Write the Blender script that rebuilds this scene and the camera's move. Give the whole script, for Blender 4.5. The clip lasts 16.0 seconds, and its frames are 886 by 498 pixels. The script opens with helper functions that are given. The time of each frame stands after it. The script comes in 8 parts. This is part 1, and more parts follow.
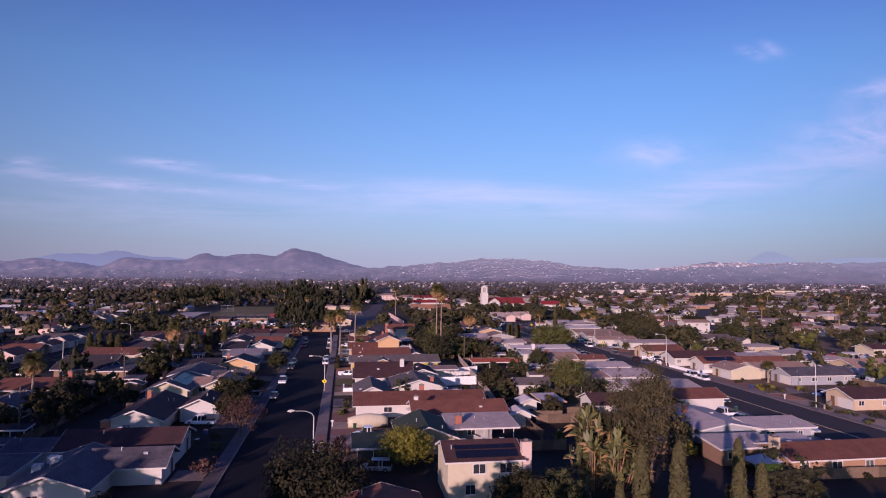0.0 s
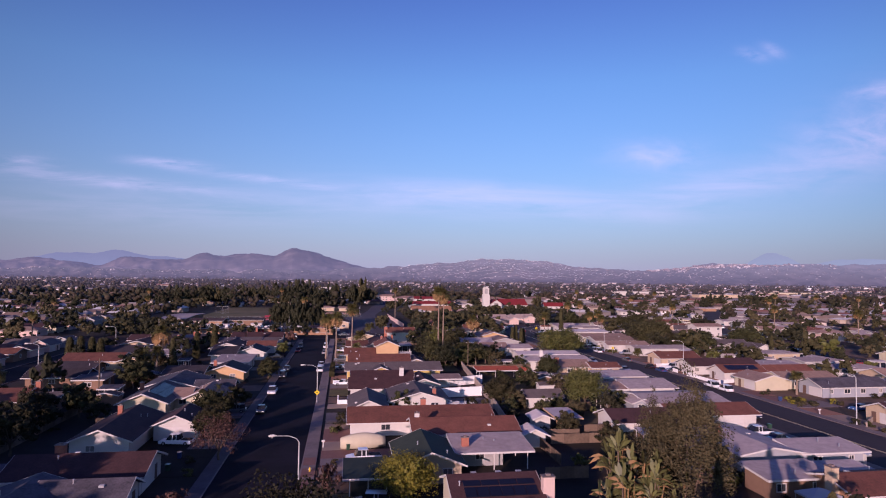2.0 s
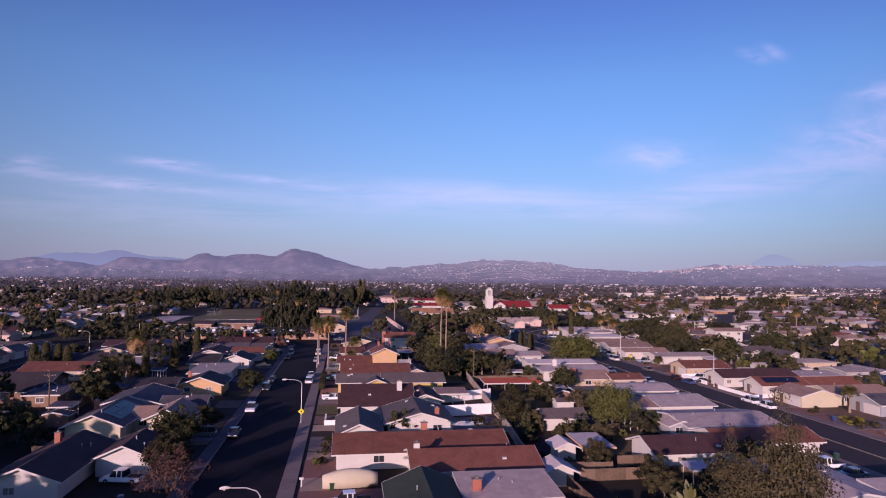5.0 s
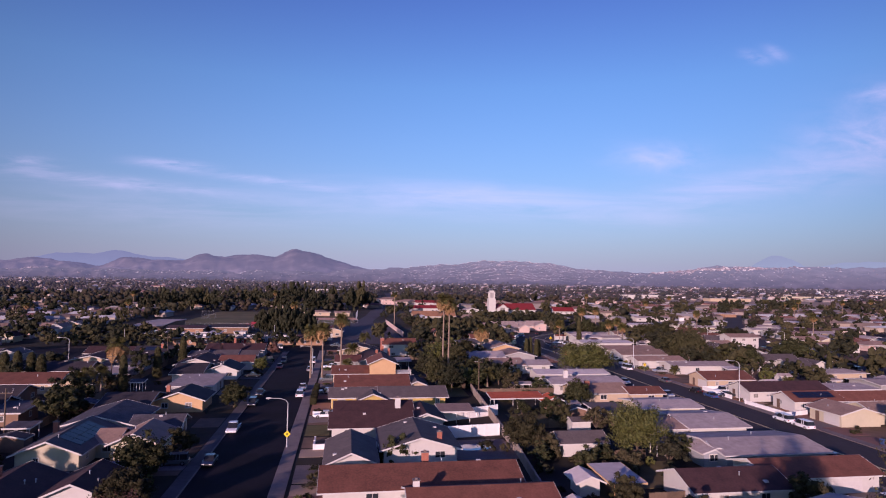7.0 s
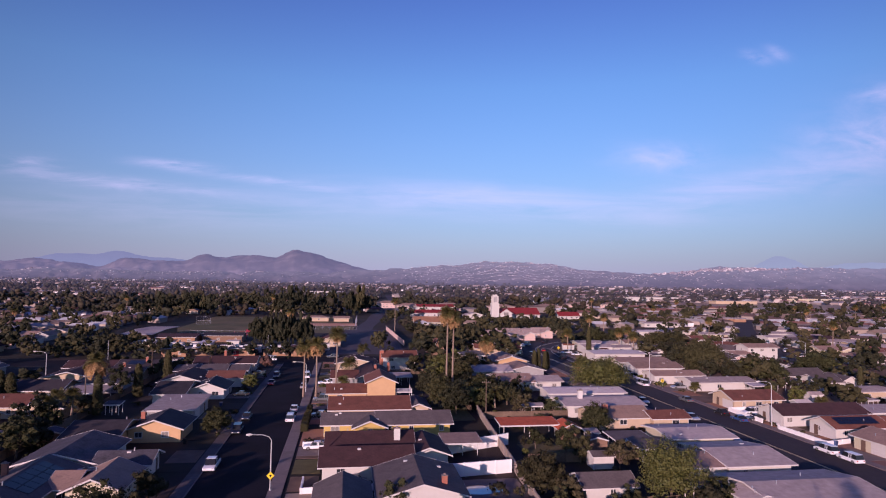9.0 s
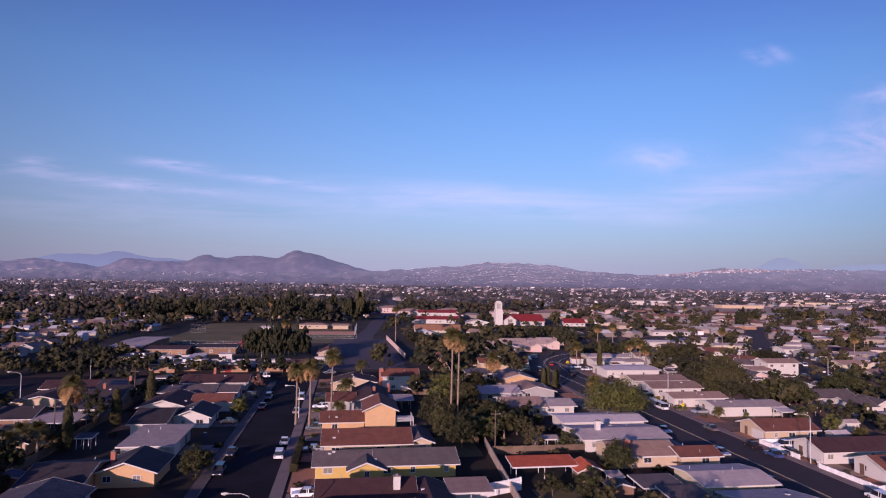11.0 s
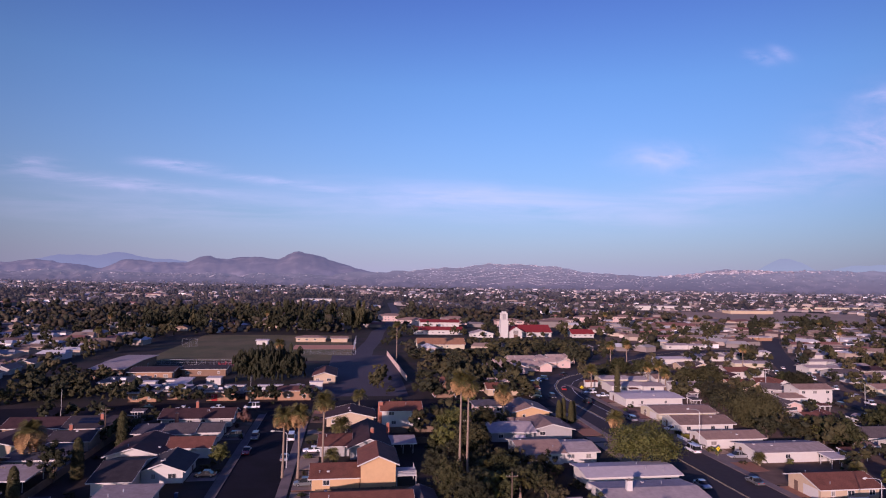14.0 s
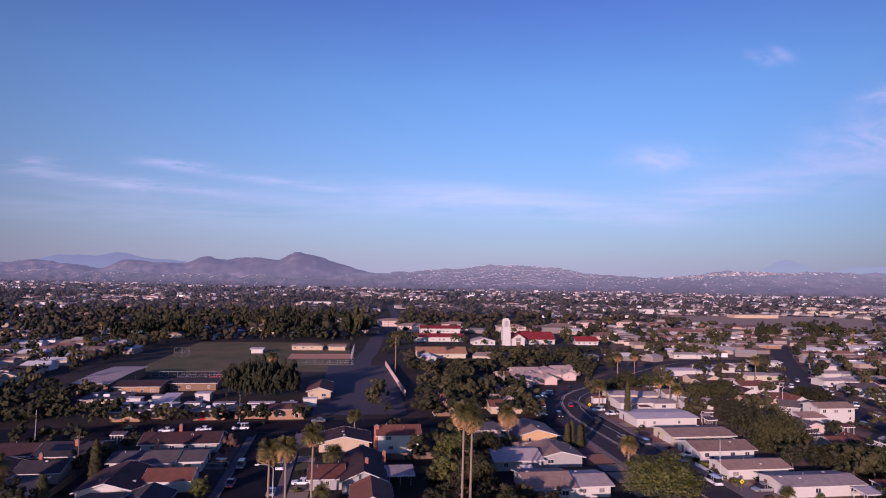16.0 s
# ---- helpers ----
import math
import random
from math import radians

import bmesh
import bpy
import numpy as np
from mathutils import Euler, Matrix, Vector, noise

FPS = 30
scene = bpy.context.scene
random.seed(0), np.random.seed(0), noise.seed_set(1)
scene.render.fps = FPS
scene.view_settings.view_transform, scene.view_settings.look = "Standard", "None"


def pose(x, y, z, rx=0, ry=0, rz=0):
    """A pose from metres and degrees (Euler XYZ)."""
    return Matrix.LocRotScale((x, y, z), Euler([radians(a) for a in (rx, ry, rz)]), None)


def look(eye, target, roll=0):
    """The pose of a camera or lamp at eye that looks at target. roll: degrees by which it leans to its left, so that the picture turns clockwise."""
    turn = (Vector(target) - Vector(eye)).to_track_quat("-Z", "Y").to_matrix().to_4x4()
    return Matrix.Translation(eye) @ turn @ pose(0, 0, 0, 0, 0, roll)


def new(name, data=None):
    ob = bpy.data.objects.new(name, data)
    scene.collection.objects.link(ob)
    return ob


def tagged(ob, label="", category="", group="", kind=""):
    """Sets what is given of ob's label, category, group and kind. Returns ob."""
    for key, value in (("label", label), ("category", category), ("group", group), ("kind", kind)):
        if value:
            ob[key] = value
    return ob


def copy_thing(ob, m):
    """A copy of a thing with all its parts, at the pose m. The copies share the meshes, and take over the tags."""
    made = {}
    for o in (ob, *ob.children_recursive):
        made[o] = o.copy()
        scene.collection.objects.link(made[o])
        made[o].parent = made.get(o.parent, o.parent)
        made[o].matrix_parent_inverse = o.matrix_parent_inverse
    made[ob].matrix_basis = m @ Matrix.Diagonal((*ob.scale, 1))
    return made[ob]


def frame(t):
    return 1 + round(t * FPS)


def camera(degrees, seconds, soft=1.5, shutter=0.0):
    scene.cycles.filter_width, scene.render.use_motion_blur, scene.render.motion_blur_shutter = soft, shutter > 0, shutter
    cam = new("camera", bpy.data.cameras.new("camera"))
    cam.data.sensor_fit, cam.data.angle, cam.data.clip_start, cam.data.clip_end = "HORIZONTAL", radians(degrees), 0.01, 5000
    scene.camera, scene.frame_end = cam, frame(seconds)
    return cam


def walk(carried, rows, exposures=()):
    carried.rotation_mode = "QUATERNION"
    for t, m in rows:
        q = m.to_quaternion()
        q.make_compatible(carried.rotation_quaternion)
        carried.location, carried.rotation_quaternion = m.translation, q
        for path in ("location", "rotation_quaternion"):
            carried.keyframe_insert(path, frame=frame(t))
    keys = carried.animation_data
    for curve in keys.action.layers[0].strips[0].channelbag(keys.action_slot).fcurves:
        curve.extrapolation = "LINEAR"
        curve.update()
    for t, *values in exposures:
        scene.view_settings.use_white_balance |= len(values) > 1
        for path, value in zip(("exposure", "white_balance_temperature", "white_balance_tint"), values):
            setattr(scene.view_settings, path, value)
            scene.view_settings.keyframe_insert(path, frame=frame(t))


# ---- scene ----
cam = camera(72.0, 16.0, soft=1.1)
PATH = [
    (0, (0.813, 4.971, 28.914), (1.13, 6.944, 29.003), 0.5),
    (0.5, (1.048, 8.05, 29.117), (1.366, 10.022, 29.205), 0.6),
    (1, (1.322, 11.143, 29.257), (1.639, 13.115, 29.346), 0.6),
    (1.5, (1.628, 14.25, 29.344), (1.946, 16.222, 29.433), 0.6),
    (2, (1.964, 17.371, 29.384), (2.281, 19.344, 29.474), 0.7),
    (2.5, (2.325, 20.506, 29.386), (2.642, 22.479, 29.477), 0.7),
    (3, (2.707, 23.655, 29.361), (3.023, 25.628, 29.452), 0.7),
    (3.5, (3.105, 26.819, 29.326), (3.421, 28.792, 29.418), 0.8),
    (4, (3.513, 29.999, 29.3), (3.829, 31.971, 29.392), 0.8),
    (4.5, (3.928, 33.195, 29.302), (4.242, 35.168, 29.394), 0.8),
    (5, (4.343, 36.41, 29.35), (4.657, 38.383, 29.443), 0.8),
    (5.5, (4.755, 39.643, 29.463), (5.068, 41.616, 29.557), 0.8),
    (6, (5.16, 42.894, 29.663), (5.473, 44.868, 29.757), 0.8),
    (6.5, (5.557, 46.164, 29.968), (5.869, 48.138, 30.063), 0.8),
    (7, (5.943, 49.45, 30.391), (6.254, 51.423, 30.486), 0.9),
    (7.5, (6.317, 52.749, 30.941), (6.626, 54.723, 31.037), 0.9),
    (8, (6.676, 56.057, 31.619), (6.985, 58.03, 31.715), 0.9),
    (8.5, (7.019, 59.367, 32.42), (7.327, 61.341, 32.516), 0.9),
    (9, (7.344, 62.673, 33.332), (7.651, 64.647, 33.428), 0.9),
    (9.5, (7.65, 65.966, 34.341), (7.956, 67.94, 34.437), 0.9),
    (10, (7.937, 69.238, 35.43), (8.242, 71.213, 35.527), 0.9),
    (10.5, (8.206, 72.483, 36.582), (8.51, 74.458, 36.678), 1.0),
    (11, (8.459, 75.695, 37.779), (8.762, 77.669, 37.876), 1.0),
    (11.5, (8.701, 78.871, 39.008), (9.004, 80.846, 39.105), 1.0),
    (12, (8.94, 82.011, 40.253), (9.241, 83.986, 40.35), 1.0),
    (12.5, (9.18, 85.113, 41.501), (9.48, 87.088, 41.598), 1.0),
    (13, (9.428, 88.179, 42.737), (9.728, 90.154, 42.834), 1.0),
    (13.5, (9.695, 91.212, 43.951), (9.994, 93.187, 44.047), 1.0),
    (14, (9.99, 94.219, 45.131), (10.288, 96.194, 45.228), 1.0),
    (14.5, (10.324, 97.205, 46.269), (10.622, 99.181, 46.366), 1.0),
    (15, (10.707, 100.178, 47.354), (11.003, 102.154, 47.451), 1.1),
    (15.5, (11.148, 103.144, 48.376), (11.444, 105.12, 48.473), 1.1),
    (16, (11.659, 106.109, 49.327), (11.955, 108.085, 49.425), 1.1),
]
walk(cam, [(t, look(eye, target, roll)) for t, eye, target, roll in PATH], exposures=((0.0, 0.28, 5950, 36), (16.0, 0.28, 5950, 36)))

# ---- world, sun ----
SUN_EL, SUN_AZ = 10.5, 213.0
wd = bpy.data.worlds.new("world")
scene.world = wd
wd.use_nodes = True
wn, wl = wd.node_tree.nodes, wd.node_tree.links
wn.clear()


def wmath(op, a, b=None, c=None):
    m = wn.new("ShaderNodeMath")
    m.operation = op
    for k, v in enumerate((a, b, c)):
        if v is None:
            continue
        if isinstance(v, (int, float)):
            m.inputs[k].default_value = v
        else:
            wl.new(v, m.inputs[k])
    return m.outputs[0]


sky = wn.new("ShaderNodeTexSky")
sky.sky_type = "NISHITA"
sky.sun_disc = False
sky.sun_elevation, sky.sun_rotation = radians(SUN_EL), radians(SUN_AZ)
sky.air_density, sky.dust_density, sky.ozone_density = 1.0, 1.2, 1.5
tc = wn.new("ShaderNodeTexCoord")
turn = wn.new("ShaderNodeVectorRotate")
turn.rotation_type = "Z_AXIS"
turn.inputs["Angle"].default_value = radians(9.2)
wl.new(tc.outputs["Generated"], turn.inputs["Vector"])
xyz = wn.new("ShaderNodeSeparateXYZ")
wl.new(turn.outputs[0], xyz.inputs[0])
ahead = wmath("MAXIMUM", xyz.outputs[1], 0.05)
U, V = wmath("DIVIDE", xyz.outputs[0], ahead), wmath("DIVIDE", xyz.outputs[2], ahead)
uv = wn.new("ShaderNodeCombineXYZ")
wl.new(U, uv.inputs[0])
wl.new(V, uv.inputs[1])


def streaks(sx, sy, tilt, seed, lo, hi):
    mp = wn.new("ShaderNodeMapping")
    mp.inputs["Scale"].default_value = (sx, sy, 1)
    mp.inputs["Rotation"].default_value = (0, 0, tilt)
    mp.inputs["Location"].default_value = (seed, seed * 1.7, seed)
    wl.new(uv.outputs[0], mp.inputs[0])
    nz = wn.new("ShaderNodeTexNoise")
    nz.inputs["Scale"].default_value = 1.0
    nz.inputs["Detail"].default_value = 7
    nz.inputs["Roughness"].default_value = 0.6
    nz.inputs["Distortion"].default_value = 0.5
    wl.new(mp.outputs[0], nz.inputs["Vector"])
    mr = wn.new("ShaderNodeMapRange")
    mr.inputs[1].default_value, mr.inputs[2].default_value = lo, hi
    wl.new(nz.outputs[0], mr.inputs[0])
    return mr.outputs[0]


def wisp(u, v, ru, rv, slope, strength):
    """A soft oval of thin cloud at a bearing and height."""
    du = wmath("SUBTRACT", U, u)
    dv = wmath("SUBTRACT", wmath("SUBTRACT", V, v), wmath("MULTIPLY", du, slope))
    a = wmath("POWER", wmath("DIVIDE", wmath("ABSOLUTE", du), ru), 2.0)
    b = wmath("POWER", wmath("DIVIDE", wmath("ABSOLUTE", dv), rv), 2.0)
    g = wmath("EXPONENT", wmath("MULTIPLY", wmath("ADD", a, b), -1.0))
    return wmath("MULTIPLY", g, strength)


fine = streaks(9, 60, 0.05, 3.0, 0.36, 0.72)
broad = streaks(4, 34, 0.08, 8.0, 0.3, 0.75)
puffs = streaks(10, 26, -0.3, 5.0, 0.34, 0.7)
g1 = wisp(-0.455, 0.181, 0.055, 0.008, -0.08, 0.75)
for args in ((-0.70, 0.180, 0.05, 0.012, -0.05, 0.45), (-0.56, 0.150, 0.20, 0.010, -0.09, 0.5), (-0.27, 0.153, 0.13, 0.007, -0.11, 0.4)):
    g1 = wmath("ADD", g1, wisp(*args))
g2 = wisp(0.08, 0.128, 0.26, 0.024, -0.05, 0.65)
for args in ((-0.45, 0.11, 0.35, 0.03, 0.0, 0.3), (0.42, 0.155, 0.12, 0.03, 0.1, 0.25), (0.55, 0.17, 0.2, 0.03, 0.25, 0.35)):
    g2 = wmath("ADD", g2, wisp(*args))
g3 = wisp(0.51, 0.375, 0.022, 0.009, -0.2, 0.5)
for args in ((0.545, 0.382, 0.018, 0.009, -0.3, 0.5), (0.72, 0.318, 0.04, 0.012, 0.1, 0.6), (0.35, 0.205, 0.07, 0.022, 0.0, 0.45), (0.72, 0.25, 0.14, 0.06, 0.35, 0.55)):
    g3 = wmath("ADD", g3, wisp(*args))
cover = wmath("ADD", wmath("ADD", wmath("MULTIPLY", g1, fine), wmath("MULTIPLY", g2, broad)), wmath("MULTIPLY", g3, puffs))
low = wmath("EXPONENT", wmath("MULTIPLY", wmath("MAXIMUM", xyz.outputs[2], 0.0), -7.5))
tint = wn.new("ShaderNodeMix")
tint.data_type, tint.blend_type = "RGBA", "MULTIPLY"
tint.inputs[0].default_value = 1.0
wl.new(sky.outputs[0], tint.inputs[6])
# The blue deepens towards the zenith.
deep = wn.new("ShaderNodeMix")
deep.data_type = "RGBA"
up_share = wn.new("ShaderNodeMapRange")
up_share.inputs[1].default_value, up_share.inputs[2].default_value = 0.30, 0.62
wl.new(xyz.outputs[2], up_share.inputs[0])
wl.new(up_share.outputs[0], deep.inputs[0])
deep.inputs[6].default_value, deep.inputs[7].default_value = (0.505, 0.94, 1.30, 1), (0.31, 0.32, 1.03, 1)
wl.new(deep.outputs[2], tint.inputs[7])
veil = wn.new("ShaderNodeMix")
veil.data_type = "RGBA"
wl.new(wmath("MULTIPLY", low, 0.86), veil.inputs[0])
wl.new(tint.outputs[2], veil.inputs[6])
veil.inputs[7].default_value = (3.5, 3.5, 4.35, 1)
cl = wn.new("ShaderNodeMix")
cl.data_type = "RGBA"
wl.new(wmath("MINIMUM", cover, 0.8), cl.inputs[0])
wl.new(veil.outputs[2], cl.inputs[6])
cl.inputs[7].default_value = (6.2, 6.0, 7.8, 1)
bg = wn.new("ShaderNodeBackground")
bg.inputs[1].default_value = 0.10
# Darkening towards the view's sides, put into the sky colour about the flight's heading.
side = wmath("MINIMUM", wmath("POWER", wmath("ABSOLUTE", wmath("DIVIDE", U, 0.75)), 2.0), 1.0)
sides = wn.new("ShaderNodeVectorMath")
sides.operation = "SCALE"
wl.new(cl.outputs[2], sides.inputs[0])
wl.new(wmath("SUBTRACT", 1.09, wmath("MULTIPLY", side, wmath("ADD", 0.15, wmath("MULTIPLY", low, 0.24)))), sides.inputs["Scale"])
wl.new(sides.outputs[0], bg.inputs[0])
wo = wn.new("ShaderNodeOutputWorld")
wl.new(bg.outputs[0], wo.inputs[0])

sun_data = bpy.data.lights.new("sun", "SUN")
sun_data.energy, sun_data.angle, sun_data.color = 4.4, radians(0.6), (1.0, 0.735, 0.60)
sun = new("sun", sun_data)
sun_from = Vector((math.sin(radians(SUN_AZ)) * math.cos(radians(SUN_EL)), math.cos(radians(SUN_AZ)) * math.cos(radians(SUN_EL)), math.sin(radians(SUN_EL))))
sun.matrix_world = look(sun_from * 300 + Vector((0, 150, 0)), (0, 150, 0))


# ---- materials ----
def surface(name, color, rough=0.85, var=0.3, grain=4.0, patch=0.35, bump=0.15, metal=0.0, rnd=0.0, island=0.0, other=None, other_scale=0.1, other_at=0.5, world_space=False, hue=0.0, spec=0.3):
    """A worn surface: colour with grain and patches, and a second colour in blotches."""
    m = bpy.data.materials.new(name)
    m.use_nodes = True
    n, l = m.node_tree.nodes, m.node_tree.links
    b = n["Principled BSDF"]
    b.inputs["Roughness"].default_value, b.inputs["Metallic"].default_value = rough, metal
    b.inputs["Specular IOR Level"].default_value = spec
    if world_space:
        src = n.new("ShaderNodeNewGeometry").outputs["Position"]
    else:
        src = n.new("ShaderNodeTexCoord").outputs["Object"]

    def noisy(scale, detail=4):
        t = n.new("ShaderNodeTexNoise")
        t.inputs["Scale"].default_value, t.inputs["Detail"].default_value = scale, detail
        l.new(src, t.inputs["Vector"])
        return t.outputs[0]

    def mth(op, a, c):
        k = n.new("ShaderNodeMath")
        k.operation = op
        for q, v in enumerate((a, c)):
            if isinstance(v, (int, float)):
                k.inputs[q].default_value = v
            else:
                l.new(v, k.inputs[q])
        return k.outputs[0]

    fine_n, broad_n = noisy(grain), noisy(patch)
    total = mth("ADD", mth("MULTIPLY", mth("SUBTRACT", fine_n, 0.5), var * 2.2), mth("MULTIPLY", mth("SUBTRACT", broad_n, 0.5), var * 2.2))
    hs = n.new("ShaderNodeHueSaturation")
    hs.inputs["Color"].default_value = (*color, 1)
    if other:
        mx = n.new("ShaderNodeMix")
        mx.data_type = "RGBA"
        mr = n.new("ShaderNodeMapRange")
        mr.inputs[1].default_value, mr.inputs[2].default_value = other_at - 0.07, other_at + 0.07
        l.new(noisy(other_scale, 6), mr.inputs[0])
        l.new(mr.outputs[0], mx.inputs[0])
        mx.inputs[6].default_value, mx.inputs[7].default_value = (*color, 1), (*other, 1)
        l.new(mx.outputs[2], hs.inputs["Color"])
    value = mth("ADD", total, 1.0)
    if rnd:
        value = mth("ADD", value, mth("MULTIPLY", mth("SUBTRACT", n.new("ShaderNodeObjectInfo").outputs["Random"], 0.5), rnd * 2))
    if island:
        value = mth("ADD", value, mth("MULTIPLY", mth("SUBTRACT", n.new("ShaderNodeNewGeometry").outputs["Random Per Island"], 0.5), island * 2))
    if hue:
        rr = n.new("ShaderNodeObjectInfo").outputs["Random"]
        l.new(mth("ADD", 0.5, mth("MULTIPLY", mth("SUBTRACT", mth("FRACT", mth("MULTIPLY", rr, 7.3), 0.0), 0.5), hue)), hs.inputs["Hue"])
    l.new(mth("MAXIMUM", value, 0.15), hs.inputs["Value"])
    l.new(hs.outputs[0], b.inputs["Base Color"])
    if bump:
        bp = n.new("ShaderNodeBump")
        bp.inputs["Strength"].default_value, bp.inputs["Distance"].default_value = bump, 0.05
        l.new(noisy(grain * 2.5), bp.inputs["Height"])
        l.new(bp.outputs[0], b.inputs["Normal"])
    return m


def mixed(name, colors, rough=0.85, spec=0.3):
    """One of several colours for each loose piece of a mesh."""
    m = bpy.data.materials.new(name)
    m.use_nodes = True
    n, l = m.node_tree.nodes, m.node_tree.links
    b = n["Principled BSDF"]
    b.inputs["Roughness"].default_value = rough
    b.inputs["Specular IOR Level"].default_value = spec
    ramp = n.new("ShaderNodeValToRGB")
    ramp.color_ramp.interpolation = "CONSTANT"
    el = ramp.color_ramp.elements
    while len(el) < len(colors):
        el.new(0.5)
    for k, c in enumerate(colors):
        el[k].position, el[k].color = k / len(colors), (*c, 1)
    l.new(n.new("ShaderNodeNewGeometry").outputs["Random Per Island"], ramp.inputs[0])
    l.new(ramp.outputs[0], b.inputs["Base Color"])
    return m


def glass_dark(name, color=(0.03, 0.035, 0.045)):
    m = bpy.data.materials.new(name)
    m.use_nodes = True
    b = m.node_tree.nodes["Principled BSDF"]
    b.inputs["Base Color"].default_value, b.inputs["Roughness"].default_value = (*color, 1), 0.08
    return m


def paint(name, color, rough=0.3, metal=0.0):
    m = surface(name, color, rough=rough, var=0.06, grain=6, bump=0, metal=metal, spec=0.5)
    m.node_tree.nodes["Principled BSDF"].inputs["Coat Weight"].default_value = 0.5
    return m


ROOF = {
    "brown": surface("roof_brown", (0.172, 0.066, 0.043), var=0.42, rnd=0.12, grain=3.6, patch=0.5),
    "maroon": surface("roof_maroon", (0.062, 0.029, 0.028), var=0.42, rnd=0.1, grain=3.6, patch=0.5),
    "dark": surface("roof_dark", (0.046, 0.036, 0.039), var=0.42, rnd=0.2, grain=3.6, patch=0.5),
    "grey": surface("roof_grey", (0.112, 0.088, 0.083), var=0.40, rnd=0.15, grain=3.6, patch=0.5),
    "slate": surface("roof_slate", (0.084, 0.074, 0.086), var=0.6, rnd=0.1, grain=3.6, patch=0.5),
    "light": surface("roof_light", (0.385, 0.305, 0.275), var=0.26, rnd=0.12, grain=1.2, patch=0.5),
    "pale": surface("roof_pale", (0.445, 0.36, 0.33), var=0.24, rnd=0.1, grain=1.2, patch=0.4),
    "white": surface("roof_white", (0.58, 0.50, 0.47), var=0.12, rnd=0.1, grain=1.2, patch=0.5),
    "tan": surface("roof_tan", (0.295, 0.19, 0.142), var=0.32, rnd=0.15, grain=3.0, patch=0.5),
    "condo": surface("roof_condo", (0.44, 0.32, 0.26), var=0.25, rnd=0.1, grain=3.0, patch=0.5),
    "ochre": surface("roof_ochre", (0.34, 0.17, 0.09), var=0.25, grain=3.0, patch=0.5),
    "red": surface("roof_red", (0.235, 0.026, 0.028), var=0.25, grain=3.6, patch=0.5),
    "orange": surface("roof_orange", (0.50, 0.105, 0.042), var=0.3, grain=1.5, patch=0.5),
    "green": surface("roof_green", (0.037, 0.048, 0.032), var=0.25, grain=3.6, patch=0.5),
}
WALL = {
    "white": surface("wall_white", (0.52, 0.49, 0.45), var=0.06, grain=1.5),
    "cream": surface("wall_cream", (0.50, 0.44, 0.315), var=0.08, grain=1.5),
    "tan": surface("wall_tan", (0.473, 0.361, 0.249), var=0.09, grain=1.5),
    "peach": surface("wall_peach", (0.53, 0.335, 0.175), var=0.08, grain=1.5),
    "yellow": surface("wall_yellow", (0.516, 0.361, 0.112), var=0.08, grain=1.5),
    "blue": surface("wall_blue", (0.30, 0.31, 0.34), var=0.08, grain=1.5),
    "grey": surface("wall_grey", (0.327, 0.310, 0.301), var=0.1, grain=1.5),
    "brown": surface("wall_brown", (0.215, 0.129, 0.086), var=0.15, grain=1.5),
    "orange": surface("wall_orange", (0.33, 0.19, 0.115), var=0.1, grain=1.5),
    "olive": surface("wall_olive", (0.310, 0.275, 0.112), var=0.1, grain=1.5),
    "pink": surface("wall_pink", (0.568, 0.413, 0.361), var=0.08, grain=1.5),
}
TRIM = surface("trim_white", (0.54, 0.51, 0.48), var=0.07, grain=3)
TRIM_BROWN = surface("trim_brown", (0.13, 0.08, 0.06), var=0.15, grain=3)
GLASS = glass_dark("window_glass")
_n, _l = GLASS.node_tree.nodes, GLASS.node_tree.links
_info, _ramp = _n.new("ShaderNodeObjectInfo"), _n.new("ShaderNodeValToRGB")
_ramp.color_ramp.interpolation = "CONSTANT"
_ramp.color_ramp.elements[0].color, _ramp.color_ramp.elements[1].color = (0.03, 0.033, 0.04, 1), (0.22, 0.20, 0.18, 1)
_ramp.color_ramp.elements[1].position = 0.55
_mid = _ramp.color_ramp.elements.new(0.8)
_mid.color = (0.10, 0.095, 0.095, 1)
_l.new(_info.outputs["Random"], _ramp.inputs[0])
_l.new(_ramp.outputs[0], _n["Principled BSDF"].inputs["Base Color"])
CARGLASS = glass_dark("car_glass", (0.02, 0.022, 0.026))
BRICK = surface("chimney_brick", (0.33, 0.12, 0.08), var=0.3, grain=6)
METAL = surface("galvanised_metal", (0.45, 0.45, 0.46), rough=0.5, metal=0.6, var=0.12)
POLE = surface("pole_metal", (0.50, 0.50, 0.49), rough=0.55, metal=0.3, var=0.1)
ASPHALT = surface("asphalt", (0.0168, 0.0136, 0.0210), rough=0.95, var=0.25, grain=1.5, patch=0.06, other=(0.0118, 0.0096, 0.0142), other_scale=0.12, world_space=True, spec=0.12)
CONCRETE = surface("concrete", (0.205, 0.158, 0.142), var=0.22, grain=1.4, patch=0.2, rnd=0.1, world_space=True)
# Darker copy of the concrete: the west pavement's shade put into its colour.
SHADED_CONCRETE = surface("shaded_concrete", (0.105, 0.082, 0.080), var=0.3, grain=1.2, patch=0.15, rnd=0.12, world_space=True)
PINKSLAB = surface("stained_concrete", (0.24, 0.12, 0.09), var=0.2, grain=1.4, patch=0.3, world_space=True)
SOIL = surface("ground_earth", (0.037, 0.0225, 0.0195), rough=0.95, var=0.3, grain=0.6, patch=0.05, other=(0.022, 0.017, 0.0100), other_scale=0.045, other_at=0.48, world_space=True)
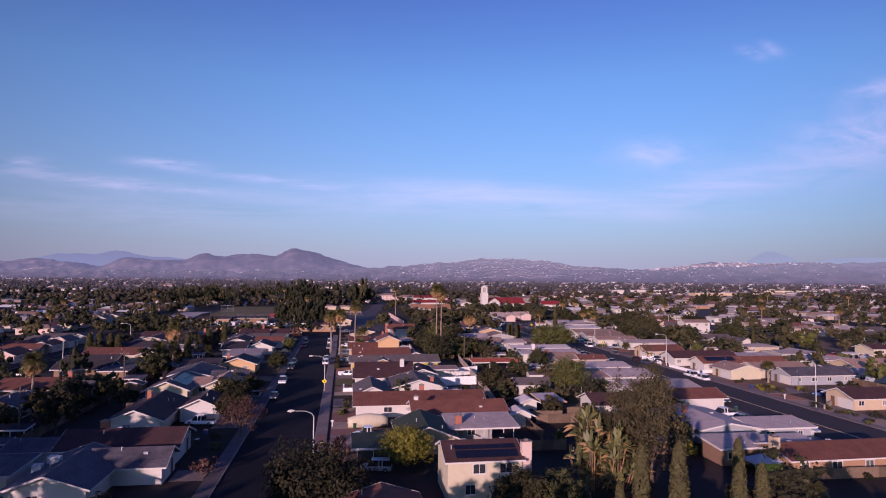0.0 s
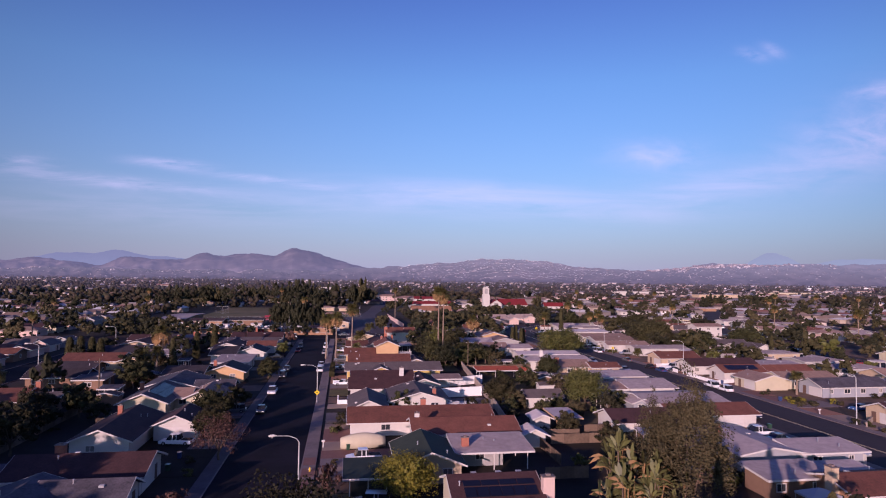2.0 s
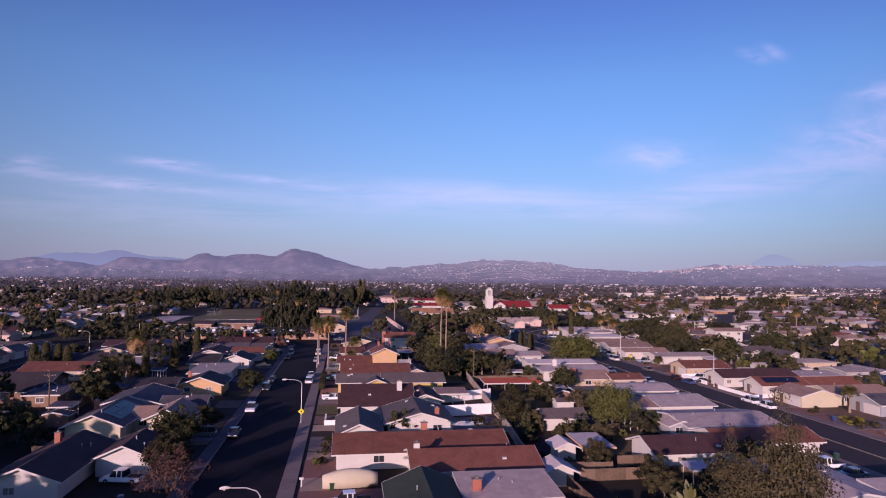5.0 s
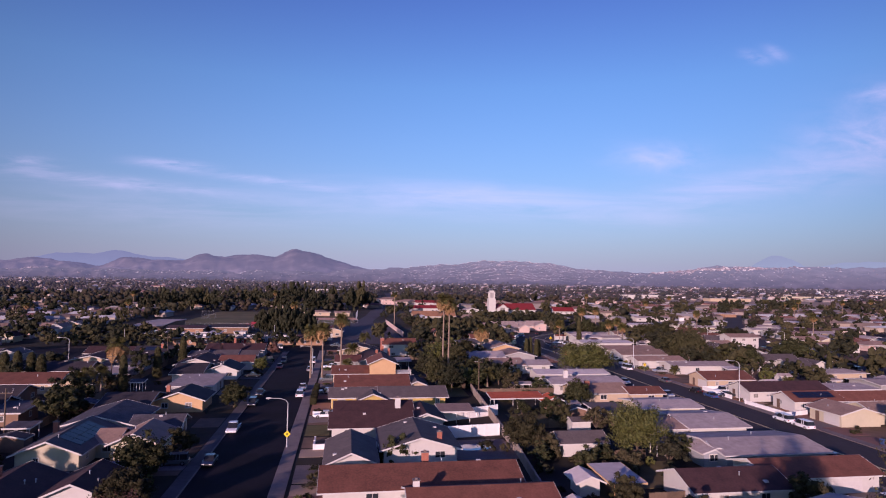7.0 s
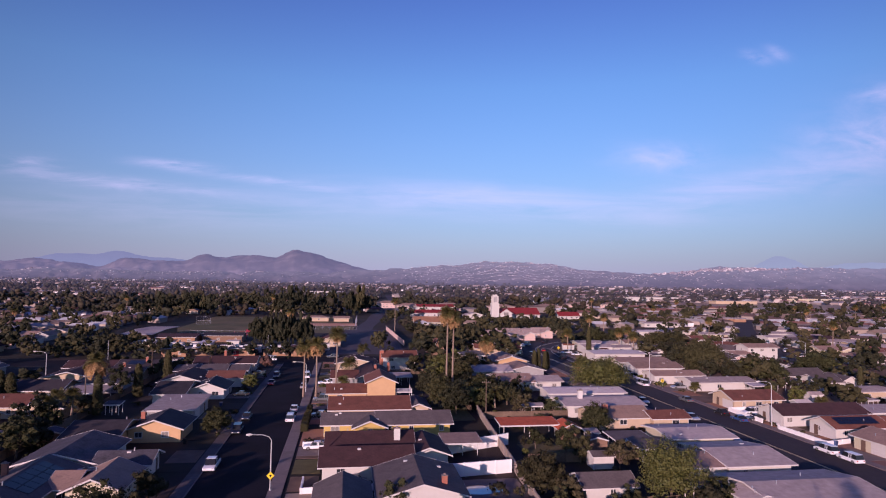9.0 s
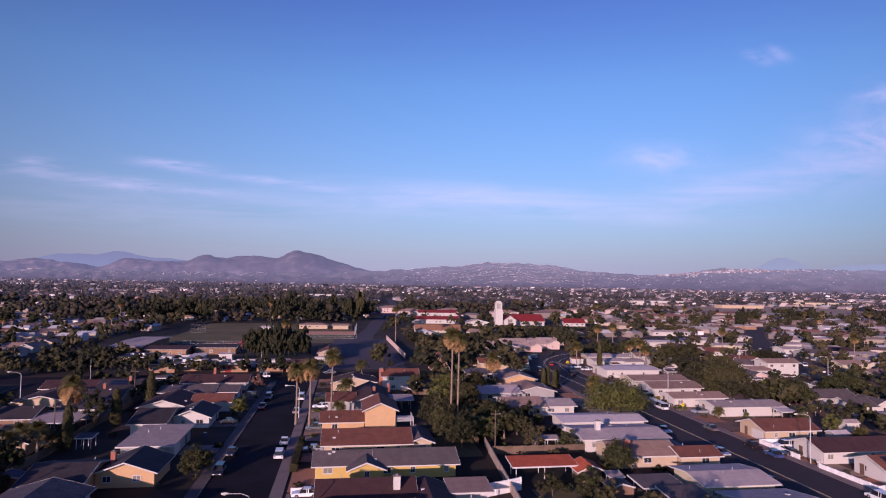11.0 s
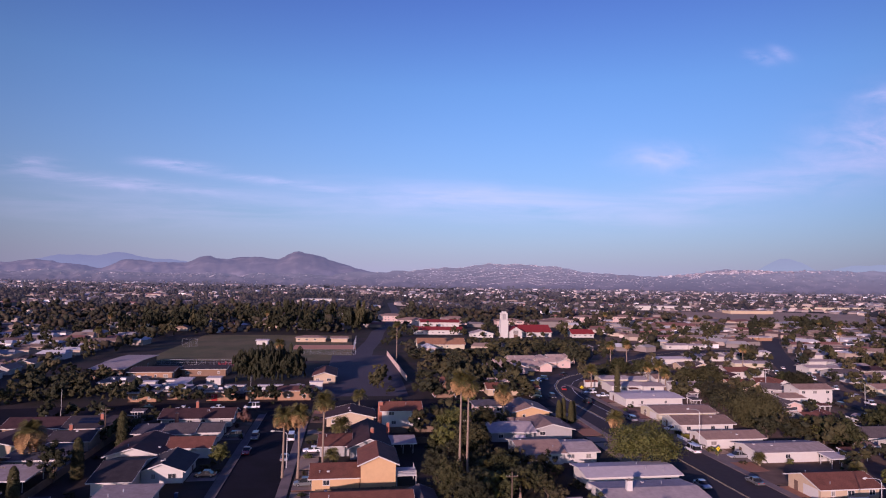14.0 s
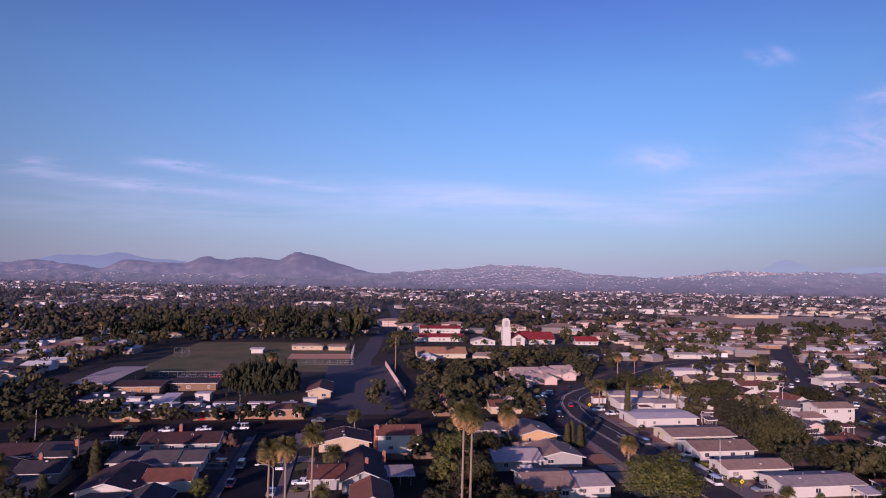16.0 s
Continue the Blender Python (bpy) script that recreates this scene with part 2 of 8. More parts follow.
LAWN = surface("lawn_grass", (0.112, 0.098, 0.038), rough=0.95, var=0.3, grain=0.7, patch=0.06, other=(0.15, 0.112, 0.05), other_scale=0.03, world_space=True)
# Paler asphalt copy for the sunlit streets; ASPHALT carries the shaded streets' darkness.
SUNLIT_ASPHALT = surface("sunlit_asphalt", (0.040, 0.0295, 0.0345), rough=0.9, var=0.25, grain=0.8, patch=0.05, world_space=True)
PLAYGROUND = surface("playground_asphalt", (0.070, 0.056, 0.070), rough=0.9, var=0.2, grain=0.6, patch=0.04, world_space=True)
CLAY = surface("infield_clay", (0.36, 0.17, 0.10), rough=0.95, var=0.15, grain=0.8, patch=0.05, world_space=True)
INFIELD = surface("infield_sand", (0.62, 0.30, 0.175), rough=0.95, var=0.12, grain=0.5, patch=0.04, world_space=True)
EARTH = surface("dry_earth", (0.17, 0.105, 0.072), rough=0.95, var=0.3, grain=0.5, patch=0.06, other=(0.07, 0.048, 0.030), other_scale=0.05, other_at=0.55, world_space=True)
DRY = surface("dry_field", (0.36, 0.255, 0.18), rough=0.95, var=0.2, grain=0.1, patch=0.01, world_space=True)
YELLOW = surface("road_yellow", (0.70, 0.55, 0.28), var=0.25, grain=1.0, world_space=True)
WHITELINE = surface("road_white", (0.6, 0.6, 0.58), var=0.25, grain=1.0, world_space=True)
WOOD = surface("fence_wood", (0.14, 0.095, 0.065), var=0.35, grain=2.5, rnd=0.25)
BLOCK = surface("block_wall", (0.30, 0.24, 0.20), var=0.16, grain=1.5, rnd=0.1)
WHITEWALL = surface("painted_wall", (0.80, 0.78, 0.75), var=0.05, grain=1.2)
BARK = surface("bark", (0.12, 0.085, 0.06), var=0.35, grain=5)
PALMBARK = surface("palm_bark", (0.24, 0.175, 0.13), var=0.25, grain=4)
THATCH = surface("dead_fronds", (0.29, 0.172, 0.074), var=0.3, grain=3, island=0.3)
LEAF = {
    "dark": surface("leaf_dark", (0.026, 0.0255, 0.0135), rough=0.8, var=0.25, island=0.25, rnd=0.25, bump=0.4, hue=0.05, spec=0.15),
    "mid": surface("leaf_mid", (0.041, 0.040, 0.0165), rough=0.8, var=0.25, island=0.25, rnd=0.25, bump=0.4, hue=0.05, spec=0.15),
    "olive": surface("leaf_olive", (0.062, 0.052, 0.026), rough=0.8, var=0.25, island=0.30, rnd=0.1, bump=0.4, spec=0.15),
    "bright": surface("leaf_bright", (0.078, 0.080, 0.018), rough=0.65, var=0.2, island=0.28, bump=0),
    "gold": surface("leaf_gold", (0.165, 0.145, 0.016), rough=0.65, var=0.2, island=0.28, bump=0),
    "paddle": surface("leaf_paddle", (0.105, 0.105, 0.036), rough=0.5, var=0.3, rnd=0.3, bump=0, grain=2),
    "rust": surface("leaf_rust", (0.075, 0.036, 0.028), rough=0.7, var=0.2, island=0.28, bump=0),
    "cypress": surface("leaf_cypress", (0.056, 0.051, 0.018), rough=0.8, var=0.25, island=0.35, bump=0, grain=2),
    "palm": surface("leaf_palm", (0.085, 0.076, 0.022), rough=0.6, var=0.2, island=0.28, rnd=0.15, bump=0),
}
PANEL = surface("solar_cell", (0.008, 0.010, 0.018), rough=0.32, var=0.1, spec=0.35)
TYRE = surface("tyre_rubber", (0.02, 0.02, 0.02), var=0.1)
RIM = paint("wheel_rim", (0.4, 0.4, 0.42), 0.3, 0.8)
LAMPGLASS = paint("lamp_lens", (0.7, 0.68, 0.62), 0.2)
REDGLASS = paint("tail_lens", (0.35, 0.01, 0.01), 0.2)
CARPAINT = {
    "white": paint("car_white", (0.78, 0.78, 0.78)), "silver": paint("car_silver", (0.45, 0.46, 0.48), 0.3, 0.5), "black": paint("car_black", (0.015, 0.015, 0.018)),
    "grey": paint("car_grey", (0.12, 0.125, 0.13)), "blue": paint("car_blue", (0.03, 0.07, 0.20)), "red": paint("car_red", (0.32, 0.02, 0.02)), "tan": paint("car_tan", (0.5, 0.43, 0.34)),
}


# ---- mesh helpers ----
def part(name, bm, material, parent=None, label="", smooth=False):
    """Links a bmesh as one mesh object under a thing."""
    me = bpy.data.meshes.new(name)
    bmesh.ops.recalc_face_normals(bm, faces=bm.faces)
    bm.to_mesh(me)
    bm.free()
    return linked(name, me, material, parent, label, smooth)


def linked(name, me, material, parent=None, label="", smooth=False):
    if material and not me.materials:
        me.materials.append(material)
    if smooth:
        for p in me.polygons:
            p.use_smooth = True
    ob = new(name, me)
    if parent:
        ob.parent = parent
    if label:
        ob["label"] = label
    return ob


def from_arrays(name, verts, faces, soft=True):
    me = bpy.data.meshes.new(name)
    me.from_pydata(verts.tolist() if hasattr(verts, "tolist") else verts, [], faces.tolist() if hasattr(faces, "tolist") else faces)
    me.update()
    if soft:
        me.shade_smooth()
    return me


def box(bm, x0, x1, y0, y1, z0, z1):
    v = [bm.verts.new((x, y, z)) for z in (z0, z1) for x, y in ((x0, y0), (x1, y0), (x1, y1), (x0, y1))]
    for f in ((3, 2, 1, 0), (4, 5, 6, 7), (0, 1, 5, 4), (1, 2, 6, 5), (2, 3, 7, 6), (3, 0, 4, 7)):
        bm.faces.new([v[k] for k in f])
    return v


def prism(bm, outline, along, a0, a1):
    """An outline of (across, height) pulled along x or y."""
    put = (lambda a, p: (a, p[0], p[1])) if along == "x" else (lambda a, p: (p[0], a, p[1]))
    lo, hi = [bm.verts.new(put(a0, p)) for p in outline], [bm.verts.new(put(a1, p)) for p in outline]
    bm.faces.new(lo)
    bm.faces.new(hi[::-1])
    for k in range(len(outline)):
        j = (k + 1) % len(outline)
        bm.faces.new((lo[k], hi[k], hi[j], lo[j]))


def tube(bm, points, radii, sides=8):
    """A round tube through points."""
    rings = []
    for k, p in enumerate(points):
        p = Vector(p)
        d = (Vector(points[min(k + 1, len(points) - 1)]) - Vector(points[max(k - 1, 0)])).normalized()
        a = d.orthogonal().normalized()
        if rings:
            a = (rings[-1][1] - d * rings[-1][1].dot(d)).normalized()
        b = d.cross(a)
        rings.append(([bm.verts.new(p + radii[k] * (a * math.cos(q) + b * math.sin(q))) for q in [2 * math.pi * s / sides for s in range(sides)]], a))
    for (r0, _), (r1, _) in zip(rings, rings[1:]):
        for s in range(sides):
            bm.faces.new((r0[s], r0[(s + 1) % sides], r1[(s + 1) % sides], r1[s]))
    bm.faces.new(rings[0][0][::-1])
    bm.faces.new(rings[-1][0])


def empty(name, x, y, z=0, turn_z=0):
    ob = new(name)
    ob.matrix_world = pose(x, y, z, 0, 0, turn_z)
    ob.empty_display_size = 0.5
    return ob


def strip(bm, pts, half, z):
    """A flat ribbon of a given half width along a line of points."""
    last = None
    for k, p in enumerate(pts):
        a, b = Vector(pts[max(k - 1, 0)]), Vector(pts[min(k + 1, len(pts) - 1)])
        d = (b - a).normalized()
        n = Vector((-d.y, d.x))
        pair = [bm.verts.new((p[0] + s * half * n.x, p[1] + s * half * n.y, z)) for s in (1, -1)]
        if last:
            bm.faces.new((last[0], last[1], pair[1], pair[0]))
        last = pair


# ---- ground, streets ----
LEFT_X0, LEFT_X1 = -16.0, -4.05
RIGHT_X0, RIGHT_X1 = 86.4, 103.4
bm = bmesh.new()
vg = {}
xs = [-4600, -2200, -1100, -600, -350, -200, -100, 0, 100, 200, 350, 600, 1100, 2200, 4600]
ys = [-600, -200, 0, 100, 200, 300, 400, 550, 800, 1200, 1800, 2600, 3600, 4800]
for iy, yy in enumerate(ys):
    for ix, xx in enumerate(xs):
        vg[ix, iy] = bm.verts.new((xx, yy, 0))
for iy in range(len(ys) - 1):
    for ix in range(len(xs) - 1):
        bm.faces.new((vg[ix, iy], vg[ix + 1, iy], vg[ix + 1, iy + 1], vg[ix, iy + 1]))
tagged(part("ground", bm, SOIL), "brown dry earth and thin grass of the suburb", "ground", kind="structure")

for line, half in (([(150, 100), (150, 340), (262, 560), (330, 660)], 44), ([(246, 160), (252, 330), (366, 560), (440, 660)], 50)):
    bm = bmesh.new()
    strip(bm, line, half, 0.008 if half < 45 else 0.012)
    tagged(part("yard_ground", bm, EARTH), "pale brown dry earth between the houses", "ground", kind="structure")

RIGHT_LINE = [(94.2, -60), (94.2, 60), (94.2, 180), (94.2, 270), (93.3, 296), (92.9, 309), (93.3, 323), (95.4, 337), (98.7, 349), (104.4, 361), (113, 372), (125, 383), (148, 405), (171, 427.5), (197, 451), (216, 463), (240, 468), (290, 470)]
THIRD_LINE = [(190, 40), (190, 140), (191, 220), (196, 270), (203, 299), (215, 333), (226, 362), (256, 412), (292, 467), (332, 525), (360, 562)]
WEST_X = -91.0
roads = []


def road(name, pts, half, label, z=0.02, material=None):
    m = bmesh.new()
    strip(m, pts, half, z)
    roads.append((pts, half))
    return tagged(part(name, m, material or ASPHALT), label, "road", kind="structure")


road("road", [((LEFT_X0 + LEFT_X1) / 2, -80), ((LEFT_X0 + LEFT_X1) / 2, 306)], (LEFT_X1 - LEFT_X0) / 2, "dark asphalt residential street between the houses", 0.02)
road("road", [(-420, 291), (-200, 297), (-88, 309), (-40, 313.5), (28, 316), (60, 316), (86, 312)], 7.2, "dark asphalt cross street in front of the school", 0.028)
road("road", [(p[0] + 0.7, p[1]) for p in RIGHT_LINE], 8.5, "asphalt street with a yellow centre line, curving off", 0.036, SUNLIT_ASPHALT)
road("road", THIRD_LINE, 6.0, "asphalt street between pale-roofed houses", 0.02, SUNLIT_ASPHALT)
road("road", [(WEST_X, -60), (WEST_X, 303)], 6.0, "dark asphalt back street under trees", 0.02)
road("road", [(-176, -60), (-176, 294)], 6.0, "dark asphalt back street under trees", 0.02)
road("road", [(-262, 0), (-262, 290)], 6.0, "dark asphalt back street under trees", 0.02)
road("road", [(18, 452), (20, 480), (27, 530), (34, 610), (46, 660), (70, 900), (82, 1200)], 5.5, "narrow asphalt road running off past the school", 0.02, PLAYGROUND)
road("road", [(300, 120), (300, 300), (340, 420)], 6.0, "asphalt street between pale-roofed houses", 0.02)



def offset_line(pts, off):
    """The line of points moved sideways, to the left of its way where off is above 0."""
    out = []
    for k, p in enumerate(pts):
        d = (Vector(pts[min(k + 1, len(pts) - 1)]) - Vector(pts[max(k - 1, 0)])).normalized()
        out.append((p[0] - d.y * off, p[1] + d.x * off))
    return out


bm = bmesh.new()
for dx in (-0.16, 0.16):
    strip(bm, [(p[0] + dx, p[1]) for p in RIGHT_LINE], 0.09, 0.05)
tagged(part("centre_line", bm, YELLOW), "faded yellow double centre line on asphalt", "road marking", kind="structure")
bm = bmesh.new()
strip(bm, offset_line(RIGHT_LINE[4:14], -6.4), 0.11, 0.051)
strip(bm, offset_line(RIGHT_LINE[3:12], 0.75), 0.10, 0.051)
tagged(part("edge_line", bm, WHITELINE), "white edge line round the street's bend", "road marking", kind="structure")


def kerb(x, y0, y1, side):
    """A concrete kerb, a step of 15 cm, beside a street that runs along y."""
    m = bmesh.new()
    a, b = (x, x + 0.18 * side) if side > 0 else (x - 0.18, x)
    box(m, a, b, y0, y1, -0.2, 0.15)
    return tagged(part("kerb", m, CONCRETE), "worn grey concrete kerb along the street", "kerb", kind="structure")


for x, side, y0, y1 in ((LEFT_X0, -1, -60, 303), (LEFT_X1, 1, -60, 306), (RIGHT_X0, -1, -60, 296), (RIGHT_X1, 1, -60, 352), (WEST_X + 6, 1, 0, 296), (WEST_X - 6, -1, 0, 296)):
    kerb(x, y0, y1, side)


def pavement(x0, x1, y0, y1, label, slab=2.4, material=None):
    """A raised walk of cast slabs with open joints; the far end is one strip."""
    m = bmesh.new()
    box(m, x0, x1, y0, y1, -0.2, 0.10)
    material = material or CONCRETE
    base = tagged(part("pavement", m, material), label, "pavement", kind="structure")
    m = bmesh.new()
    box(m, 0, x1 - x0, 0.012, slab - 0.012, 0.09, 0.15)
    me = bpy.data.meshes.new("slab")
    bmesh.ops.recalc_face_normals(m, faces=m.faces)
    m.to_mesh(me)
    m.free()
    me.materials.append(material)
    return base, me, x0, y0, y1, slab


walks = [
    pavement(LEFT_X1 + 0.18, LEFT_X1 + 2.2, -60, 304, "pale concrete pavement beside the street"),
    pavement(LEFT_X0 - 2.2, LEFT_X0 - 0.18, -60, 301, "concrete pavement darkened for shade beside the street", material=SHADED_CONCRETE),
    pavement(RIGHT_X0 - 2.0, RIGHT_X0 - 0.18, -60, 296, "concrete pavement beside the street"),
    pavement(RIGHT_X1 + 0.18, RIGHT_X1 + 2.2, -60, 350, "pale concrete pavement beside the street"),
]


def slab_area(name, x0, x1, y0, y1, material, label, z=0.06):
    m = bmesh.new()
    box(m, x0, x1, y0, y1, -0.15, z)
    return tagged(part(name, m, material), label, name.replace("_", " "), kind="structure")


# ---- houses ----
taken = []
planted = []
window_cache = {}


def window_mesh(w, h):
    key = (round(w, 1), round(h, 1))
    if key not in window_cache:
        w, h = key
        m = bmesh.new()
        t = 0.12
        xs_, zs_ = (-w / 2, -w / 2 + t, -0.03, 0.03, w / 2 - t, w / 2), (-0.05, t, h - t, h)
        for yy_, flip in ((-0.07, False), (0.02, True)):
            grid = [[m.verts.new((xx_, yy_, zz_)) for xx_ in xs_] for zz_ in zs_]
            for j in range(3):
                for i in range(5):
                    if j == 1 and i in (1, 3):
                        continue
                    q = [grid[j][i], grid[j][i + 1], grid[j + 1][i + 1], grid[j + 1][i]]
                    m.faces.new(q[::-1] if flip else q)
        rim = [e_ for e_ in m.edges if e_.is_boundary and e_.verts[0].co.y < 0]
        for e_ in rim:
            p_, q_ = e_.verts
            twin = [next(v_ for v_ in m.verts if abs(v_.co.x - o_.co.x) < 1e-5 and abs(v_.co.z - o_.co.z) < 1e-5 and v_.co.y > 0) for o_ in (p_, q_)]
            m.faces.new((p_, q_, twin[1], twin[0]))
        a = bpy.data.meshes.new("window")
        bmesh.ops.recalc_face_normals(m, faces=m.faces)
        m.to_mesh(a)
        m.free()
        a.materials.append(TRIM)
        m = bmesh.new()
        box(m, -w / 2 + t, w / 2 - t, -0.02, 0.01, t, h - t)
        b = bpy.data.meshes.new("pane")
        m.to_mesh(b)
        m.free()
        b.materials.append(GLASS)
        window_cache[key] = (a, b)
    return window_cache[key]


FACING = {"s": 0, "e": 90, "n": 180, "w": 270}


def on_face(blk, face, along):
    x0, x1, y0, y1 = blk[:4]
    return {"s": (x0 + along * (x1 - x0), y0), "n": (x0 + along * (x1 - x0), y1), "w": (x0, y0 + along * (y1 - y0)), "e": (x1, y0 + along * (y1 - y0))}[face]


def window(h, c, blk, face, along, z=1.0, w=1.4, tall=1.1):
    x, y = on_face(blk, face, along)
    a, b = window_mesh(w, tall)
    ob = linked("window", a, None, h)
    ob.matrix_local = pose(x - c[0], y - c[1], z, 0, 0, FACING[face])
    pane = linked("pane", b, None, ob)
    return ob


def door(h, c, blk, face, along, w=0.95, tall=2.05, material=None, name="door"):
    m = bmesh.new()
    box(m, -w / 2 - 0.08, w / 2 + 0.08, -0.03, 0.02, 0.0, tall + 0.08)
    if name == "garage_door":
        for k in range(4):
            box(m, -w / 2, w / 2, -0.06, -0.03, 0.04 + k * tall / 4, (k + 1) * tall / 4)
    else:
        box(m, -w / 2, w / 2, -0.06, -0.03, 0.02, tall)
    ob = part(name, m, material or TRIM, h)
    x, y = on_face(blk, face, along)
    ob.matrix_local = pose(x - c[0], y - c[1], 0, 0, 0, FACING[face])
    return ob


def block(h, c, x0, x1, y0, y1, eave, rise, ridge, wall, roof, over=0.5, trim=TRIM, open_sides=False):
    """Walls, roof and fascia of one wing. ridge: x, y, flat, hip, shed (rises to +y)."""
    x0, x1, y0, y1 = x0 - c[0], x1 - c[0], y0 - c[1], y1 - c[1]
    m = bmesh.new()
    t = 0.16
    if open_sides:
        m.free()
        for px in (x0 + 0.15, (x0 + x1) / 2, x1 - 0.15):
            for py in (y0 + 0.15, y1 - 0.15):
                m = bmesh.new()
                box(m, px - 0.06, px + 0.06, py - 0.06, py + 0.06, 0, eave + 0.05)
                part("post", m, trim, h)
    elif ridge in "xy":
        lo, hi, mid = (y0, y1, (y0 + y1) / 2) if ridge == "x" else (x0, x1, (x0 + x1) / 2)
        a0, a1 = (x0, x1) if ridge == "x" else (y0, y1)
        prism(m, [(lo, 0), (hi, 0), (hi, eave), (mid, eave + rise - 0.02), (lo, eave)], ridge, a0, a1)
        part("wall", m, wall, h)
    elif ridge == "shed":
        prism(m, [(y0, 0), (y1, 0), (y1, eave + rise), (y0, eave)], "x", x0, x1)
        part("wall", m, wall, h)
    else:
        box(m, x0, x1, y0, y1, 0, eave)
        part("wall", m, wall, h)
    m, f = bmesh.new(), bmesh.new()
    if ridge in "xy":
        lo, hi = (y0, y1) if ridge == "x" else (x0, x1)
        a0, a1 = (x0 - over, x1 + over) if ridge == "x" else (y0 - over, y1 + over)
        half = (hi - lo) / 2
        drop = over * rise / half
        mid, e, r = (lo + hi) / 2, eave - drop + 0.03, eave + rise + 0.03
        lo, hi = lo - over, hi + over
        prism(m, [(lo, e), (lo, e + t), (mid, r + t), (hi, e + t), (hi, e), (mid, r)], ridge, a0, a1)
        for q0, q1 in ((a0 - 0.04, a0 - 0.004), (a1 + 0.004, a1 + 0.04)):
            prism(f, [(lo, e - 0.08), (lo, e + t + 0.02), (mid, r + t + 0.02), (hi, e + t + 0.02), (hi, e - 0.08), (mid, r - 0.08)], ridge, q0, q1)
        for q in (lo - 0.03, hi + 0.005):
            if ridge == "x":
                box(f, a0, a1, q, q + 0.025, e - 0.06, e + t - 0.01)
            else:
                box(f, q, q + 0.025, a0, a1, e - 0.06, e + t - 0.01)
    elif ridge == "hip":
        e = eave + 0.02
        x0, x1, y0, y1 = x0 - over, x1 + over, y0 - over, y1 + over
        k = min(x1 - x0, y1 - y0) / 2
        if x1 - x0 > y1 - y0:
            top = [(x0 + k, (y0 + y1) / 2), (x1 - k, (y0 + y1) / 2)]
        else:
            top = [((x0 + x1) / 2, y0 + k), ((x0 + x1) / 2, y1 - k)]
        low_ring = [m.verts.new((x, y, e)) for x, y in ((x0, y0), (x1, y0), (x1, y1), (x0, y1))]
        ring = [m.verts.new((x, y, e + 0.14)) for x, y in ((x0, y0), (x1, y0), (x1, y1), (x0, y1))]
        a, b = [m.verts.new((x, y, e + 0.14 + rise)) for x, y in top]
        m.faces.new(low_ring[::-1])
        for q in range(4):
            m.faces.new((low_ring[q], low_ring[(q + 1) % 4], ring[(q + 1) % 4], ring[q]))
        if x1 - x0 > y1 - y0:
            fs = ((ring[0], ring[1], b, a), (ring[1], ring[2], b), (ring[2], ring[3], a, b), (ring[3], ring[0], a))
        else:
            fs = ((ring[0], ring[1], a), (ring[1], ring[2], b, a), (ring[2], ring[3], b), (ring[3], ring[0], a, b))
        for q in fs:
            m.faces.new(q)
        for q in (y0 - 0.03, y1 + 0.005):
            box(f, x0, x1, q, q + 0.025, e - 0.05, e + 0.12)
        for q in (x0 - 0.03, x1 + 0.005):
            box(f, q, q + 0.025, y0, y1, e - 0.05, e + 0.12)
    else:
        up = rise if ridge == "shed" else 0.0
        e = eave + 0.02
        prism(m, [(y0 - over, e), (y0 - over, e + t), (y1 + over, e + up + t), (y1 + over, e + up)], "x", x0 - over, x1 + over)
        box(f, x0 - over, x1 + over, y0 - over - 0.04, y0 - over - 0.005, e - 0.1, e + t + 0.03)
        for q in (x0 - over - 0.04, x1 + over + 0.005):
            prism(f, [(y0 - over, e - 0.1), (y0 - over, e + t + 0.03), (y1 + over, e + up + t + 0.03), (y1 + over, e + up - 0.1)], "x", q, q + 0.035)
    part("roof", m, roof, h)
    part("fascia", f, trim, h)


def roof_height(blk, x, y):
    x0, x1, y0, y1, eave, rise, ridge = blk[:7]
    if ridge == "x":
        return eave + rise * max(0, 1 - abs(y - (y0 + y1) / 2) / ((y1 - y0) / 2)) + 0.19
    if ridge == "y":
        return eave + rise * max(0, 1 - abs(x - (x0 + x1) / 2) / ((x1 - x0) / 2)) + 0.19
    if ridge == "hip":
        return eave + 0.14 + rise * min(1, 2 * min(x - x0, x1 - x, y - y0, y1 - y) / min(x1 - x0, y1 - y0))
    return eave + 0.2 + (rise * (y - y0) / (y1 - y0) if ridge == "shed" else 0)


def chimney(h, c, x, y, z0, top, w=0.8, d=0.6, material=BRICK):
    m = bmesh.new()
    box(m, x - w / 2 - c[0], x + w / 2 - c[0], y - d / 2 - c[1], y + d / 2 - c[1], z0, top)
    ch = part("chimney", m, material, h)
    m = bmesh.new()
    box(m, x - w / 2 - 0.08 - c[0], x + w / 2 + 0.08 - c[0], y - d / 2 - 0.08 - c[1], y + d / 2 + 0.08 - c[1], top, top + 0.1)
    box(m, x - w / 5 - c[0], x + w / 5 - c[0], y - d / 5 - c[1], y + d / 5 - c[1], top + 0.1, top + 0.32)
    part("chimney_cap", m, CONCRETE, ch)


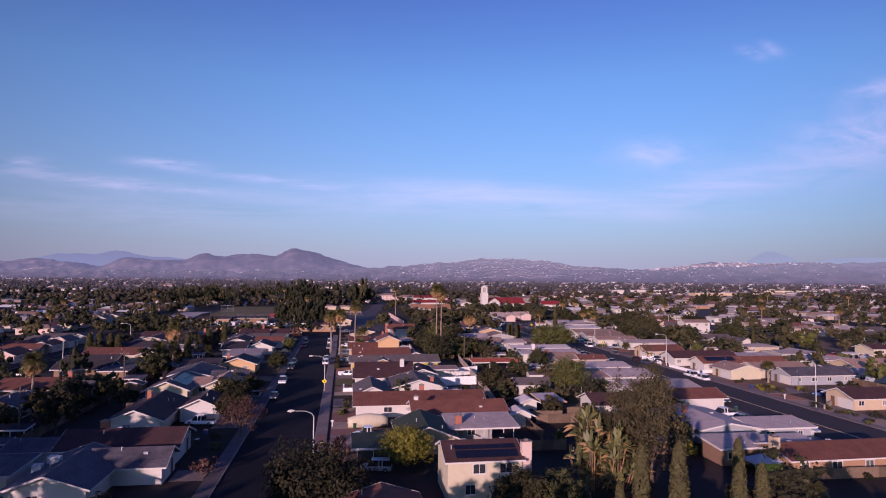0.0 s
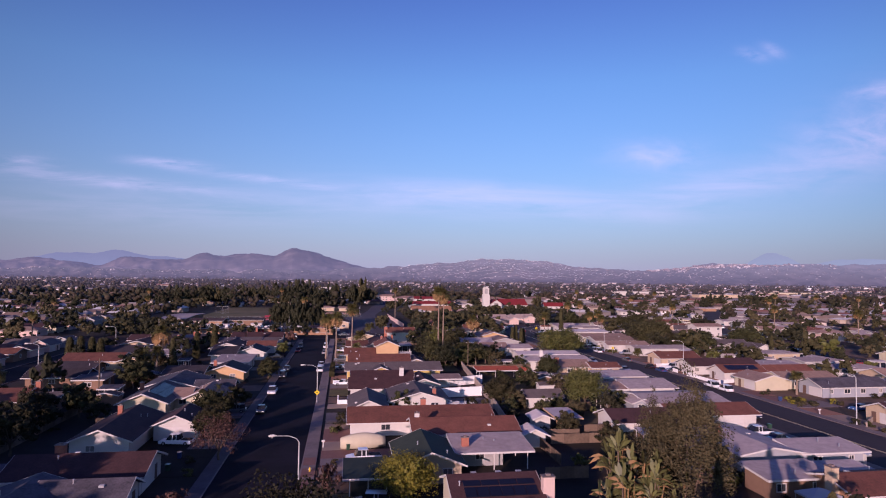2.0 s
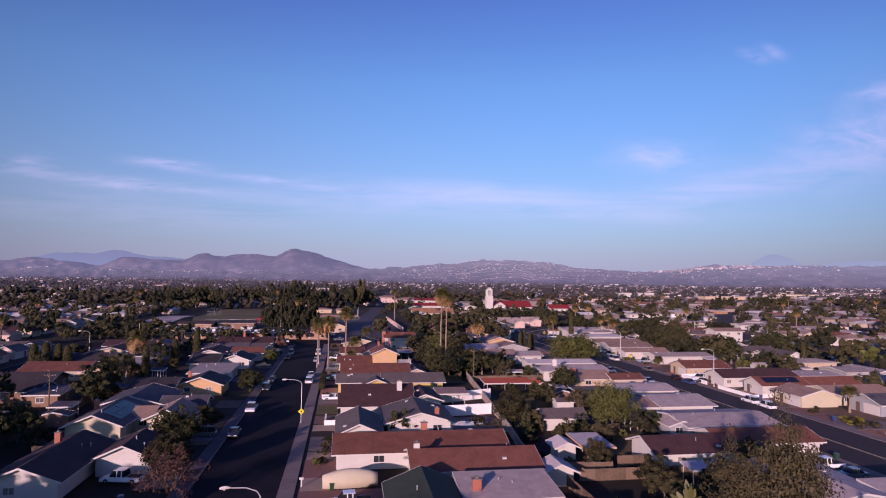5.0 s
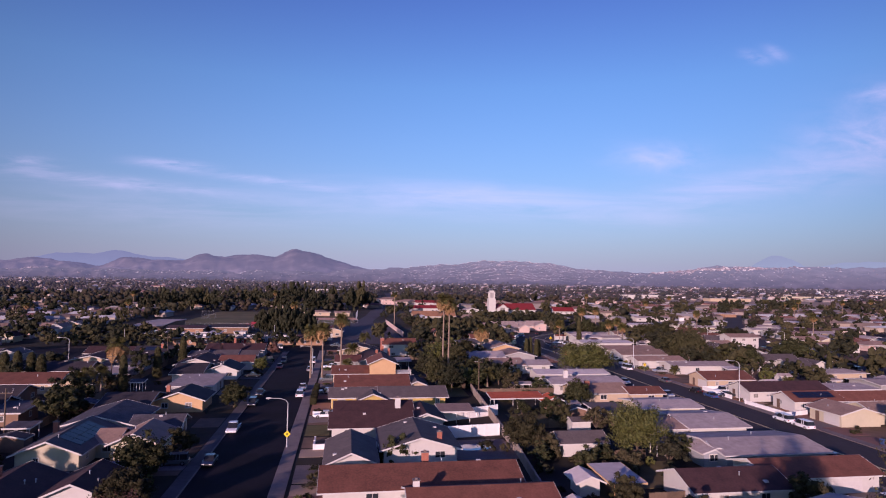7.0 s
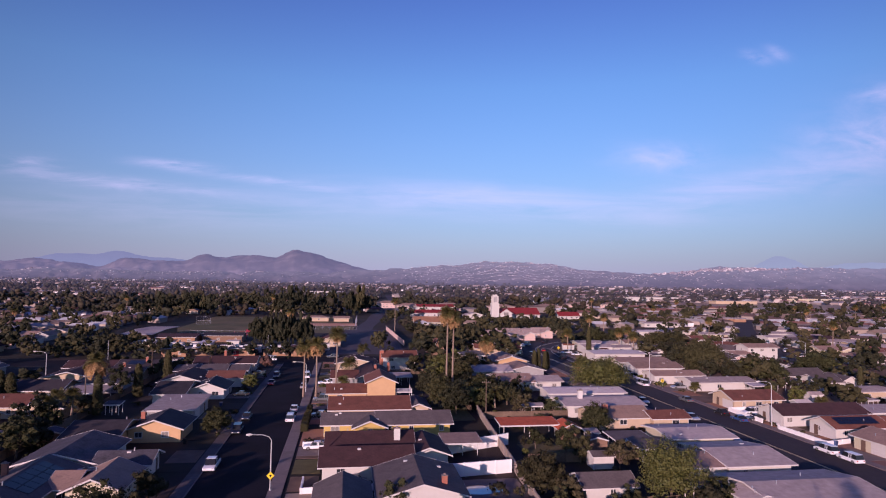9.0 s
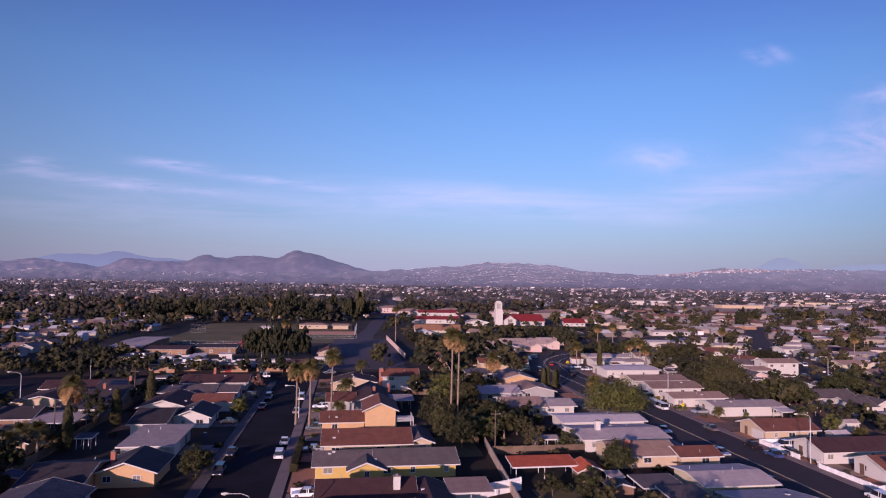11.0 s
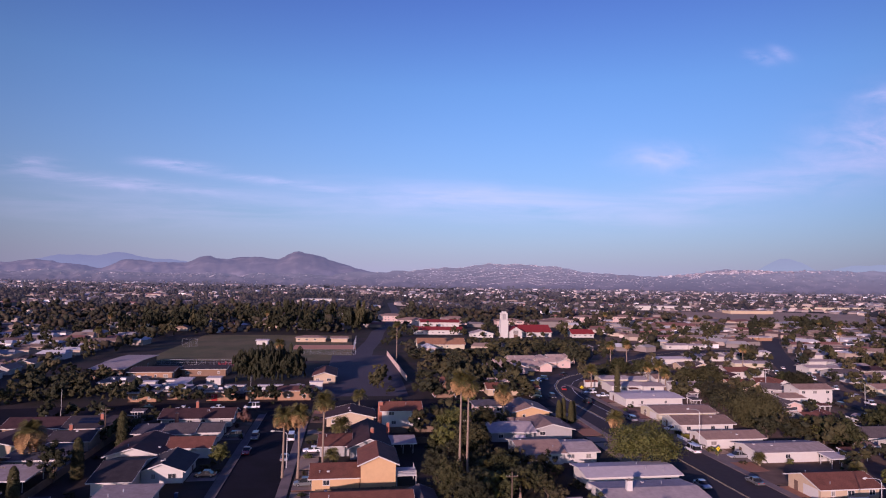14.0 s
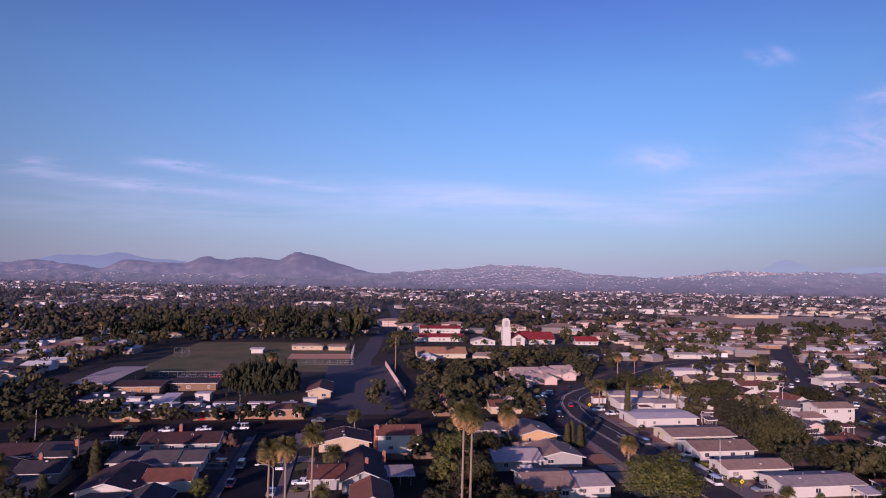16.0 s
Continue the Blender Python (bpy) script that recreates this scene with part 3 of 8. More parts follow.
def vent(h, c, blk, x, y, kind=0):
    z = roof_height(blk, x, y)
    m = bmesh.new()
    if kind == 0:
        tube(m, [(x - c[0], y - c[1], z - 0.2), (x - c[0], y - c[1], z + 0.45)], [0.07, 0.07], 6)
        tube(m, [(x - c[0], y - c[1], z + 0.45), (x - c[0], y - c[1], z + 0.55)], [0.14, 0.05], 6)
    elif kind == 1:
        box(m, x - 0.3 - c[0], x + 0.3 - c[0], y - 0.25 - c[1], y + 0.25 - c[1], z - 0.25, z + 0.16)
    else:
        box(m, x - 0.55 - c[0], x + 0.55 - c[0], y - 0.5 - c[1], y + 0.5 - c[1], z - 0.3, z + 0.75)
    part("roof_vent" if kind < 2 else "cooler_box", m, TRIM if kind else METAL, h)


def solar(h, c, blk, u0, u1, v0, v1, nx, ny):
    """Panels on the slope of a wing: u along the ridge, v from the ridge to the eave, on the -y or +x side."""
    x0, x1, y0, y1, eave, rise, ridge = blk[:7]
    for a in range(nx):
        for b in range(ny):
            m = bmesh.new()
            quad = []
            for uu, vv in ((a, b), (a + 1, b), (a + 1, b + 1), (a, b + 1)):
                uu = u0 + (u1 - u0) * (uu + (0.03 if uu == a else -0.03)) / nx
                vv = v0 + (v1 - v0) * (vv + (0.03 if vv == b else -0.03)) / ny
                if ridge == "x":
                    px, py = x0 + uu * (x1 - x0), (y0 + y1) / 2 - vv * (y1 - y0) / 2
                else:
                    px, py = (x0 + x1) / 2 + vv * (x1 - x0) / 2, y0 + uu * (y1 - y0)
                quad.append((px - c[0], py - c[1], roof_height(blk, px, py) + 0.08))
            top = [m.verts.new(q) for q in quad]
            bot = [m.verts.new((q[0], q[1], q[2] - 0.05)) for q in quad]
            m.faces.new(top)
            m.faces.new(bot[::-1])
            for k in range(4):
                m.faces.new((top[k], bot[k], bot[(k + 1) % 4], top[(k + 1) % 4]))
            part("solar_panel", m, PANEL, h)


ROOF_WORDS = {"ochre": "ochre shingle", "condo": "pinkish tan", "pale": "pale pinkish-grey low", "brown": "brown shingle", "maroon": "dark maroon shingle", "dark": "dark shingle", "grey": "grey-brown shingle", "slate": "blue-grey shingle", "light": "pale grey low", "white": "white-coated low", "tan": "tan shingle", "red": "red tile", "orange": "orange-red", "green": "dark green shingle"}


def house(wall, roof, blocks, label="", front="", chimneys=(), vents=2, over=0.75, trim=TRIM, seed=None, windows=True, name="house", roofs=None, garage=True, plain=False):
    """One building. blocks: rows of x0, x1, y0, y1, eave, rise, ridge."""
    rng = random.Random(seed if seed is not None else int(blocks[0][0] * 31 + blocks[0][2] * 17))
    x0, x1, y0, y1 = min(b[0] for b in blocks), max(b[1] for b in blocks), min(b[2] for b in blocks), max(b[3] for b in blocks)
    c = ((x0 + x1) / 2, (y0 + y1) / 2)
    taken.append((x0 - 1, x1 + 1, y0 - 1, y1 + 1))
    if name == "house" and not plain and windows:
        planted.append(blocks[0][:4])
    h = empty(name, c[0], c[1])
    storeys = "two-storey" if max(b[4] for b in blocks) > 4.4 else "single-storey"
    words = label or f"{storeys} house, {wall} stucco walls, {ROOF_WORDS[roof]} roof"
    tagged(h, words, name.replace("_", " "))
    for k, b in enumerate(blocks):
        opened = len(b) > 7 and b[7] == "open"
        block(h, c, *b[:7], WALL[wall], ROOF[roofs[k] if roofs else roof], over, trim, opened)
        if opened or not windows:
            continue
        wide, deep = b[1] - b[0], b[3] - b[2]
        for floor in range(2 if b[4] > 4.4 else 1):
            z = 0.95 + floor * 2.7
            many = max(1, int(wide // (7.5 if plain else 4.2)))
            for q in range(many):
                if rng.random() < (0.5 if plain else 0.75):
                    window(h, c, b, "s", (q + 0.5 + rng.uniform(-0.15, 0.15)) / many, z, rng.choice((1.0, 1.5, 1.8)), 1.2)
            for face in "" if plain else "we":
                for q in range(max(1, int(deep // 5))):
                    if rng.random() < 0.4:
                        window(h, c, b, face, (q + 0.5 + rng.uniform(-0.1, 0.1)) / max(1, int(deep // 5)), z, rng.choice((1.0, 1.5)), 1.2)
    if front and (not plain or c[1] < 330):
        b = max(blocks, key=lambda q: q[1] if front == "e" else -q[0])
        if garage:
            door(h, c, b, front, 0.3, 4.2, 2.15, TRIM, "garage_door")
        door(h, c, b, front, 0.75, 0.95, 2.05, TRIM_BROWN)
    for ch in chimneys:
        b = next((q for q in blocks if q[0] - 0.6 <= ch[0] <= q[1] + 0.6 and q[2] - 0.6 <= ch[1] <= q[3] + 0.6), blocks[0])
        inside = b[0] < ch[0] < b[1] and b[2] < ch[1] < b[3]
        chimney(h, c, ch[0], ch[1], b[4] if inside else 0, ch[2], *(ch[3:5] if len(ch) > 4 else (0.8, 0.6)), ch[5] if len(ch) > 5 else BRICK)
    for _ in range(vents):
        b = rng.choice(blocks)
        vent(h, c, b, rng.uniform(b[0] + 1, b[1] - 1), rng.uniform(b[2] + 0.8, b[3] - 0.8), rng.choice((0, 0, 1)))
    return h, c


# Houses east of the first street, near to far.
h, c = house("cream", "maroon", [(14.2, 24.0, 82.8, 91.0, 5.2, 1.5, "x")], "two-storey cream sided house, maroon roof with solar panels", vents=0, windows=False, over=0.4)
tan_block = (14.2, 24.0, 82.8, 91.0, 5.2, 1.5, "x")
solar(h, c, tan_block, 0.12, 0.97, 0.30, 0.52, 4, 1)
solar(h, c, tan_block, 0.12, 0.97, 0.56, 0.94, 6, 1)
for a, z in ((0.42, 3.5), (0.78, 3.5), (0.3, 0.9), (0.7, 0.9)):
    window(h, c, tan_block, "s", a, z, 1.8 if z > 2 else 1.5, 1.4)
for a in (0.3, 0.6, 0.85):
    vent(h, c, tan_block, 14.2 + a * 9.8, 87.6, 1)
vent(h, c, tan_block, 15.0, 85.0, 0)
chimney(h, c, 24.75, 83.6, 0, 7.3, 1.3, 0.9, WALL["pink"])
house("tan", "brown", [(1.5, 9.5, 72.0, 79.0, 2.7, 1.2, "y")], front="w", vents=1)
house("tan", "green", [(10.3, 19.0, 104.3, 116.5, 2.7, 1.7, "y"), (3.0, 8.2, 100.4, 107.8, 2.45, 0.2, "shed", "open")], "house with dark green shingle roof and white gable boards", vents=2)
house("grey", "light", [(19.6, 30.5, 109.2, 116.3, 2.75, 0.8, "shed", "open"), (19.6, 27.0, 111.5, 116.0, 2.6, 0.8, "shed")], "pale flat-roofed annex with an open patio cover", chimneys=((20.9, 111.4, 4.5, 1.1, 0.7),), vents=2)
house("white", "brown", [(3.6, 30.0, 131.2, 141.2, 2.6, 1.6, "x"), (14.5, 32.2, 121.4, 131.0, 2.65, 1.5, "x")], "long white house with two parallel brown shingle roofs", front="w", chimneys=((17.8, 138.5, 5.1, 1.0, 0.7), (15.2, 126.8, 5.0, 0.8, 0.8, TRIM)), vents=4)
house("white", "white", [(33.0, 37.0, 120.5, 124.0, 2.2, 0.9, "y")], "small white garden shed with a gable roof", vents=0, name="shed", windows=False)
house("white", "grey", [(3.8, 10.8, 142.8, 156.0, 2.6, 1.5, "y")], "white garage wing with a grey gable roof", vents=1, front="w")
house("white", "grey", [(12.6, 24.6, 149.5, 163.0, 2.6, 1.7, "y")], "white house with a grey-brown gable roof", chimneys=((22.0, 152.0, 4.6),), vents=3)
house("white", "maroon", [(4.0, 18.6, 165.0, 174.0, 2.6, 1.7, "x"), (4.6, 19.6, 174.1, 184.0, 2.6, 1.9, "x"), (18.8, 25.5, 170.0, 181.0, 2.5, 1.2, "y")], "white house under a wide maroon shingle roof", front="w", chimneys=((17.0, 176.5, 5.6, 1.1, 1.0, TRIM),), vents=3)
house("tan", "tan", [(26.5, 32.5, 177.0, 182.5, 2.4, 0.3, "shed", "open")], "open tan patio cover on posts", vents=0, name="patio_cover")
house("yellow", "grey", [(3.2, 14.5, 193.4, 201.5, 2.6, 1.4, "x"), (14.6, 29.6, 192.6, 202.5, 2.6, 1.5, "x"), (9.6, 15.6, 190.6, 195.5, 2.5, 1.2, "y")], "mustard yellow house with a grey-brown shingle roof", front="w", vents=3)
house("tan", "brown", [(4.2, 22.2, 207.0, 218.5, 2.7, 1.8, "x"), (22.4, 27.0, 208.0, 218.0, 2.6, 0.9, "y")], front="w", vents=3, roofs=("brown", "grey"))
h, c = house("peach", "brown", [(13.2, 20.6, 226.5, 238.0, 5.6, 1.6, "y"), (3.0, 13.0, 227.5, 237.0, 2.7, 1.5, "x")], "two-storey peach stucco house with a brown roof", front="w", vents=2, windows=False)
window(h, c, (3.0, 13.0, 227.5, 237.0), "s", 0.3, 1.0, 1.5, 1.2)
m = bmesh.new()
box(m, 20.7 - c[0], 25.2 - c[0], 227.2 - c[1], 233.0 - c[1], 2.55, 2.7)
deck = part("balcony", m, TRIM, h, "white timber balcony on posts")
for px_ in (20.9, 25.05):
    for py_ in (227.35, 232.85):
        m = bmesh.new()
        box(m, px_ - 0.08 - c[0], px_ + 0.08 - c[0], py_ - 0.08 - c[1], py_ + 0.08 - c[1], 0, 3.65)
        part("post", m, TRIM, deck)
m = bmesh.new()
for z in (2.85, 3.2, 3.55):
    box(m, 20.9 - c[0], 25.05 - c[0], 227.3 - c[1], 227.36 - c[1], z, z + 0.07)
    box(m, 25.0 - c[0], 25.06 - c[0], 227.3 - c[1], 232.9 - c[1], z, z + 0.07)
for k in range(14):
    box(m, 20.95 + k * 0.31 - c[0], 21.0 + k * 0.31 - c[0], 227.31 - c[1], 227.35 - c[1], 2.7, 3.6)
part("railing", m, TRIM, deck)
house("grey", "brown", [(11.0, 20.6, 249.0, 270.0, 3.0, 2.0, "y"), (3.5, 10.8, 252.0, 264.0, 2.7, 1.3, "x")], "house with a steep dark brown roof and white gable boards", chimneys=((21.0, 262.0, 5.8), (16.5, 255.5, 6.0)), vents=2, roofs=("maroon", "brown"))
house("grey", "light", [(21.8, 27.2, 253.0, 259.0, 2.6, 0.3, "shed", "open")], "pale metal patio cover on posts", vents=0, name="patio_cover")
house("white", "brown", [(20.5, 32.0, 280.5, 288.5, 5.2, 1.7, "x")], "two-storey white house with a brown roof, red chimney", chimneys=((20.0, 283.0, 7.2, 1.4, 1.0),), vents=2)
house("tan", "maroon", [(4.0, 18.0, 283.0, 294.0, 2.7, 1.6, "y")], front="w", vents=2)
house("brown", "brown", [(36.0, 40.0, 262.0, 266.5, 2.3, 0.9, "hip")], "small brown timber shed", vents=0, name="shed", windows=False)

# Yards between the first and the second street.
house("white", "grey", [(43.4, 51.0, 151.2, 156.6, 2.5, 1.1, "x")], "small white outbuilding with a grey roof", vents=0, name="outbuilding")
house("white", "white", [(43.0, 46.8, 130.0, 137.0, 2.5, 0.3, "shed", "open")], "white patio cover on timber posts", vents=0, name="patio_cover", trim=WALL["peach"])
house("white", "white", [(39.0, 42.0, 132.5, 136.0, 2.2, 0.6, "y")], "small white shed beside the fence", vents=0, name="shed", windows=False)
house("brown", "orange", [(40.5, 52.0, 189.2, 193.4, 2.5, 0.5, "shed", "open"), (52.2, 56.5, 186.5, 191.0, 2.3, 0.9, "y")], "patio cover with an orange-red roof", vents=0, name="patio_cover")

# Houses west of the second street.
house("orange", "brown", [(65.8, 86.0, 86.0, 94.4, 2.6, 1.2, "x")], "low house with orange-tan walls and brown shingle roof", chimneys=((65.2, 89.0, 5.2, 1.0, 1.3, WALL["tan"]),), vents=4, front="e")
# Brown paint here puts the shade on the tan walls into their colour.
house("brown", "pale", [(58.8, 68.2, 92.4, 97.6, 2.65, 0.6, "shed"), (68.4, 76, 93.0, 97.5, 2.5, 0.4, "shed", "open")], "tan house darkened to brown for shade, pale low roof", vents=2)
house("blue", "pale", [(62.4, 72.6, 103.4, 119.0, 2.75, 0.9, "y"), (72.8, 83.4, 103.2, 108.4, 2.6, 0.6, "shed")], "blue-grey house with a pale grey gable roof", chimneys=((65.0, 113.5, 4.9),), vents=4, front="e")
h, c = house("white", "brown", [(66.4, 84.0, 129.4, 138.0, 2.7, 1.3, "x"), (52.5, 66.2, 125.6, 134.0, 2.65, 1.5, "x")], "white house with a brown shingle roof and white gutter", front="e", vents=4, roofs=("brown", "maroon"), windows=False)
door(h, c, (66.4, 84.0, 129.4, 138.0), "s", 0.7, 4.8, 2.2, TRIM, "garage_door")
window(h, c, (52.5, 66.2, 125.6, 134.0), "s", 0.3, 0.95, 1.5, 1.1)
window(h, c, (52.5, 66.2, 125.6, 134.0), "s", 0.75, 0.95, 1.5, 1.1)
house("blue", "pale", [(67.0, 85.0, 140.5, 153.5, 2.7, 0.9, "x"), (64.6, 69.0, 143.0, 147.5, 2.5, 0.7, "y")], "pale blue-grey house with a wide pale low roof", front="e", vents=5)
house("white", "pale", [(71.0, 82.5, 157.4, 171.2, 2.8, 1.0, "x"), (64.6, 70.8, 157.8, 168.0, 2.7, 0.9, "x")], "white house with a wide pale grey roof", front="e", vents=4, roofs=("pale", "tan"))
house("cream", "pale", [(70.4, 83.5, 174.6, 185.2, 2.8, 0.7, "x")], "cream house with a pale grey low roof", front="e", vents=4)
house("grey", "grey", [(60.0, 66.5, 176.0, 181.0, 2.4, 0.3, "shed", "open"), (62.0, 68.0, 170.0, 174.5, 2.4, 0.4, "shed", "open")], "grey patio covers on posts", vents=0, name="patio_cover")
house("tan", "tan", [(62.6, 76.0, 194.0, 203.5, 2.6, 1.5, "x"), (76.2, 84.5, 192.6, 199.0, 2.6, 1.0, "x")], "tan-roofed house with a brick chimney", chimneys=((66.0, 196.0, 5.2, 1.2, 0.8),), front="e", vents=2, roofs=("tan", "brown"))
house("white", "pale", [(61.0, 80.5, 206.0, 218.0, 2.8, 0.8, "x")], "white house with a pale low roof and white chimney", chimneys=((66.0, 211.0, 5.6, 1.1, 0.9, TRIM),), front="e", vents=4)
house("white", "white", [(62, 83.0, 222.0, 231.0, 2.8, 0.6, "x")], front="e", vents=4)
house("white", "tan", [(52.5, 63.0, 240.5, 254.0, 2.8, 1.4, "x"), (63.2, 72.0, 241.5, 252.0, 2.7, 0.9, "x")], "white house with tan and pale roofs, solar panels", vents=3, roofs=("tan", "pale"))
house("pink", "slate", [(50.2, 59.2, 284.0, 292.0, 5.2, 1.3, "hip")], "two-storey pink house with a slate-grey hip roof", vents=1)
house("peach", "tan", [(62.6, 74.6, 286.0, 300.0, 2.8, 1.7, "y")], "peach house with a tan roof and white gable boards", vents=2, front="e")
house("grey", "tan", [(50.0, 62.0, 262.0, 274.0, 2.7, 1.2, "x"), (62.2, 74, 264, 276, 2.7, 1.4, "y")], vents=3, roofs=("pale", "tan"))

# Houses east of the second street.
house("tan", "maroon", [(112.5, 128.0, 125.0, 133.0, 2.7, 1.5, "x")], front="w", vents=2)
house("blue", "slate", [(121.5, 141.0, 155.2, 163.5, 2.7, 1.5, "x"), (141.2, 155.0, 155.8, 162.0, 2.6, 0.5, "shed")], "blue-grey house with slate roof and pale carport", front="w", vents=3, roofs=("slate", "light"))
house("cream", "tan", [(110.5, 120.0, 165.6, 174.6, 2.7, 1.3, "y"), (120.2, 136.0, 167.0, 175.6, 2.7, 1.3, "x")], "cream house with a tan low roof", front="w", vents=3)
h, c = house("white", "brown", [(111.2, 124.0, 180.0, 187.6, 2.7, 1.5, "x"), (124.2, 140.0, 180.5, 187.0, 2.6, 1.4, "x")], "white house with brown roof and dark solar panels", front="w", vents=2)
solar(h, c, (111.2, 124.0, 180.0, 187.6, 2.7, 1.5, "x"), 0.12, 0.9, 0.15, 0.8, 6, 2)
house("white", "maroon", [(108.6, 131.0, 192.6, 201.5, 2.7, 1.6, "x"), (131.2, 146.0, 193.0, 199.0, 2.6, 0.5, "shed")], "white house with a dark brown roof", front="w", vents=3, roofs=("maroon", "light"))
house("tan", "brown", [(108.2, 122.0, 210.4, 220.0, 2.7, 1.6, "x")], "tan house with a brown roof", front="w", vents=2)
house("white", "light", [(112.8, 133.0, 236.6, 246.0, 2.7, 0.8, "x")], "white house with a pale low roof", front="w", vents=4)
house("white", "tan", [(107.2, 124.0, 250.0, 258.5, 2.7, 1.0, "x")], front="w", vents=3)
house("white", "tan", [(109.0, 126.0, 266.4, 277.5, 2.7, 1.3, "x")], "white house with a brown-tan low roof", front="w", vents=3)
house("cream", "tan", [(110.0, 130.0, 281.6, 294.0, 2.7, 1.0, "x")], front="w", vents=3)
house("white", "white", [(109.5, 131.5, 304.5, 318.5, 2.9, 0.5, "x")], "white house with a white-coated low roof", front="w", vents=3)
h, c = house("white", "tan", [(180.0, 194.0, 305.5, 314.0, 5.4, 1.2, "x"), (171.0, 179.8, 303.0, 312.0, 2.7, 1.0, "x")], "two-storey white house with an arched balcony", vents=1)

for wall, roof, x, y, w, d, rise in (("tan", "brown", 169, 331, 14, 8, 1.6), ("white", "brown", 184, 334, 13, 9, 1.6), ("white", "brown", 191, 366, 18, 9, 1.5), ("white", "maroon", 172, 352, 16, 9, 1.5), ("white", "white", 180, 412, 26, 10, 0.6), ("white", "light", 206, 424, 20, 9, 0.7), ("white", "light", 222, 481, 26, 10, 0.8), ("orange", "light", 316, 540, 28, 10, 0.8), ("white", "tan", 150, 380, 18, 9, 1.2), ("white", "light", 116, 331, 22, 10, 0.7), ("cream", "pale", 119, 347, 20, 9, 0.8), ("white", "light", 142, 330, 20, 9, 0.8), ("white", "tan", 144, 348, 19, 9, 1.2), ("white", "light", 243, 377, 18, 9, 0.8), ("white", "tan", 240, 345, 17, 9, 1.2), ("cream", "tan", 226, 318, 17, 9, 1.3), ("white", "light", 262, 400, 18, 9, 0.8), ("white", "light", 284, 428, 18, 9, 0.8), ("cream", "light", 214, 395, 20, 9, 0.8), ("white", "tan", 216, 292, 17, 9, 1.2), ("white", "light", 232, 430, 19, 9, 0.7), ("white", "white", 252, 444, 18, 9, 0.7)):
    house(wall, roof, [(x, x + w * 0.6, y, y + d, 2.8, rise, "x"), (x + w * 0.6 + 0.2, x + w, y - 1.2, y + d - 1, 2.7, rise * 0.85, "y" if rise > 1 else "x")], vents=1, plain=True)

# Houses west of the first street, near to far.
h, c = house("white", "slate", [(-39.2, -30.0, 86.6, 100.5, 2.7, 1.6, "y"), (-33.0, -23.6, 95.2, 101.8, 2.65, 1.5, "x")], "white house with blue-grey shingle roofs and white boards", front="e", vents=3, windows=False)
first_block = (-39.2, -30.0, 86.6, 100.5, 2.7, 1.6, "y")
for x, y in ((-38.3, 93.0), (-38.0, 96.5), (-36.6, 94.2)):
    vent(h, c, first_block, x, y, 2)
window(h, c, first_block, "s", 0.35, 0.9, 1.5, 1.2)
window(h, c, (-33.0, -23.6, 95.2, 101.8), "e", 0.5, 0.9, 1.5, 1.2)
house("white", "slate", [(-52.0, -42.0, 93.0, 100.0, 2.6, 0.6, "shed")], "low roof with air conditioning boxes", vents=2)
house("white", "brown", [(-40.8, -24.2, 104.4, 113.8, 2.7, 1.7, "x"), (-48.0, -41.0, 104.8, 111.0, 2.6, 1.0, "x")], "house with a long brown shingle roof", front="e", chimneys=((-36.4, 110.4, 5.4, 1.3, 0.8),), vents=3, roofs=("maroon", "slate"))
h, c = house("white", "maroon", [(-40.3, -31.5, 122.6, 141.0, 2.7, 1.7, "y"), (-30.6, -23.2, 132.2, 141.2, 2.7, 1.6, "y")], "white house with dark brown gable roofs", chimneys=((-37.5, 136.5, 5.4),), vents=4, windows=False)
door(h, c, (-30.6, -23.2, 132.2, 141.2), "s", 0.5, 5.0, 2.2, TRIM, "garage_door")
window(h, c, (-40.3, -31.5, 122.6, 141.0), "s", 0.35, 0.95, 1.5, 1.1)
h, c = house("cream", "tan", [(-43.0, -34.0, 152.0, 168.0, 2.7, 1.8, "y"), (-31.2, -24.2, 157.0, 166.5, 2.7, 1.5, "y"), (-34.0, -31.2, 158.5, 166.0, 2.6, 1.2, "x")], "cream house with tan gable roofs and solar panels", chimneys=((-42.0, 163.0, 5.0),), vents=3, roofs=("grey", "tan", "tan"))
solar(h, c, (-43.0, -34.0, 152.0, 168.0, 2.7, 1.8, "y"), 0.15, 0.85, 0.1, 0.85, 6, 2)
house("white", "slate", [(-32.0, -24.0, 169.5, 175.5, 2.6, 1.2, "x"), (-44.0, -32.2, 170.0, 184.0, 2.7, 1.6, "y")], front="e", vents=2)
house("peach", "dark", [(-34.6, -24.8, 192.2, 202.0, 2.7, 1.7, "y"), (-44.0, -34.8, 186.0, 200.0, 2.7, 1.6, "x")], "peach house with a dark grey gable roof", chimneys=((-33.0, 196.0, 5.3),), vents=3)
house("grey", "light", [(-36.0, -26.4, 208.2, 224.0, 2.9, 0.35, "shed")], "house with a pale grey flat roof", vents=2, front="e")
house("white", "dark", [(-33.4, -24.8, 235.2, 246.5, 2.7, 1.6, "y"), (-41.0, -33.6, 229.0, 246.0, 2.7, 1.7, "x")], "white house with a dark roof and bright gable", vents=2, front="e")
h, c = house("white", "brown", [(-33.0, -23.4, 253.6, 262.4, 2.7, 1.4, "x"), (-45.0, -33.2, 247.6, 263.0, 2.7, 1.7, "y")], "white house with a brown roof and a white garage door", vents=2, roofs=("brown", "maroon"), windows=False)
door(h, c, (-33.0, -23.4, 253.6, 262.4), "s", 0.45, 4.9, 2.2, TRIM, "garage_door")
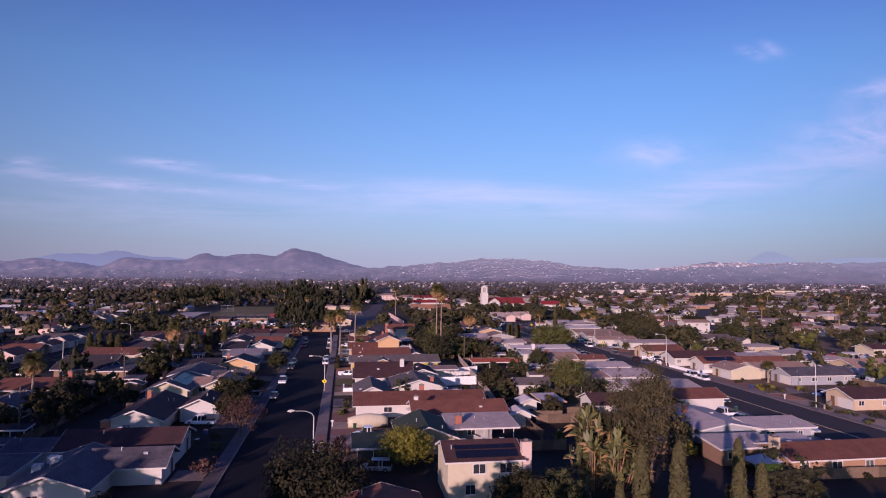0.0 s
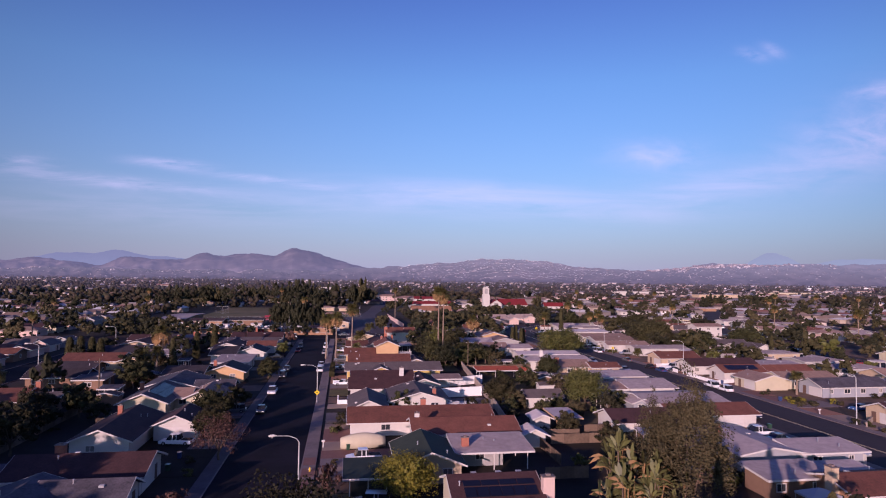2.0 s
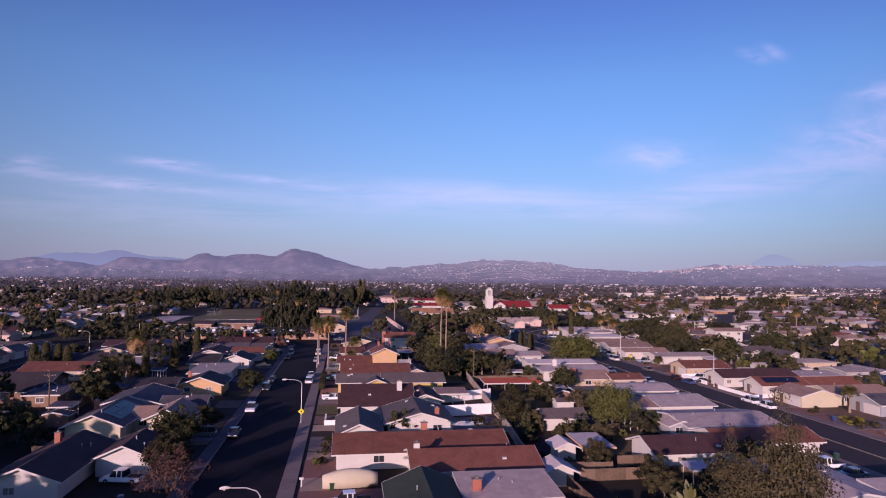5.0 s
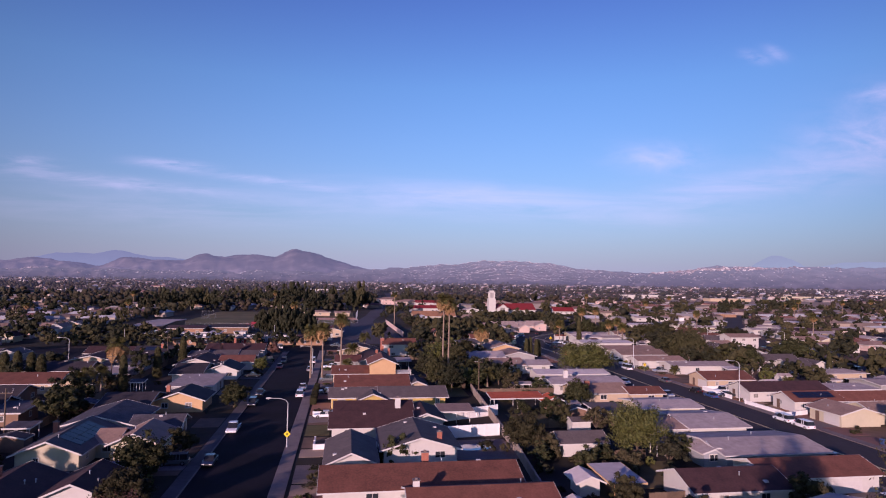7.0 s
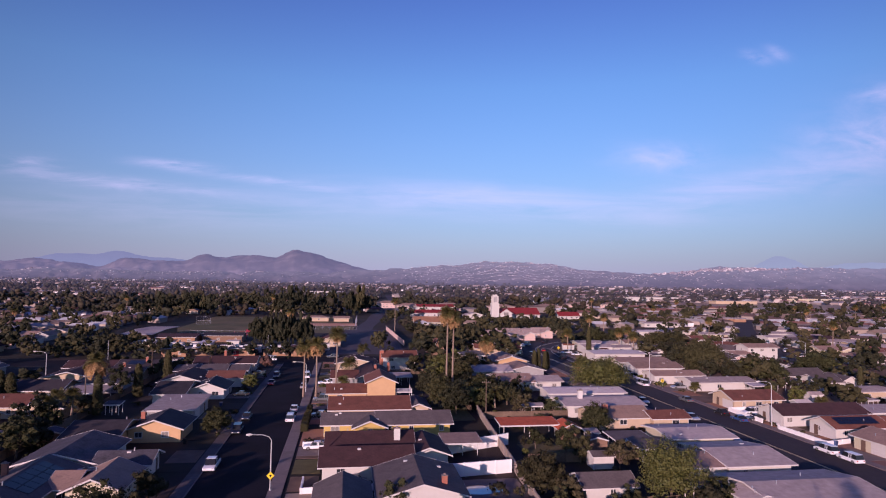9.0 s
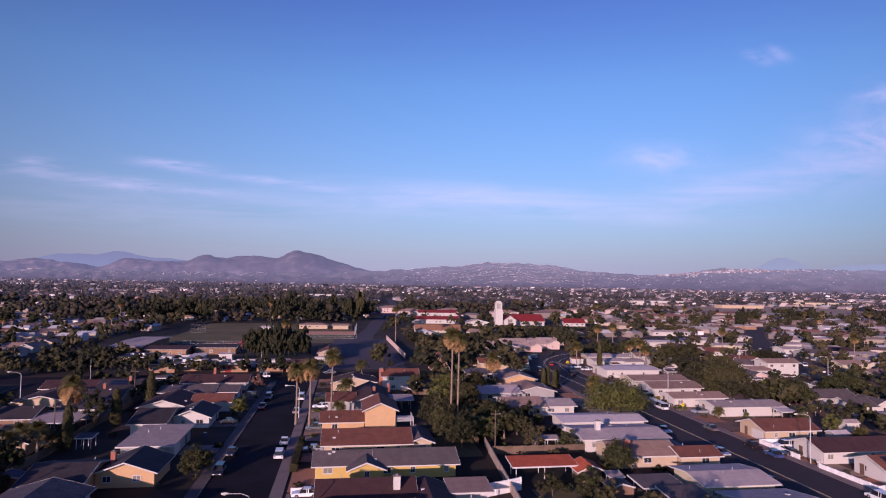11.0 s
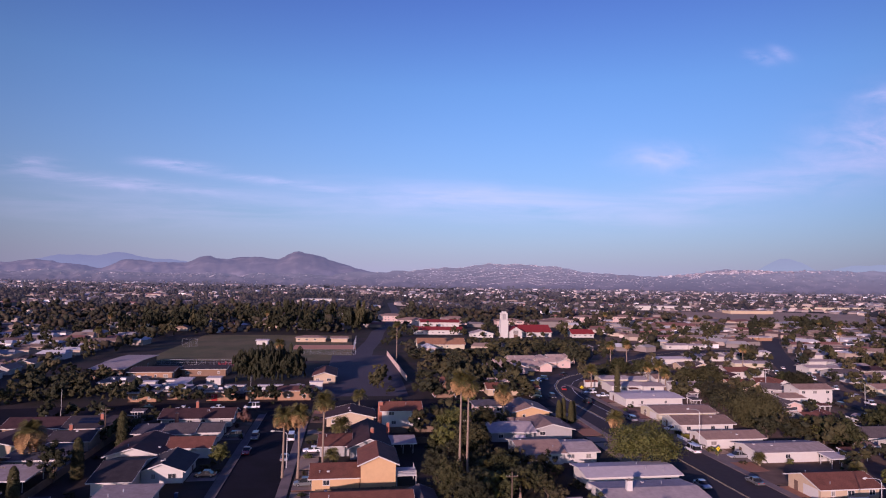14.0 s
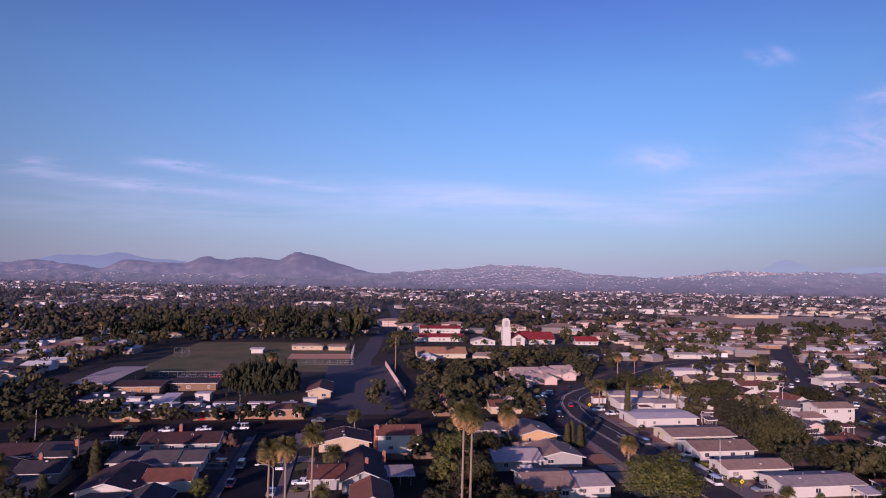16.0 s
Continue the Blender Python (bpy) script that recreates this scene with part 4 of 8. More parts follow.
house("white", "grey", [(-30.6, -24.2, 268.4, 279.0, 2.7, 1.1, "x"), (-38.0, -30.8, 267.4, 279.5, 2.7, 1.3, "x"), (-46.0, -38.2, 269.0, 279.0, 2.6, 1.2, "x")], roofs=("grey", "grey", "slate"), front="e", chimneys=((-37.0, 276.0, 6.2),), vents=2)
house("grey", "maroon", [(-44.0, -24.0, 285.5, 296.0, 2.7, 1.7, "x")], front="e", chimneys=((-35.0, 291.0, 6.4),), vents=2)
house("brown", "dark", [(-77.0, -63.5, 187.0, 195.0, 2.7, 1.5, "x"), (-63.3, -57, 182.0, 190.0, 2.6, 0.6, "shed")], front="w", vents=3, roofs=("dark", "slate"))
house("brown", "brown", [(-76.0, -64.0, 156.0, 168.0, 2.7, 1.6, "x"), (-63.8, -57.5, 158.0, 164.5, 2.6, 0.9, "x")], front="w", chimneys=((-63.0, 163.0, 5.6, 1.0, 0.8),), vents=2, roofs=("brown", "grey"))
house("cream", "slate", [(-70.0, -62.0, 137.0, 147.0, 2.7, 1.3, "y")], vents=1)

h, c = house("brown", "dark", [(-66.0, -52.8, 275.0, 289.0, 2.8, 1.7, "x"), (-82.0, -67.0, 277.0, 287.0, 2.7, 1.6, "x")], "brown house with dark shingle roofs and solar panels", chimneys=((-57.8, 279.7, 5.6),), vents=2, roofs=("dark", "maroon"))
solar(h, c, (-66.0, -52.8, 275.0, 289.0, 2.8, 1.7, "x"), 0.2, 0.6, 0.2, 0.7, 4, 2)
house("tan", "maroon", [(-80.0, -64.0, 255.0, 270.0, 2.7, 1.8, "y"), (-63.8, -54.5, 262.0, 271.0, 2.7, 1.4, "x")], "house with dark maroon roofs and white gable boards", chimneys=((-61.0, 268.0, 5.4),), vents=2, roofs=("maroon", "dark"))
house("grey", "slate", [(-66.0, -54.5, 246.0, 256.0, 2.6, 0.7, "shed")], "low white annex with a slate-grey roof", vents=2)
house("brown", "dark", [(-82.0, -66.0, 236.5, 248.0, 2.7, 1.7, "x")], "brown house with a long dark roof", vents=2)
house("white", "light", [(-64.0, -55.0, 232.0, 241.0, 2.5, 0.4, "shed", "open")], "pale patio cover on posts", vents=0, name="patio_cover")
house("tan", "brown", [(-81.0, -65.0, 216.0, 228.0, 2.7, 1.7, "x"), (-64.8, -56.0, 214.0, 224.0, 2.7, 1.4, "y")], "tan house with brown shingle roofs", vents=2, roofs=("brown", "dark"))
house("brown", "dark", [(-80.0, -66.0, 198.5, 209.0, 2.7, 1.6, "x")], vents=2)

# ---- school, church and the buildings beyond the cross street ----
house("orange", "grey", [(-66.0, -56.6, 324.0, 336.0, 3.2, 0.0, "flat"), (-56.4, -47.0, 328.0, 336.0, 3.1, 0.0, "flat")], "flat-roofed orange-tan school wing with roof units", vents=0, name="school_building")
h, c = house("orange", "grey", [(-40.0, -29.6, 324.6, 333.0, 3.2, 0.0, "flat")], "flat-roofed orange-tan school wing with a red door", vents=0, name="school_building")
door(h, c, (-40.0, -29.6, 324.6, 333.0), "s", 0.28, 1.9, 2.3, CARPAINT["red"])
house("orange", "grey", [(-26.5, -16.4, 326.0, 333.5, 3.1, 0.0, "flat")], "flat-roofed orange-tan school wing beside the office", vents=0, name="school_building")
house("orange", "brown", [(-15.0, -3.2, 324.0, 333.5, 3.4, 0.8, "hip")], "orange-tan school office with a brown roof", vents=0, name="school_building")
house("tan", "brown", [(-4.3, 4.7, 359.0, 380.0, 3.2, 1.4, "y")], "tan classroom block with a brown gable roof", vents=0, name="school_building")
house("brown", "light", [(-98.0, -85.0, 374.0, 420.0, 4.2, 0.7, "x")], "long hall with a pale grey low roof", vents=0, name="school_hall", over=0.9)
house("orange", "maroon", [(-82.0, -64.5, 372.0, 388.0, 3.2, 0.9, "x")], "school block with orange-tan walls and dark roof", vents=0, name="school_building")
house("brown", "dark", [(-62.5, -44.0, 380.0, 392.0, 3.2, 0.9, "x")], "school block with a long dark roof", vents=0, name="school_building")
house("tan", "grey", [(-84.0, -70.0, 346.0, 360.0, 3.1, 0.0, "flat")], "low school block with a grey flat roof", vents=0, name="school_building")
for x, y, w, d, z, roof in ((-69.0, 347.5, 5.0, 3.6, 3.0, "white"), (-68.0, 338.5, 8.0, 3.4, 2.9, "white"), (-60.0, 344.0, 7.0, 3.0, 2.9, "light"), (-61.0, 351.5, 9.0, 3.2, 3.0, "light"), (-52.5, 339.0, 4.0, 2.6, 2.8, "white"), (-46.0, 338.5, 5.0, 3.0, 2.9, "light"), (-47.0, 357.0, 5.5, 5.0, 2.8, "white"), (-24.0, 337.5, 9.0, 2.8, 2.9, "white"), (-36.0, 338.0, 7.0, 2.8, 2.9, "light"), (-12.0, 337.0, 5.0, 2.8, 2.8, "light"), (-5.0, 345.0, 5.0, 3.0, 2.8, "white")):
    house("white", roof, [(x, x + w, y, y + d, z, 0.0, "flat")], "small white portable classroom with a pale flat roof", vents=0, name="portable_classroom", over=0.25, plain=True)
house("grey", "white", [(-56.5, -52.0, 341.0, 356.0, 2.8, 0.5, "shed", "open")], "long white covered walkway on thin posts", vents=0, name="covered_walkway")
house("tan", "tan", [(-26.0, -6.0, 526.0, 536.0, 2.7, 1.2, "hip"), (-2.0, 9.0, 524.0, 533.0, 2.6, 1.0, "x")], "low tan field buildings with tan roofs", vents=0, name="field_building")
house("white", "white", [(-49.5, -42.5, 508.0, 513.0, 2.6, 0.4, "shed")], "small white shack on the playing field", vents=0, name="shed", windows=False)


def roof_unit(x, y, z, w, d, hgt):
    t = tagged(empty("air_conditioner", x, y, z), "pale metal air conditioning unit on a flat roof", "air conditioner", "roof units")
    m = bmesh.new()
    box(m, -w / 2, w / 2, -d / 2, d / 2, 0.0, hgt)
    part("housing", m, METAL, t)
    m = bmesh.new()
    box(m, -w / 2 + 0.1, w / 2 - 0.1, -d / 2 + 0.1, d / 2 - 0.1, hgt, hgt + 0.08)
    part("lid", m, METAL, t)


rng = random.Random(4)
for x0, x1, y0, y1, z, n in ((-65, -57.5, 325, 335, 3.38, 3), (-56, -48, 329, 335, 3.28, 3), (-39, -30.5, 326, 332, 3.38, 4), (-25.5, -17.5, 327, 332, 3.28, 4), (-83, -71, 347, 359, 3.28, 3)):
    for k in range(n):
        roof_unit(x0 + (k + 0.5) / n * (x1 - x0), rng.uniform(y0 + 1, y1 - 1), z, rng.uniform(1.2, 2.4), rng.uniform(1.0, 1.6), rng.uniform(0.6, 1.0))

m = bmesh.new()
strip(m, [(-42, 430), (-42, 574)], 54, 0.012)
tagged(part("school_lawn", m, LAWN), "olive green school playing field", "lawn", kind="structure")
m = bmesh.new()
strip(m, [(-5, 482), (-5, 506)], 19.5, 0.018)
tagged(part("infield", m, INFIELD), "orange-brown clay baseball infield", "ground", kind="structure")
m = bmesh.new()
strip(m, [(16, 330), (18, 452)], 17.2, 0.016)
tagged(part("playground", m, PLAYGROUND), "dark asphalt school playground", "ground", kind="structure")


def chain_fence(x0, y0, x1, y1, tall, label):
    """Posts with rails and a coarse wire mesh."""
    f = empty("chain_fence", x0, y0)
    tagged(f, label, "fence", "fences")
    dist = math.hypot(x1 - x0, y1 - y0)
    n = max(2, int(dist / 4))
    for k in range(n + 1):
        px, py = (x1 - x0) * k / n, (y1 - y0) * k / n
        m = bmesh.new()
        tube(m, [(px, py, 0), (px, py, tall)], [0.05, 0.05], 5)
        part("post", m, METAL, f)
    m = bmesh.new()
    for z in (0.1, tall / 2, tall):
        tube(m, [(0, 0, z), (x1 - x0, y1 - y0, z)], [0.03, 0.03], 4)
    part("rail", m, METAL, f)
    m = bmesh.new()
    for k in range(int(dist / 0.5)):
        a, b = k * 0.5 / dist, min(1, (k * 0.5 + tall * 0.6) / dist)
        tube(m, [((x1 - x0) * a, (y1 - y0) * a, 0), ((x1 - x0) * b, (y1 - y0) * b, tall)], [0.008, 0.008], 3)
    part("wire", m, METAL, f)


chain_fence(-86, 417, -48, 415, 2.6, "grey chain-link fence along the playing field")
chain_fence(-16, 458, 14, 456, 2.6, "grey chain-link fence behind the playground")
chain_fence(-92, 494, -83, 494, 5.0, "tall chain-link baseball backstop")
chain_fence(13, 474, 15, 521, 5.0, "tall chain-link baseball backstop")


def play_structure(x, y, ang):
    """Posts, decks, railings, a peaked roof, a slide and a climbing net frame."""
    t = tagged(empty("play_structure", x, y, 0, ang), "red painted playground climbing structure with a slide", "play structure")
    red = paint("play_red", (0.42, 0.045, 0.06), 0.45)
    for px_ in (-4.5, -1.5, 1.5, 4.5):
        for py_ in (-1.2, 1.2):
            m = bmesh.new()
            tube(m, [(px_, py_, 0), (px_, py_, 3.4)], [0.09, 0.09], 8)
            part("post", m, red, t)
    for a, z in ((-3.0, 1.4), (3.0, 1.8)):
        m = bmesh.new()
        box(m, a - 1.5, a + 1.5, -1.2, 1.2, z, z + 0.1)
        part("deck", m, red, t)
        for side in (-1.2, 1.2):
            m = bmesh.new()
            for k in range(7):
                tube(m, [(a - 1.35 + k * 0.45, side, z + 0.1), (a - 1.35 + k * 0.45, side, z + 1.0)], [0.04, 0.04], 5)
            tube(m, [(a - 1.5, side, z + 1.0), (a + 1.5, side, z + 1.0)], [0.05, 0.05], 6)
            part("railing", m, red, t)
    m = bmesh.new()
    prism(m, [(-1.5, 3.4), (1.5, 3.4), (0, 4.4)], "x", 1.3, 4.7)
    part("roof", m, red, t)
    m = bmesh.new()
    for w in (-0.3, 0.3):
        tube(m, [(-4.5, w, 1.5), (-5.6, w, 0.8), (-6.8, w, 0.25)], [0.08, 0.08, 0.08], 6)
    box(m, -6.8, -4.5, -0.3, 0.3, 0.2, 0.26)
    part("slide", m, red, t)
    m = bmesh.new()
    for k in range(6):
        tube(m, [(-1.5 + k * 0.6, 0, 0), (-1.5 + k * 0.6, 0.4, 3.2)], [0.05, 0.05], 5)
    for z in (0.8, 1.6, 2.4, 3.2):
        tube(m, [(-1.5, z * 0.12, z), (1.5, z * 0.12, z)], [0.05, 0.05], 5)
    part("climbing_frame", m, red, t)


play_structure(-46.8, 402.0, 8)


def wall_run(name, x0, y0, x1, y1, tall, thick, material, label, piece=3.0, cap=True):
    """A garden wall of panels between pilasters, with a cap."""
    w = empty(name, x0, y0)
    tagged(w, label, name.replace("_", " "), "garden walls")
    dist = math.hypot(x1 - x0, y1 - y0)
    ang = math.degrees(math.atan2(y1 - y0, x1 - x0))
    w.matrix_world = pose(x0, y0, 0, 0, 0, ang)
    n = max(1, round(dist / piece))
    step = dist / n
    m = bmesh.new()
    box(m, 0.12, step - 0.12, -thick / 2, thick / 2, 0, tall)
    if cap:
        box(m, 0.12, step - 0.12, -thick / 2 - 0.03, thick / 2 + 0.03, tall, tall + 0.06)
    me = bpy.data.meshes.new("panel")
    m.to_mesh(me)
    m.free()
    me.materials.append(material)
    m = bmesh.new()
    box(m, -0.12, 0.12, -thick / 2 - 0.06, thick / 2 + 0.06, 0, tall + 0.12)
    mp = bpy.data.meshes.new("pilaster")
    m.to_mesh(mp)
    m.free()
    mp.materials.append(material)
    for k in range(n + 1):
        p = linked("pilaster", mp, None, w)
        p.location = (k * step, 0, 0)
        if k < n:
            p = linked("panel", me, None, w)
            p.location = (k * step, 0, 0)
    taken.append((min(x0, x1) - 0.3, max(x0, x1) + 0.3, min(y0, y1) - 0.3, max(y0, y1) + 0.3))


def board_fence(x0, y0, x1, y1, tall=1.8, label="weathered wooden board fence between yards"):
    """Posts, rails and uneven boards, panel by panel."""
    dist = math.hypot(x1 - x0, y1 - y0)
    f = empty("wooden_fence", x0, y0)
    f.matrix_world = pose(x0, y0, 0, 0, 0, math.degrees(math.atan2(y1 - y0, x1 - x0)))
    tagged(f, label, "fence", "wooden fences")
    n = max(1, round(dist / 2.4))
    step = dist / n
    r = random.Random(int(x0 * 7 + y0))
    for k in range(n):
        m = bmesh.new()
        boards = 10
        outline = [(step - 0.01, 0.05), (0.01, 0.05)]
        for b in range(boards):
            top = tall + r.uniform(-0.07, 0.05)
            x_a, x_b = b * step / boards + 0.012, (b + 1) * step / boards - 0.012
            outline += [(x_a, top), (x_b, top)]
            if b < boards - 1:
                outline += [(x_b + 0.004, tall - 0.5), (x_b + 0.012, tall - 0.5)]
        lo, hi = [m.verts.new((k * step + p[0], 0, p[1])) for p in outline], [m.verts.new((k * step + p[0], 0.025, p[1])) for p in outline]
        m.faces.new(lo)
        m.faces.new(hi[::-1])
        for q in range(len(outline)):
            j = (q + 1) % len(outline)
            m.faces.new((lo[q], hi[q], hi[j], lo[j]))
        part("panel", m, WOOD, f)
    m = bmesh.new()
    for z in (0.35, tall - 0.3):
        box(m, 0, dist, 0.04, 0.09, z, z + 0.09)
    part("rail", m, WOOD, f)
    for k in range(n + 1):
        m = bmesh.new()
        box(m, k * step - 0.05, k * step + 0.05, 0.045, 0.145, 0, tall - 0.05)
        part("post", m, WOOD, f)


wall_run("boundary_wall", 32.2, 452, 35.4, 364, 2.4, 0.2, WALL["pink"], "tall pale block wall beside the playground", 4)
wall_run("garden_wall", 27.2, 178.6, 40.0, 184.0, 2.2, 0.18, WHITEWALL, "white painted garden wall", 3)
wall_run("garden_wall", 24.8, 165.0, 36.0, 166.6, 2.2, 0.18, WHITEWALL, "white painted garden wall", 3)
wall_run("block_wall", 40.0, 213.0, 35.6, 150.0, 1.8, 0.16, BLOCK, "brown block wall along the back yards", 3)
wall_run("block_wall", 35.6, 150.0, 33.0, 126.0, 1.8, 0.16, BLOCK, "brown block wall along the back yards", 3)
wall_run("low_wall", 1.0, 159.8, 12.0, 160.4, 0.9, 0.2, WHITEWALL, "low white wall in front of the house", 3)
wall_run("low_wall", 1.0, 159.8, 1.0, 165.0, 0.9, 0.2, WHITEWALL, "low white wall in front of the house", 3)
wall_run("low_wall", -0.5, 186.2, 3.6, 186.4, 0.9, 0.2, WHITEWALL, "low pale wall beside the drive", 2)
wall_run("low_wall", 105.8, 176.2, 112.5, 177.8, 1.0, 0.15, WHITEWALL, "low white wall round a front yard", 2)
wall_run("low_wall", 105.4, 190.0, 105.8, 176.2, 1.0, 0.15, WHITEWALL, "low white wall round a front yard", 2)
wall_run("low_wall", 105.6, 208.8, 105.6, 196.0, 1.1, 0.1, WHITEWALL, "white picket fence round a front yard", 2)
wall_run("low_wall", 105.6, 208.8, 118.0, 209.0, 1.1, 0.1, WHITEWALL, "white picket fence round a front yard", 2)
for args in ((44.5, 147.8, 57.0, 148.2), (33, 126, 45, 125), (38.5, 122, 60, 122), (47.2, 128.0, 60, 128.4), (36, 110, 36, 124), (31.5, 104, 38, 104), (40.5, 171, 62, 171.5), (40, 206, 61, 206), (-52, 100, -52, 150), (-52, 150, -52, 200), (-52, 200, -52, 280), (-44, 143, -25, 143.5), (140, 130, 140, 200), (38, 232, 60, 233), (38.5, 213, 40, 262), (4, 223, 30, 223.5), (22, 262, 40, 262.5), (22, 274, 40, 274.5), (128, 208, 140, 208)):
    board_fence(*args)

# the church with its bell tower
h, c = house("white", "red", [(143.2, 170.0, 566.0, 588.0, 3.8, 5.0, "x"), (133.0, 143.0, 556.0, 576.0, 5.2, 3.4, "y")], "white church hall with a red tile roof", vents=0, name="church", windows=False)
window(h, c, (133.0, 143.0, 556.0, 576.0), "s", 0.5, 3.2, 4.2, 2.8)
door(h, c, (133.0, 143.0, 556.0, 576.0), "s", 0.5, 3.2, 2.8, TRIM_BROWN)
for a in (0.2, 0.45, 0.7, 0.9):
    window(h, c, (143.2, 170.0, 566.0, 588.0), "s", a, 1.0, 1.6, 2.0)
m = bmesh.new()
box(m, -3, 3, -3, 3, 0, 13.5)
box(m, -2.4, 2.4, -2.4, 2.4, 13.5, 14.2)
tower = tagged(part("bell_tower", m, WALL["white"]), "white church bell tower with an open belfry", "tower")
tower.matrix_world = pose(128.8, 558.5, 0)
m = bmesh.new()
for sx in (-2, 2):
    for sy in (-2, 2):
        box(m, sx - 0.5, sx + 0.5, sy - 0.5, sy + 0.5, 14.2, 18.5)
box(m, -2.5, 2.5, -2.5, 2.5, 18.5, 19.4)
box(m, -1.7, 1.7, -1.7, 1.7, 19.4, 20.4)
part("belfry", m, WALL["white"], tower)
m = bmesh.new()
box(m, -1.5, 1.5, -1.5, 1.5, 14.2, 18.4)
part("louvre", m, WALL["grey"], tower)
house("white", "red", [(62.0, 101.0, 584.0, 596.0, 3.6, 2.2, "x")], "long white church school with a red roof", vents=0, name="church_school")
house("white", "red", [(72.0, 106.0, 628.0, 642.0, 6.6, 2.0, "x")], "two-storey white building with a red roof", vents=0, name="church_school")
house("white", "light", [(104.0, 121.0, 560.0, 572.0, 3.0, 2.2, "y")], "white church annex with a pale roof", vents=0, name="church_annex")
house("white", "red", [(186.0, 204.0, 562.0, 574.0, 3.0, 3.0, "x")], "white hall with a red roof", vents=0, name="church_school")
house("cream", "ochre", [(54.0, 84.0, 484.0, 499.0, 3.0, 3.2, "x")], "long cream-walled hall with an ochre roof", vents=0, name="hall")
for x, y, w, d in ((76, 383, 20, 9), (96, 389, 14, 9), (84, 396, 22, 10), (108, 401, 16, 9), (95, 410, 24, 10), (118, 416, 14, 8), (66, 352, 18, 9), (62, 338, 15, 9), (62, 376, 14, 8)):
    house("pink", "condo", [(x, x + w * 0.55, y, y + d, 2.9, 1.5, "x"), (x + w * 0.55 + 0.2, x + w, y - 1.5, y + d - 1, 2.9, 1.5, "y")], "long low house with a pinkish tan roof", vents=1, plain=True)
house("tan", "brown", [(64.0, 84.0, 328.0, 336.0, 2.8, 1.5, "x")], "house with a brown roof beside the bend", vents=1)

# ---- plants ----
def quads(centres, normals, size, aspect, rr):
    """Leaf-shaped quads at centres, facing normals."""
    n = len(centres)
    a = rr.normal(size=(n, 3))
    a -= normals * (a * normals).sum(1, keepdims=True)
    a /= np.linalg.norm(a, axis=1, keepdims=True) + 1e-9
    b = np.cross(normals, a)
    s = size * rr.uniform(0.6, 1.4, (n, 1))
    v = np.stack([centres + a * s, centres + b * s * aspect, centres - a * s, centres - b * s * aspect], 1).reshape(-1, 3)
    return v, np.arange(4 * n).reshape(-1, 4)


def unit(rr, n):
    d = rr.normal(size=(n, 3))
    return d / np.linalg.norm(d, axis=1, keepdims=True)


LUMP = np.array([(x, y, z) for x in (-1, 1) for y in (-1, 1) for z in (-1, 1)] + [(2, 0, 0), (-2, 0, 0), (0, 2, 0), (0, -2, 0), (0, 0, 2), (0, 0, -2)], float)
LUMP /= np.linalg.norm(LUMP, axis=1, keepdims=True)
# Each face joins two long corners with the two short ones that both of them touch.
_long = [(p, q) for p in range(8, 14) for q in range(p + 1, 14) if abs(float(LUMP[p] @ LUMP[q])) < 0.5]
_touch = lambda p, q: [k for k in range(8) if LUMP[k] @ LUMP[p] > 0.1 and LUMP[k] @ LUMP[q] > 0.1]
LUMP_FACES = []
for _p, _q in _long:
    _m, _n = _touch(_p, _q)
    _f = [_p, _m, _q, _n]
    if np.dot(np.cross(LUMP[_m] - LUMP[_p], LUMP[_q] - LUMP[_p]), LUMP[_p] + LUMP[_q]) < 0:
        _f = _f[::-1]
    LUMP_FACES.append(_f)
LUMP_FACES = np.array(LUMP_FACES)


def crown_arrays(seed, clumps, leaves, leaf, height=1.0, ragged=0.3, core=0.0):
    """A crown of unit radius about the origin: clumps of leaves with gaps between, dense inside where core is given."""
    rr = np.random.RandomState(seed)
    d = unit(rr, clumps)
    d[:, 2] = np.where(d[:, 2] < -0.75, -d[:, 2] * 0.6, d[:, 2])
    far = rr.uniform(0.45, 1.0, (clumps, 1)) * (1 + ragged * rr.normal(size=(clumps, 1)) * 0.5)
    cc = d * far * np.array([1, 1, height])
    sizes = rr.uniform(0.15, 0.34, clumps) * (1.0 if clumps > 20 else 1.35)
    which = rr.randint(0, clumps, max(leaves, 1))
    o = unit(rr, max(leaves, 1))
    p = cc[which] + o * sizes[which][:, None] * rr.uniform(0.7, 1.05, (len(which), 1)) * np.array([1, 1, 0.8])
    nrm = o * 0.9 + rr.normal(size=(len(which), 3)) * 0.28 + d[which] * 0.25
    nrm /= np.linalg.norm(nrm, axis=1, keepdims=True)
    v, f = quads(p, nrm, leaf, 0.62, rr)
    if core:
        lumps = cc[:, None, :] + LUMP[None] * (sizes[:, None] * rr.uniform(0.55, 1.30, (clumps, 14)))[:, :, None] * core * np.array([1, 1, 0.85])
        v = np.concatenate([v, lumps.reshape(-1, 3)])
        f = np.concatenate([f, (LUMP_FACES[None] + (14 * np.arange(clumps))[:, None, None]).reshape(-1, 4) + 4 * len(which)])
    return v, f


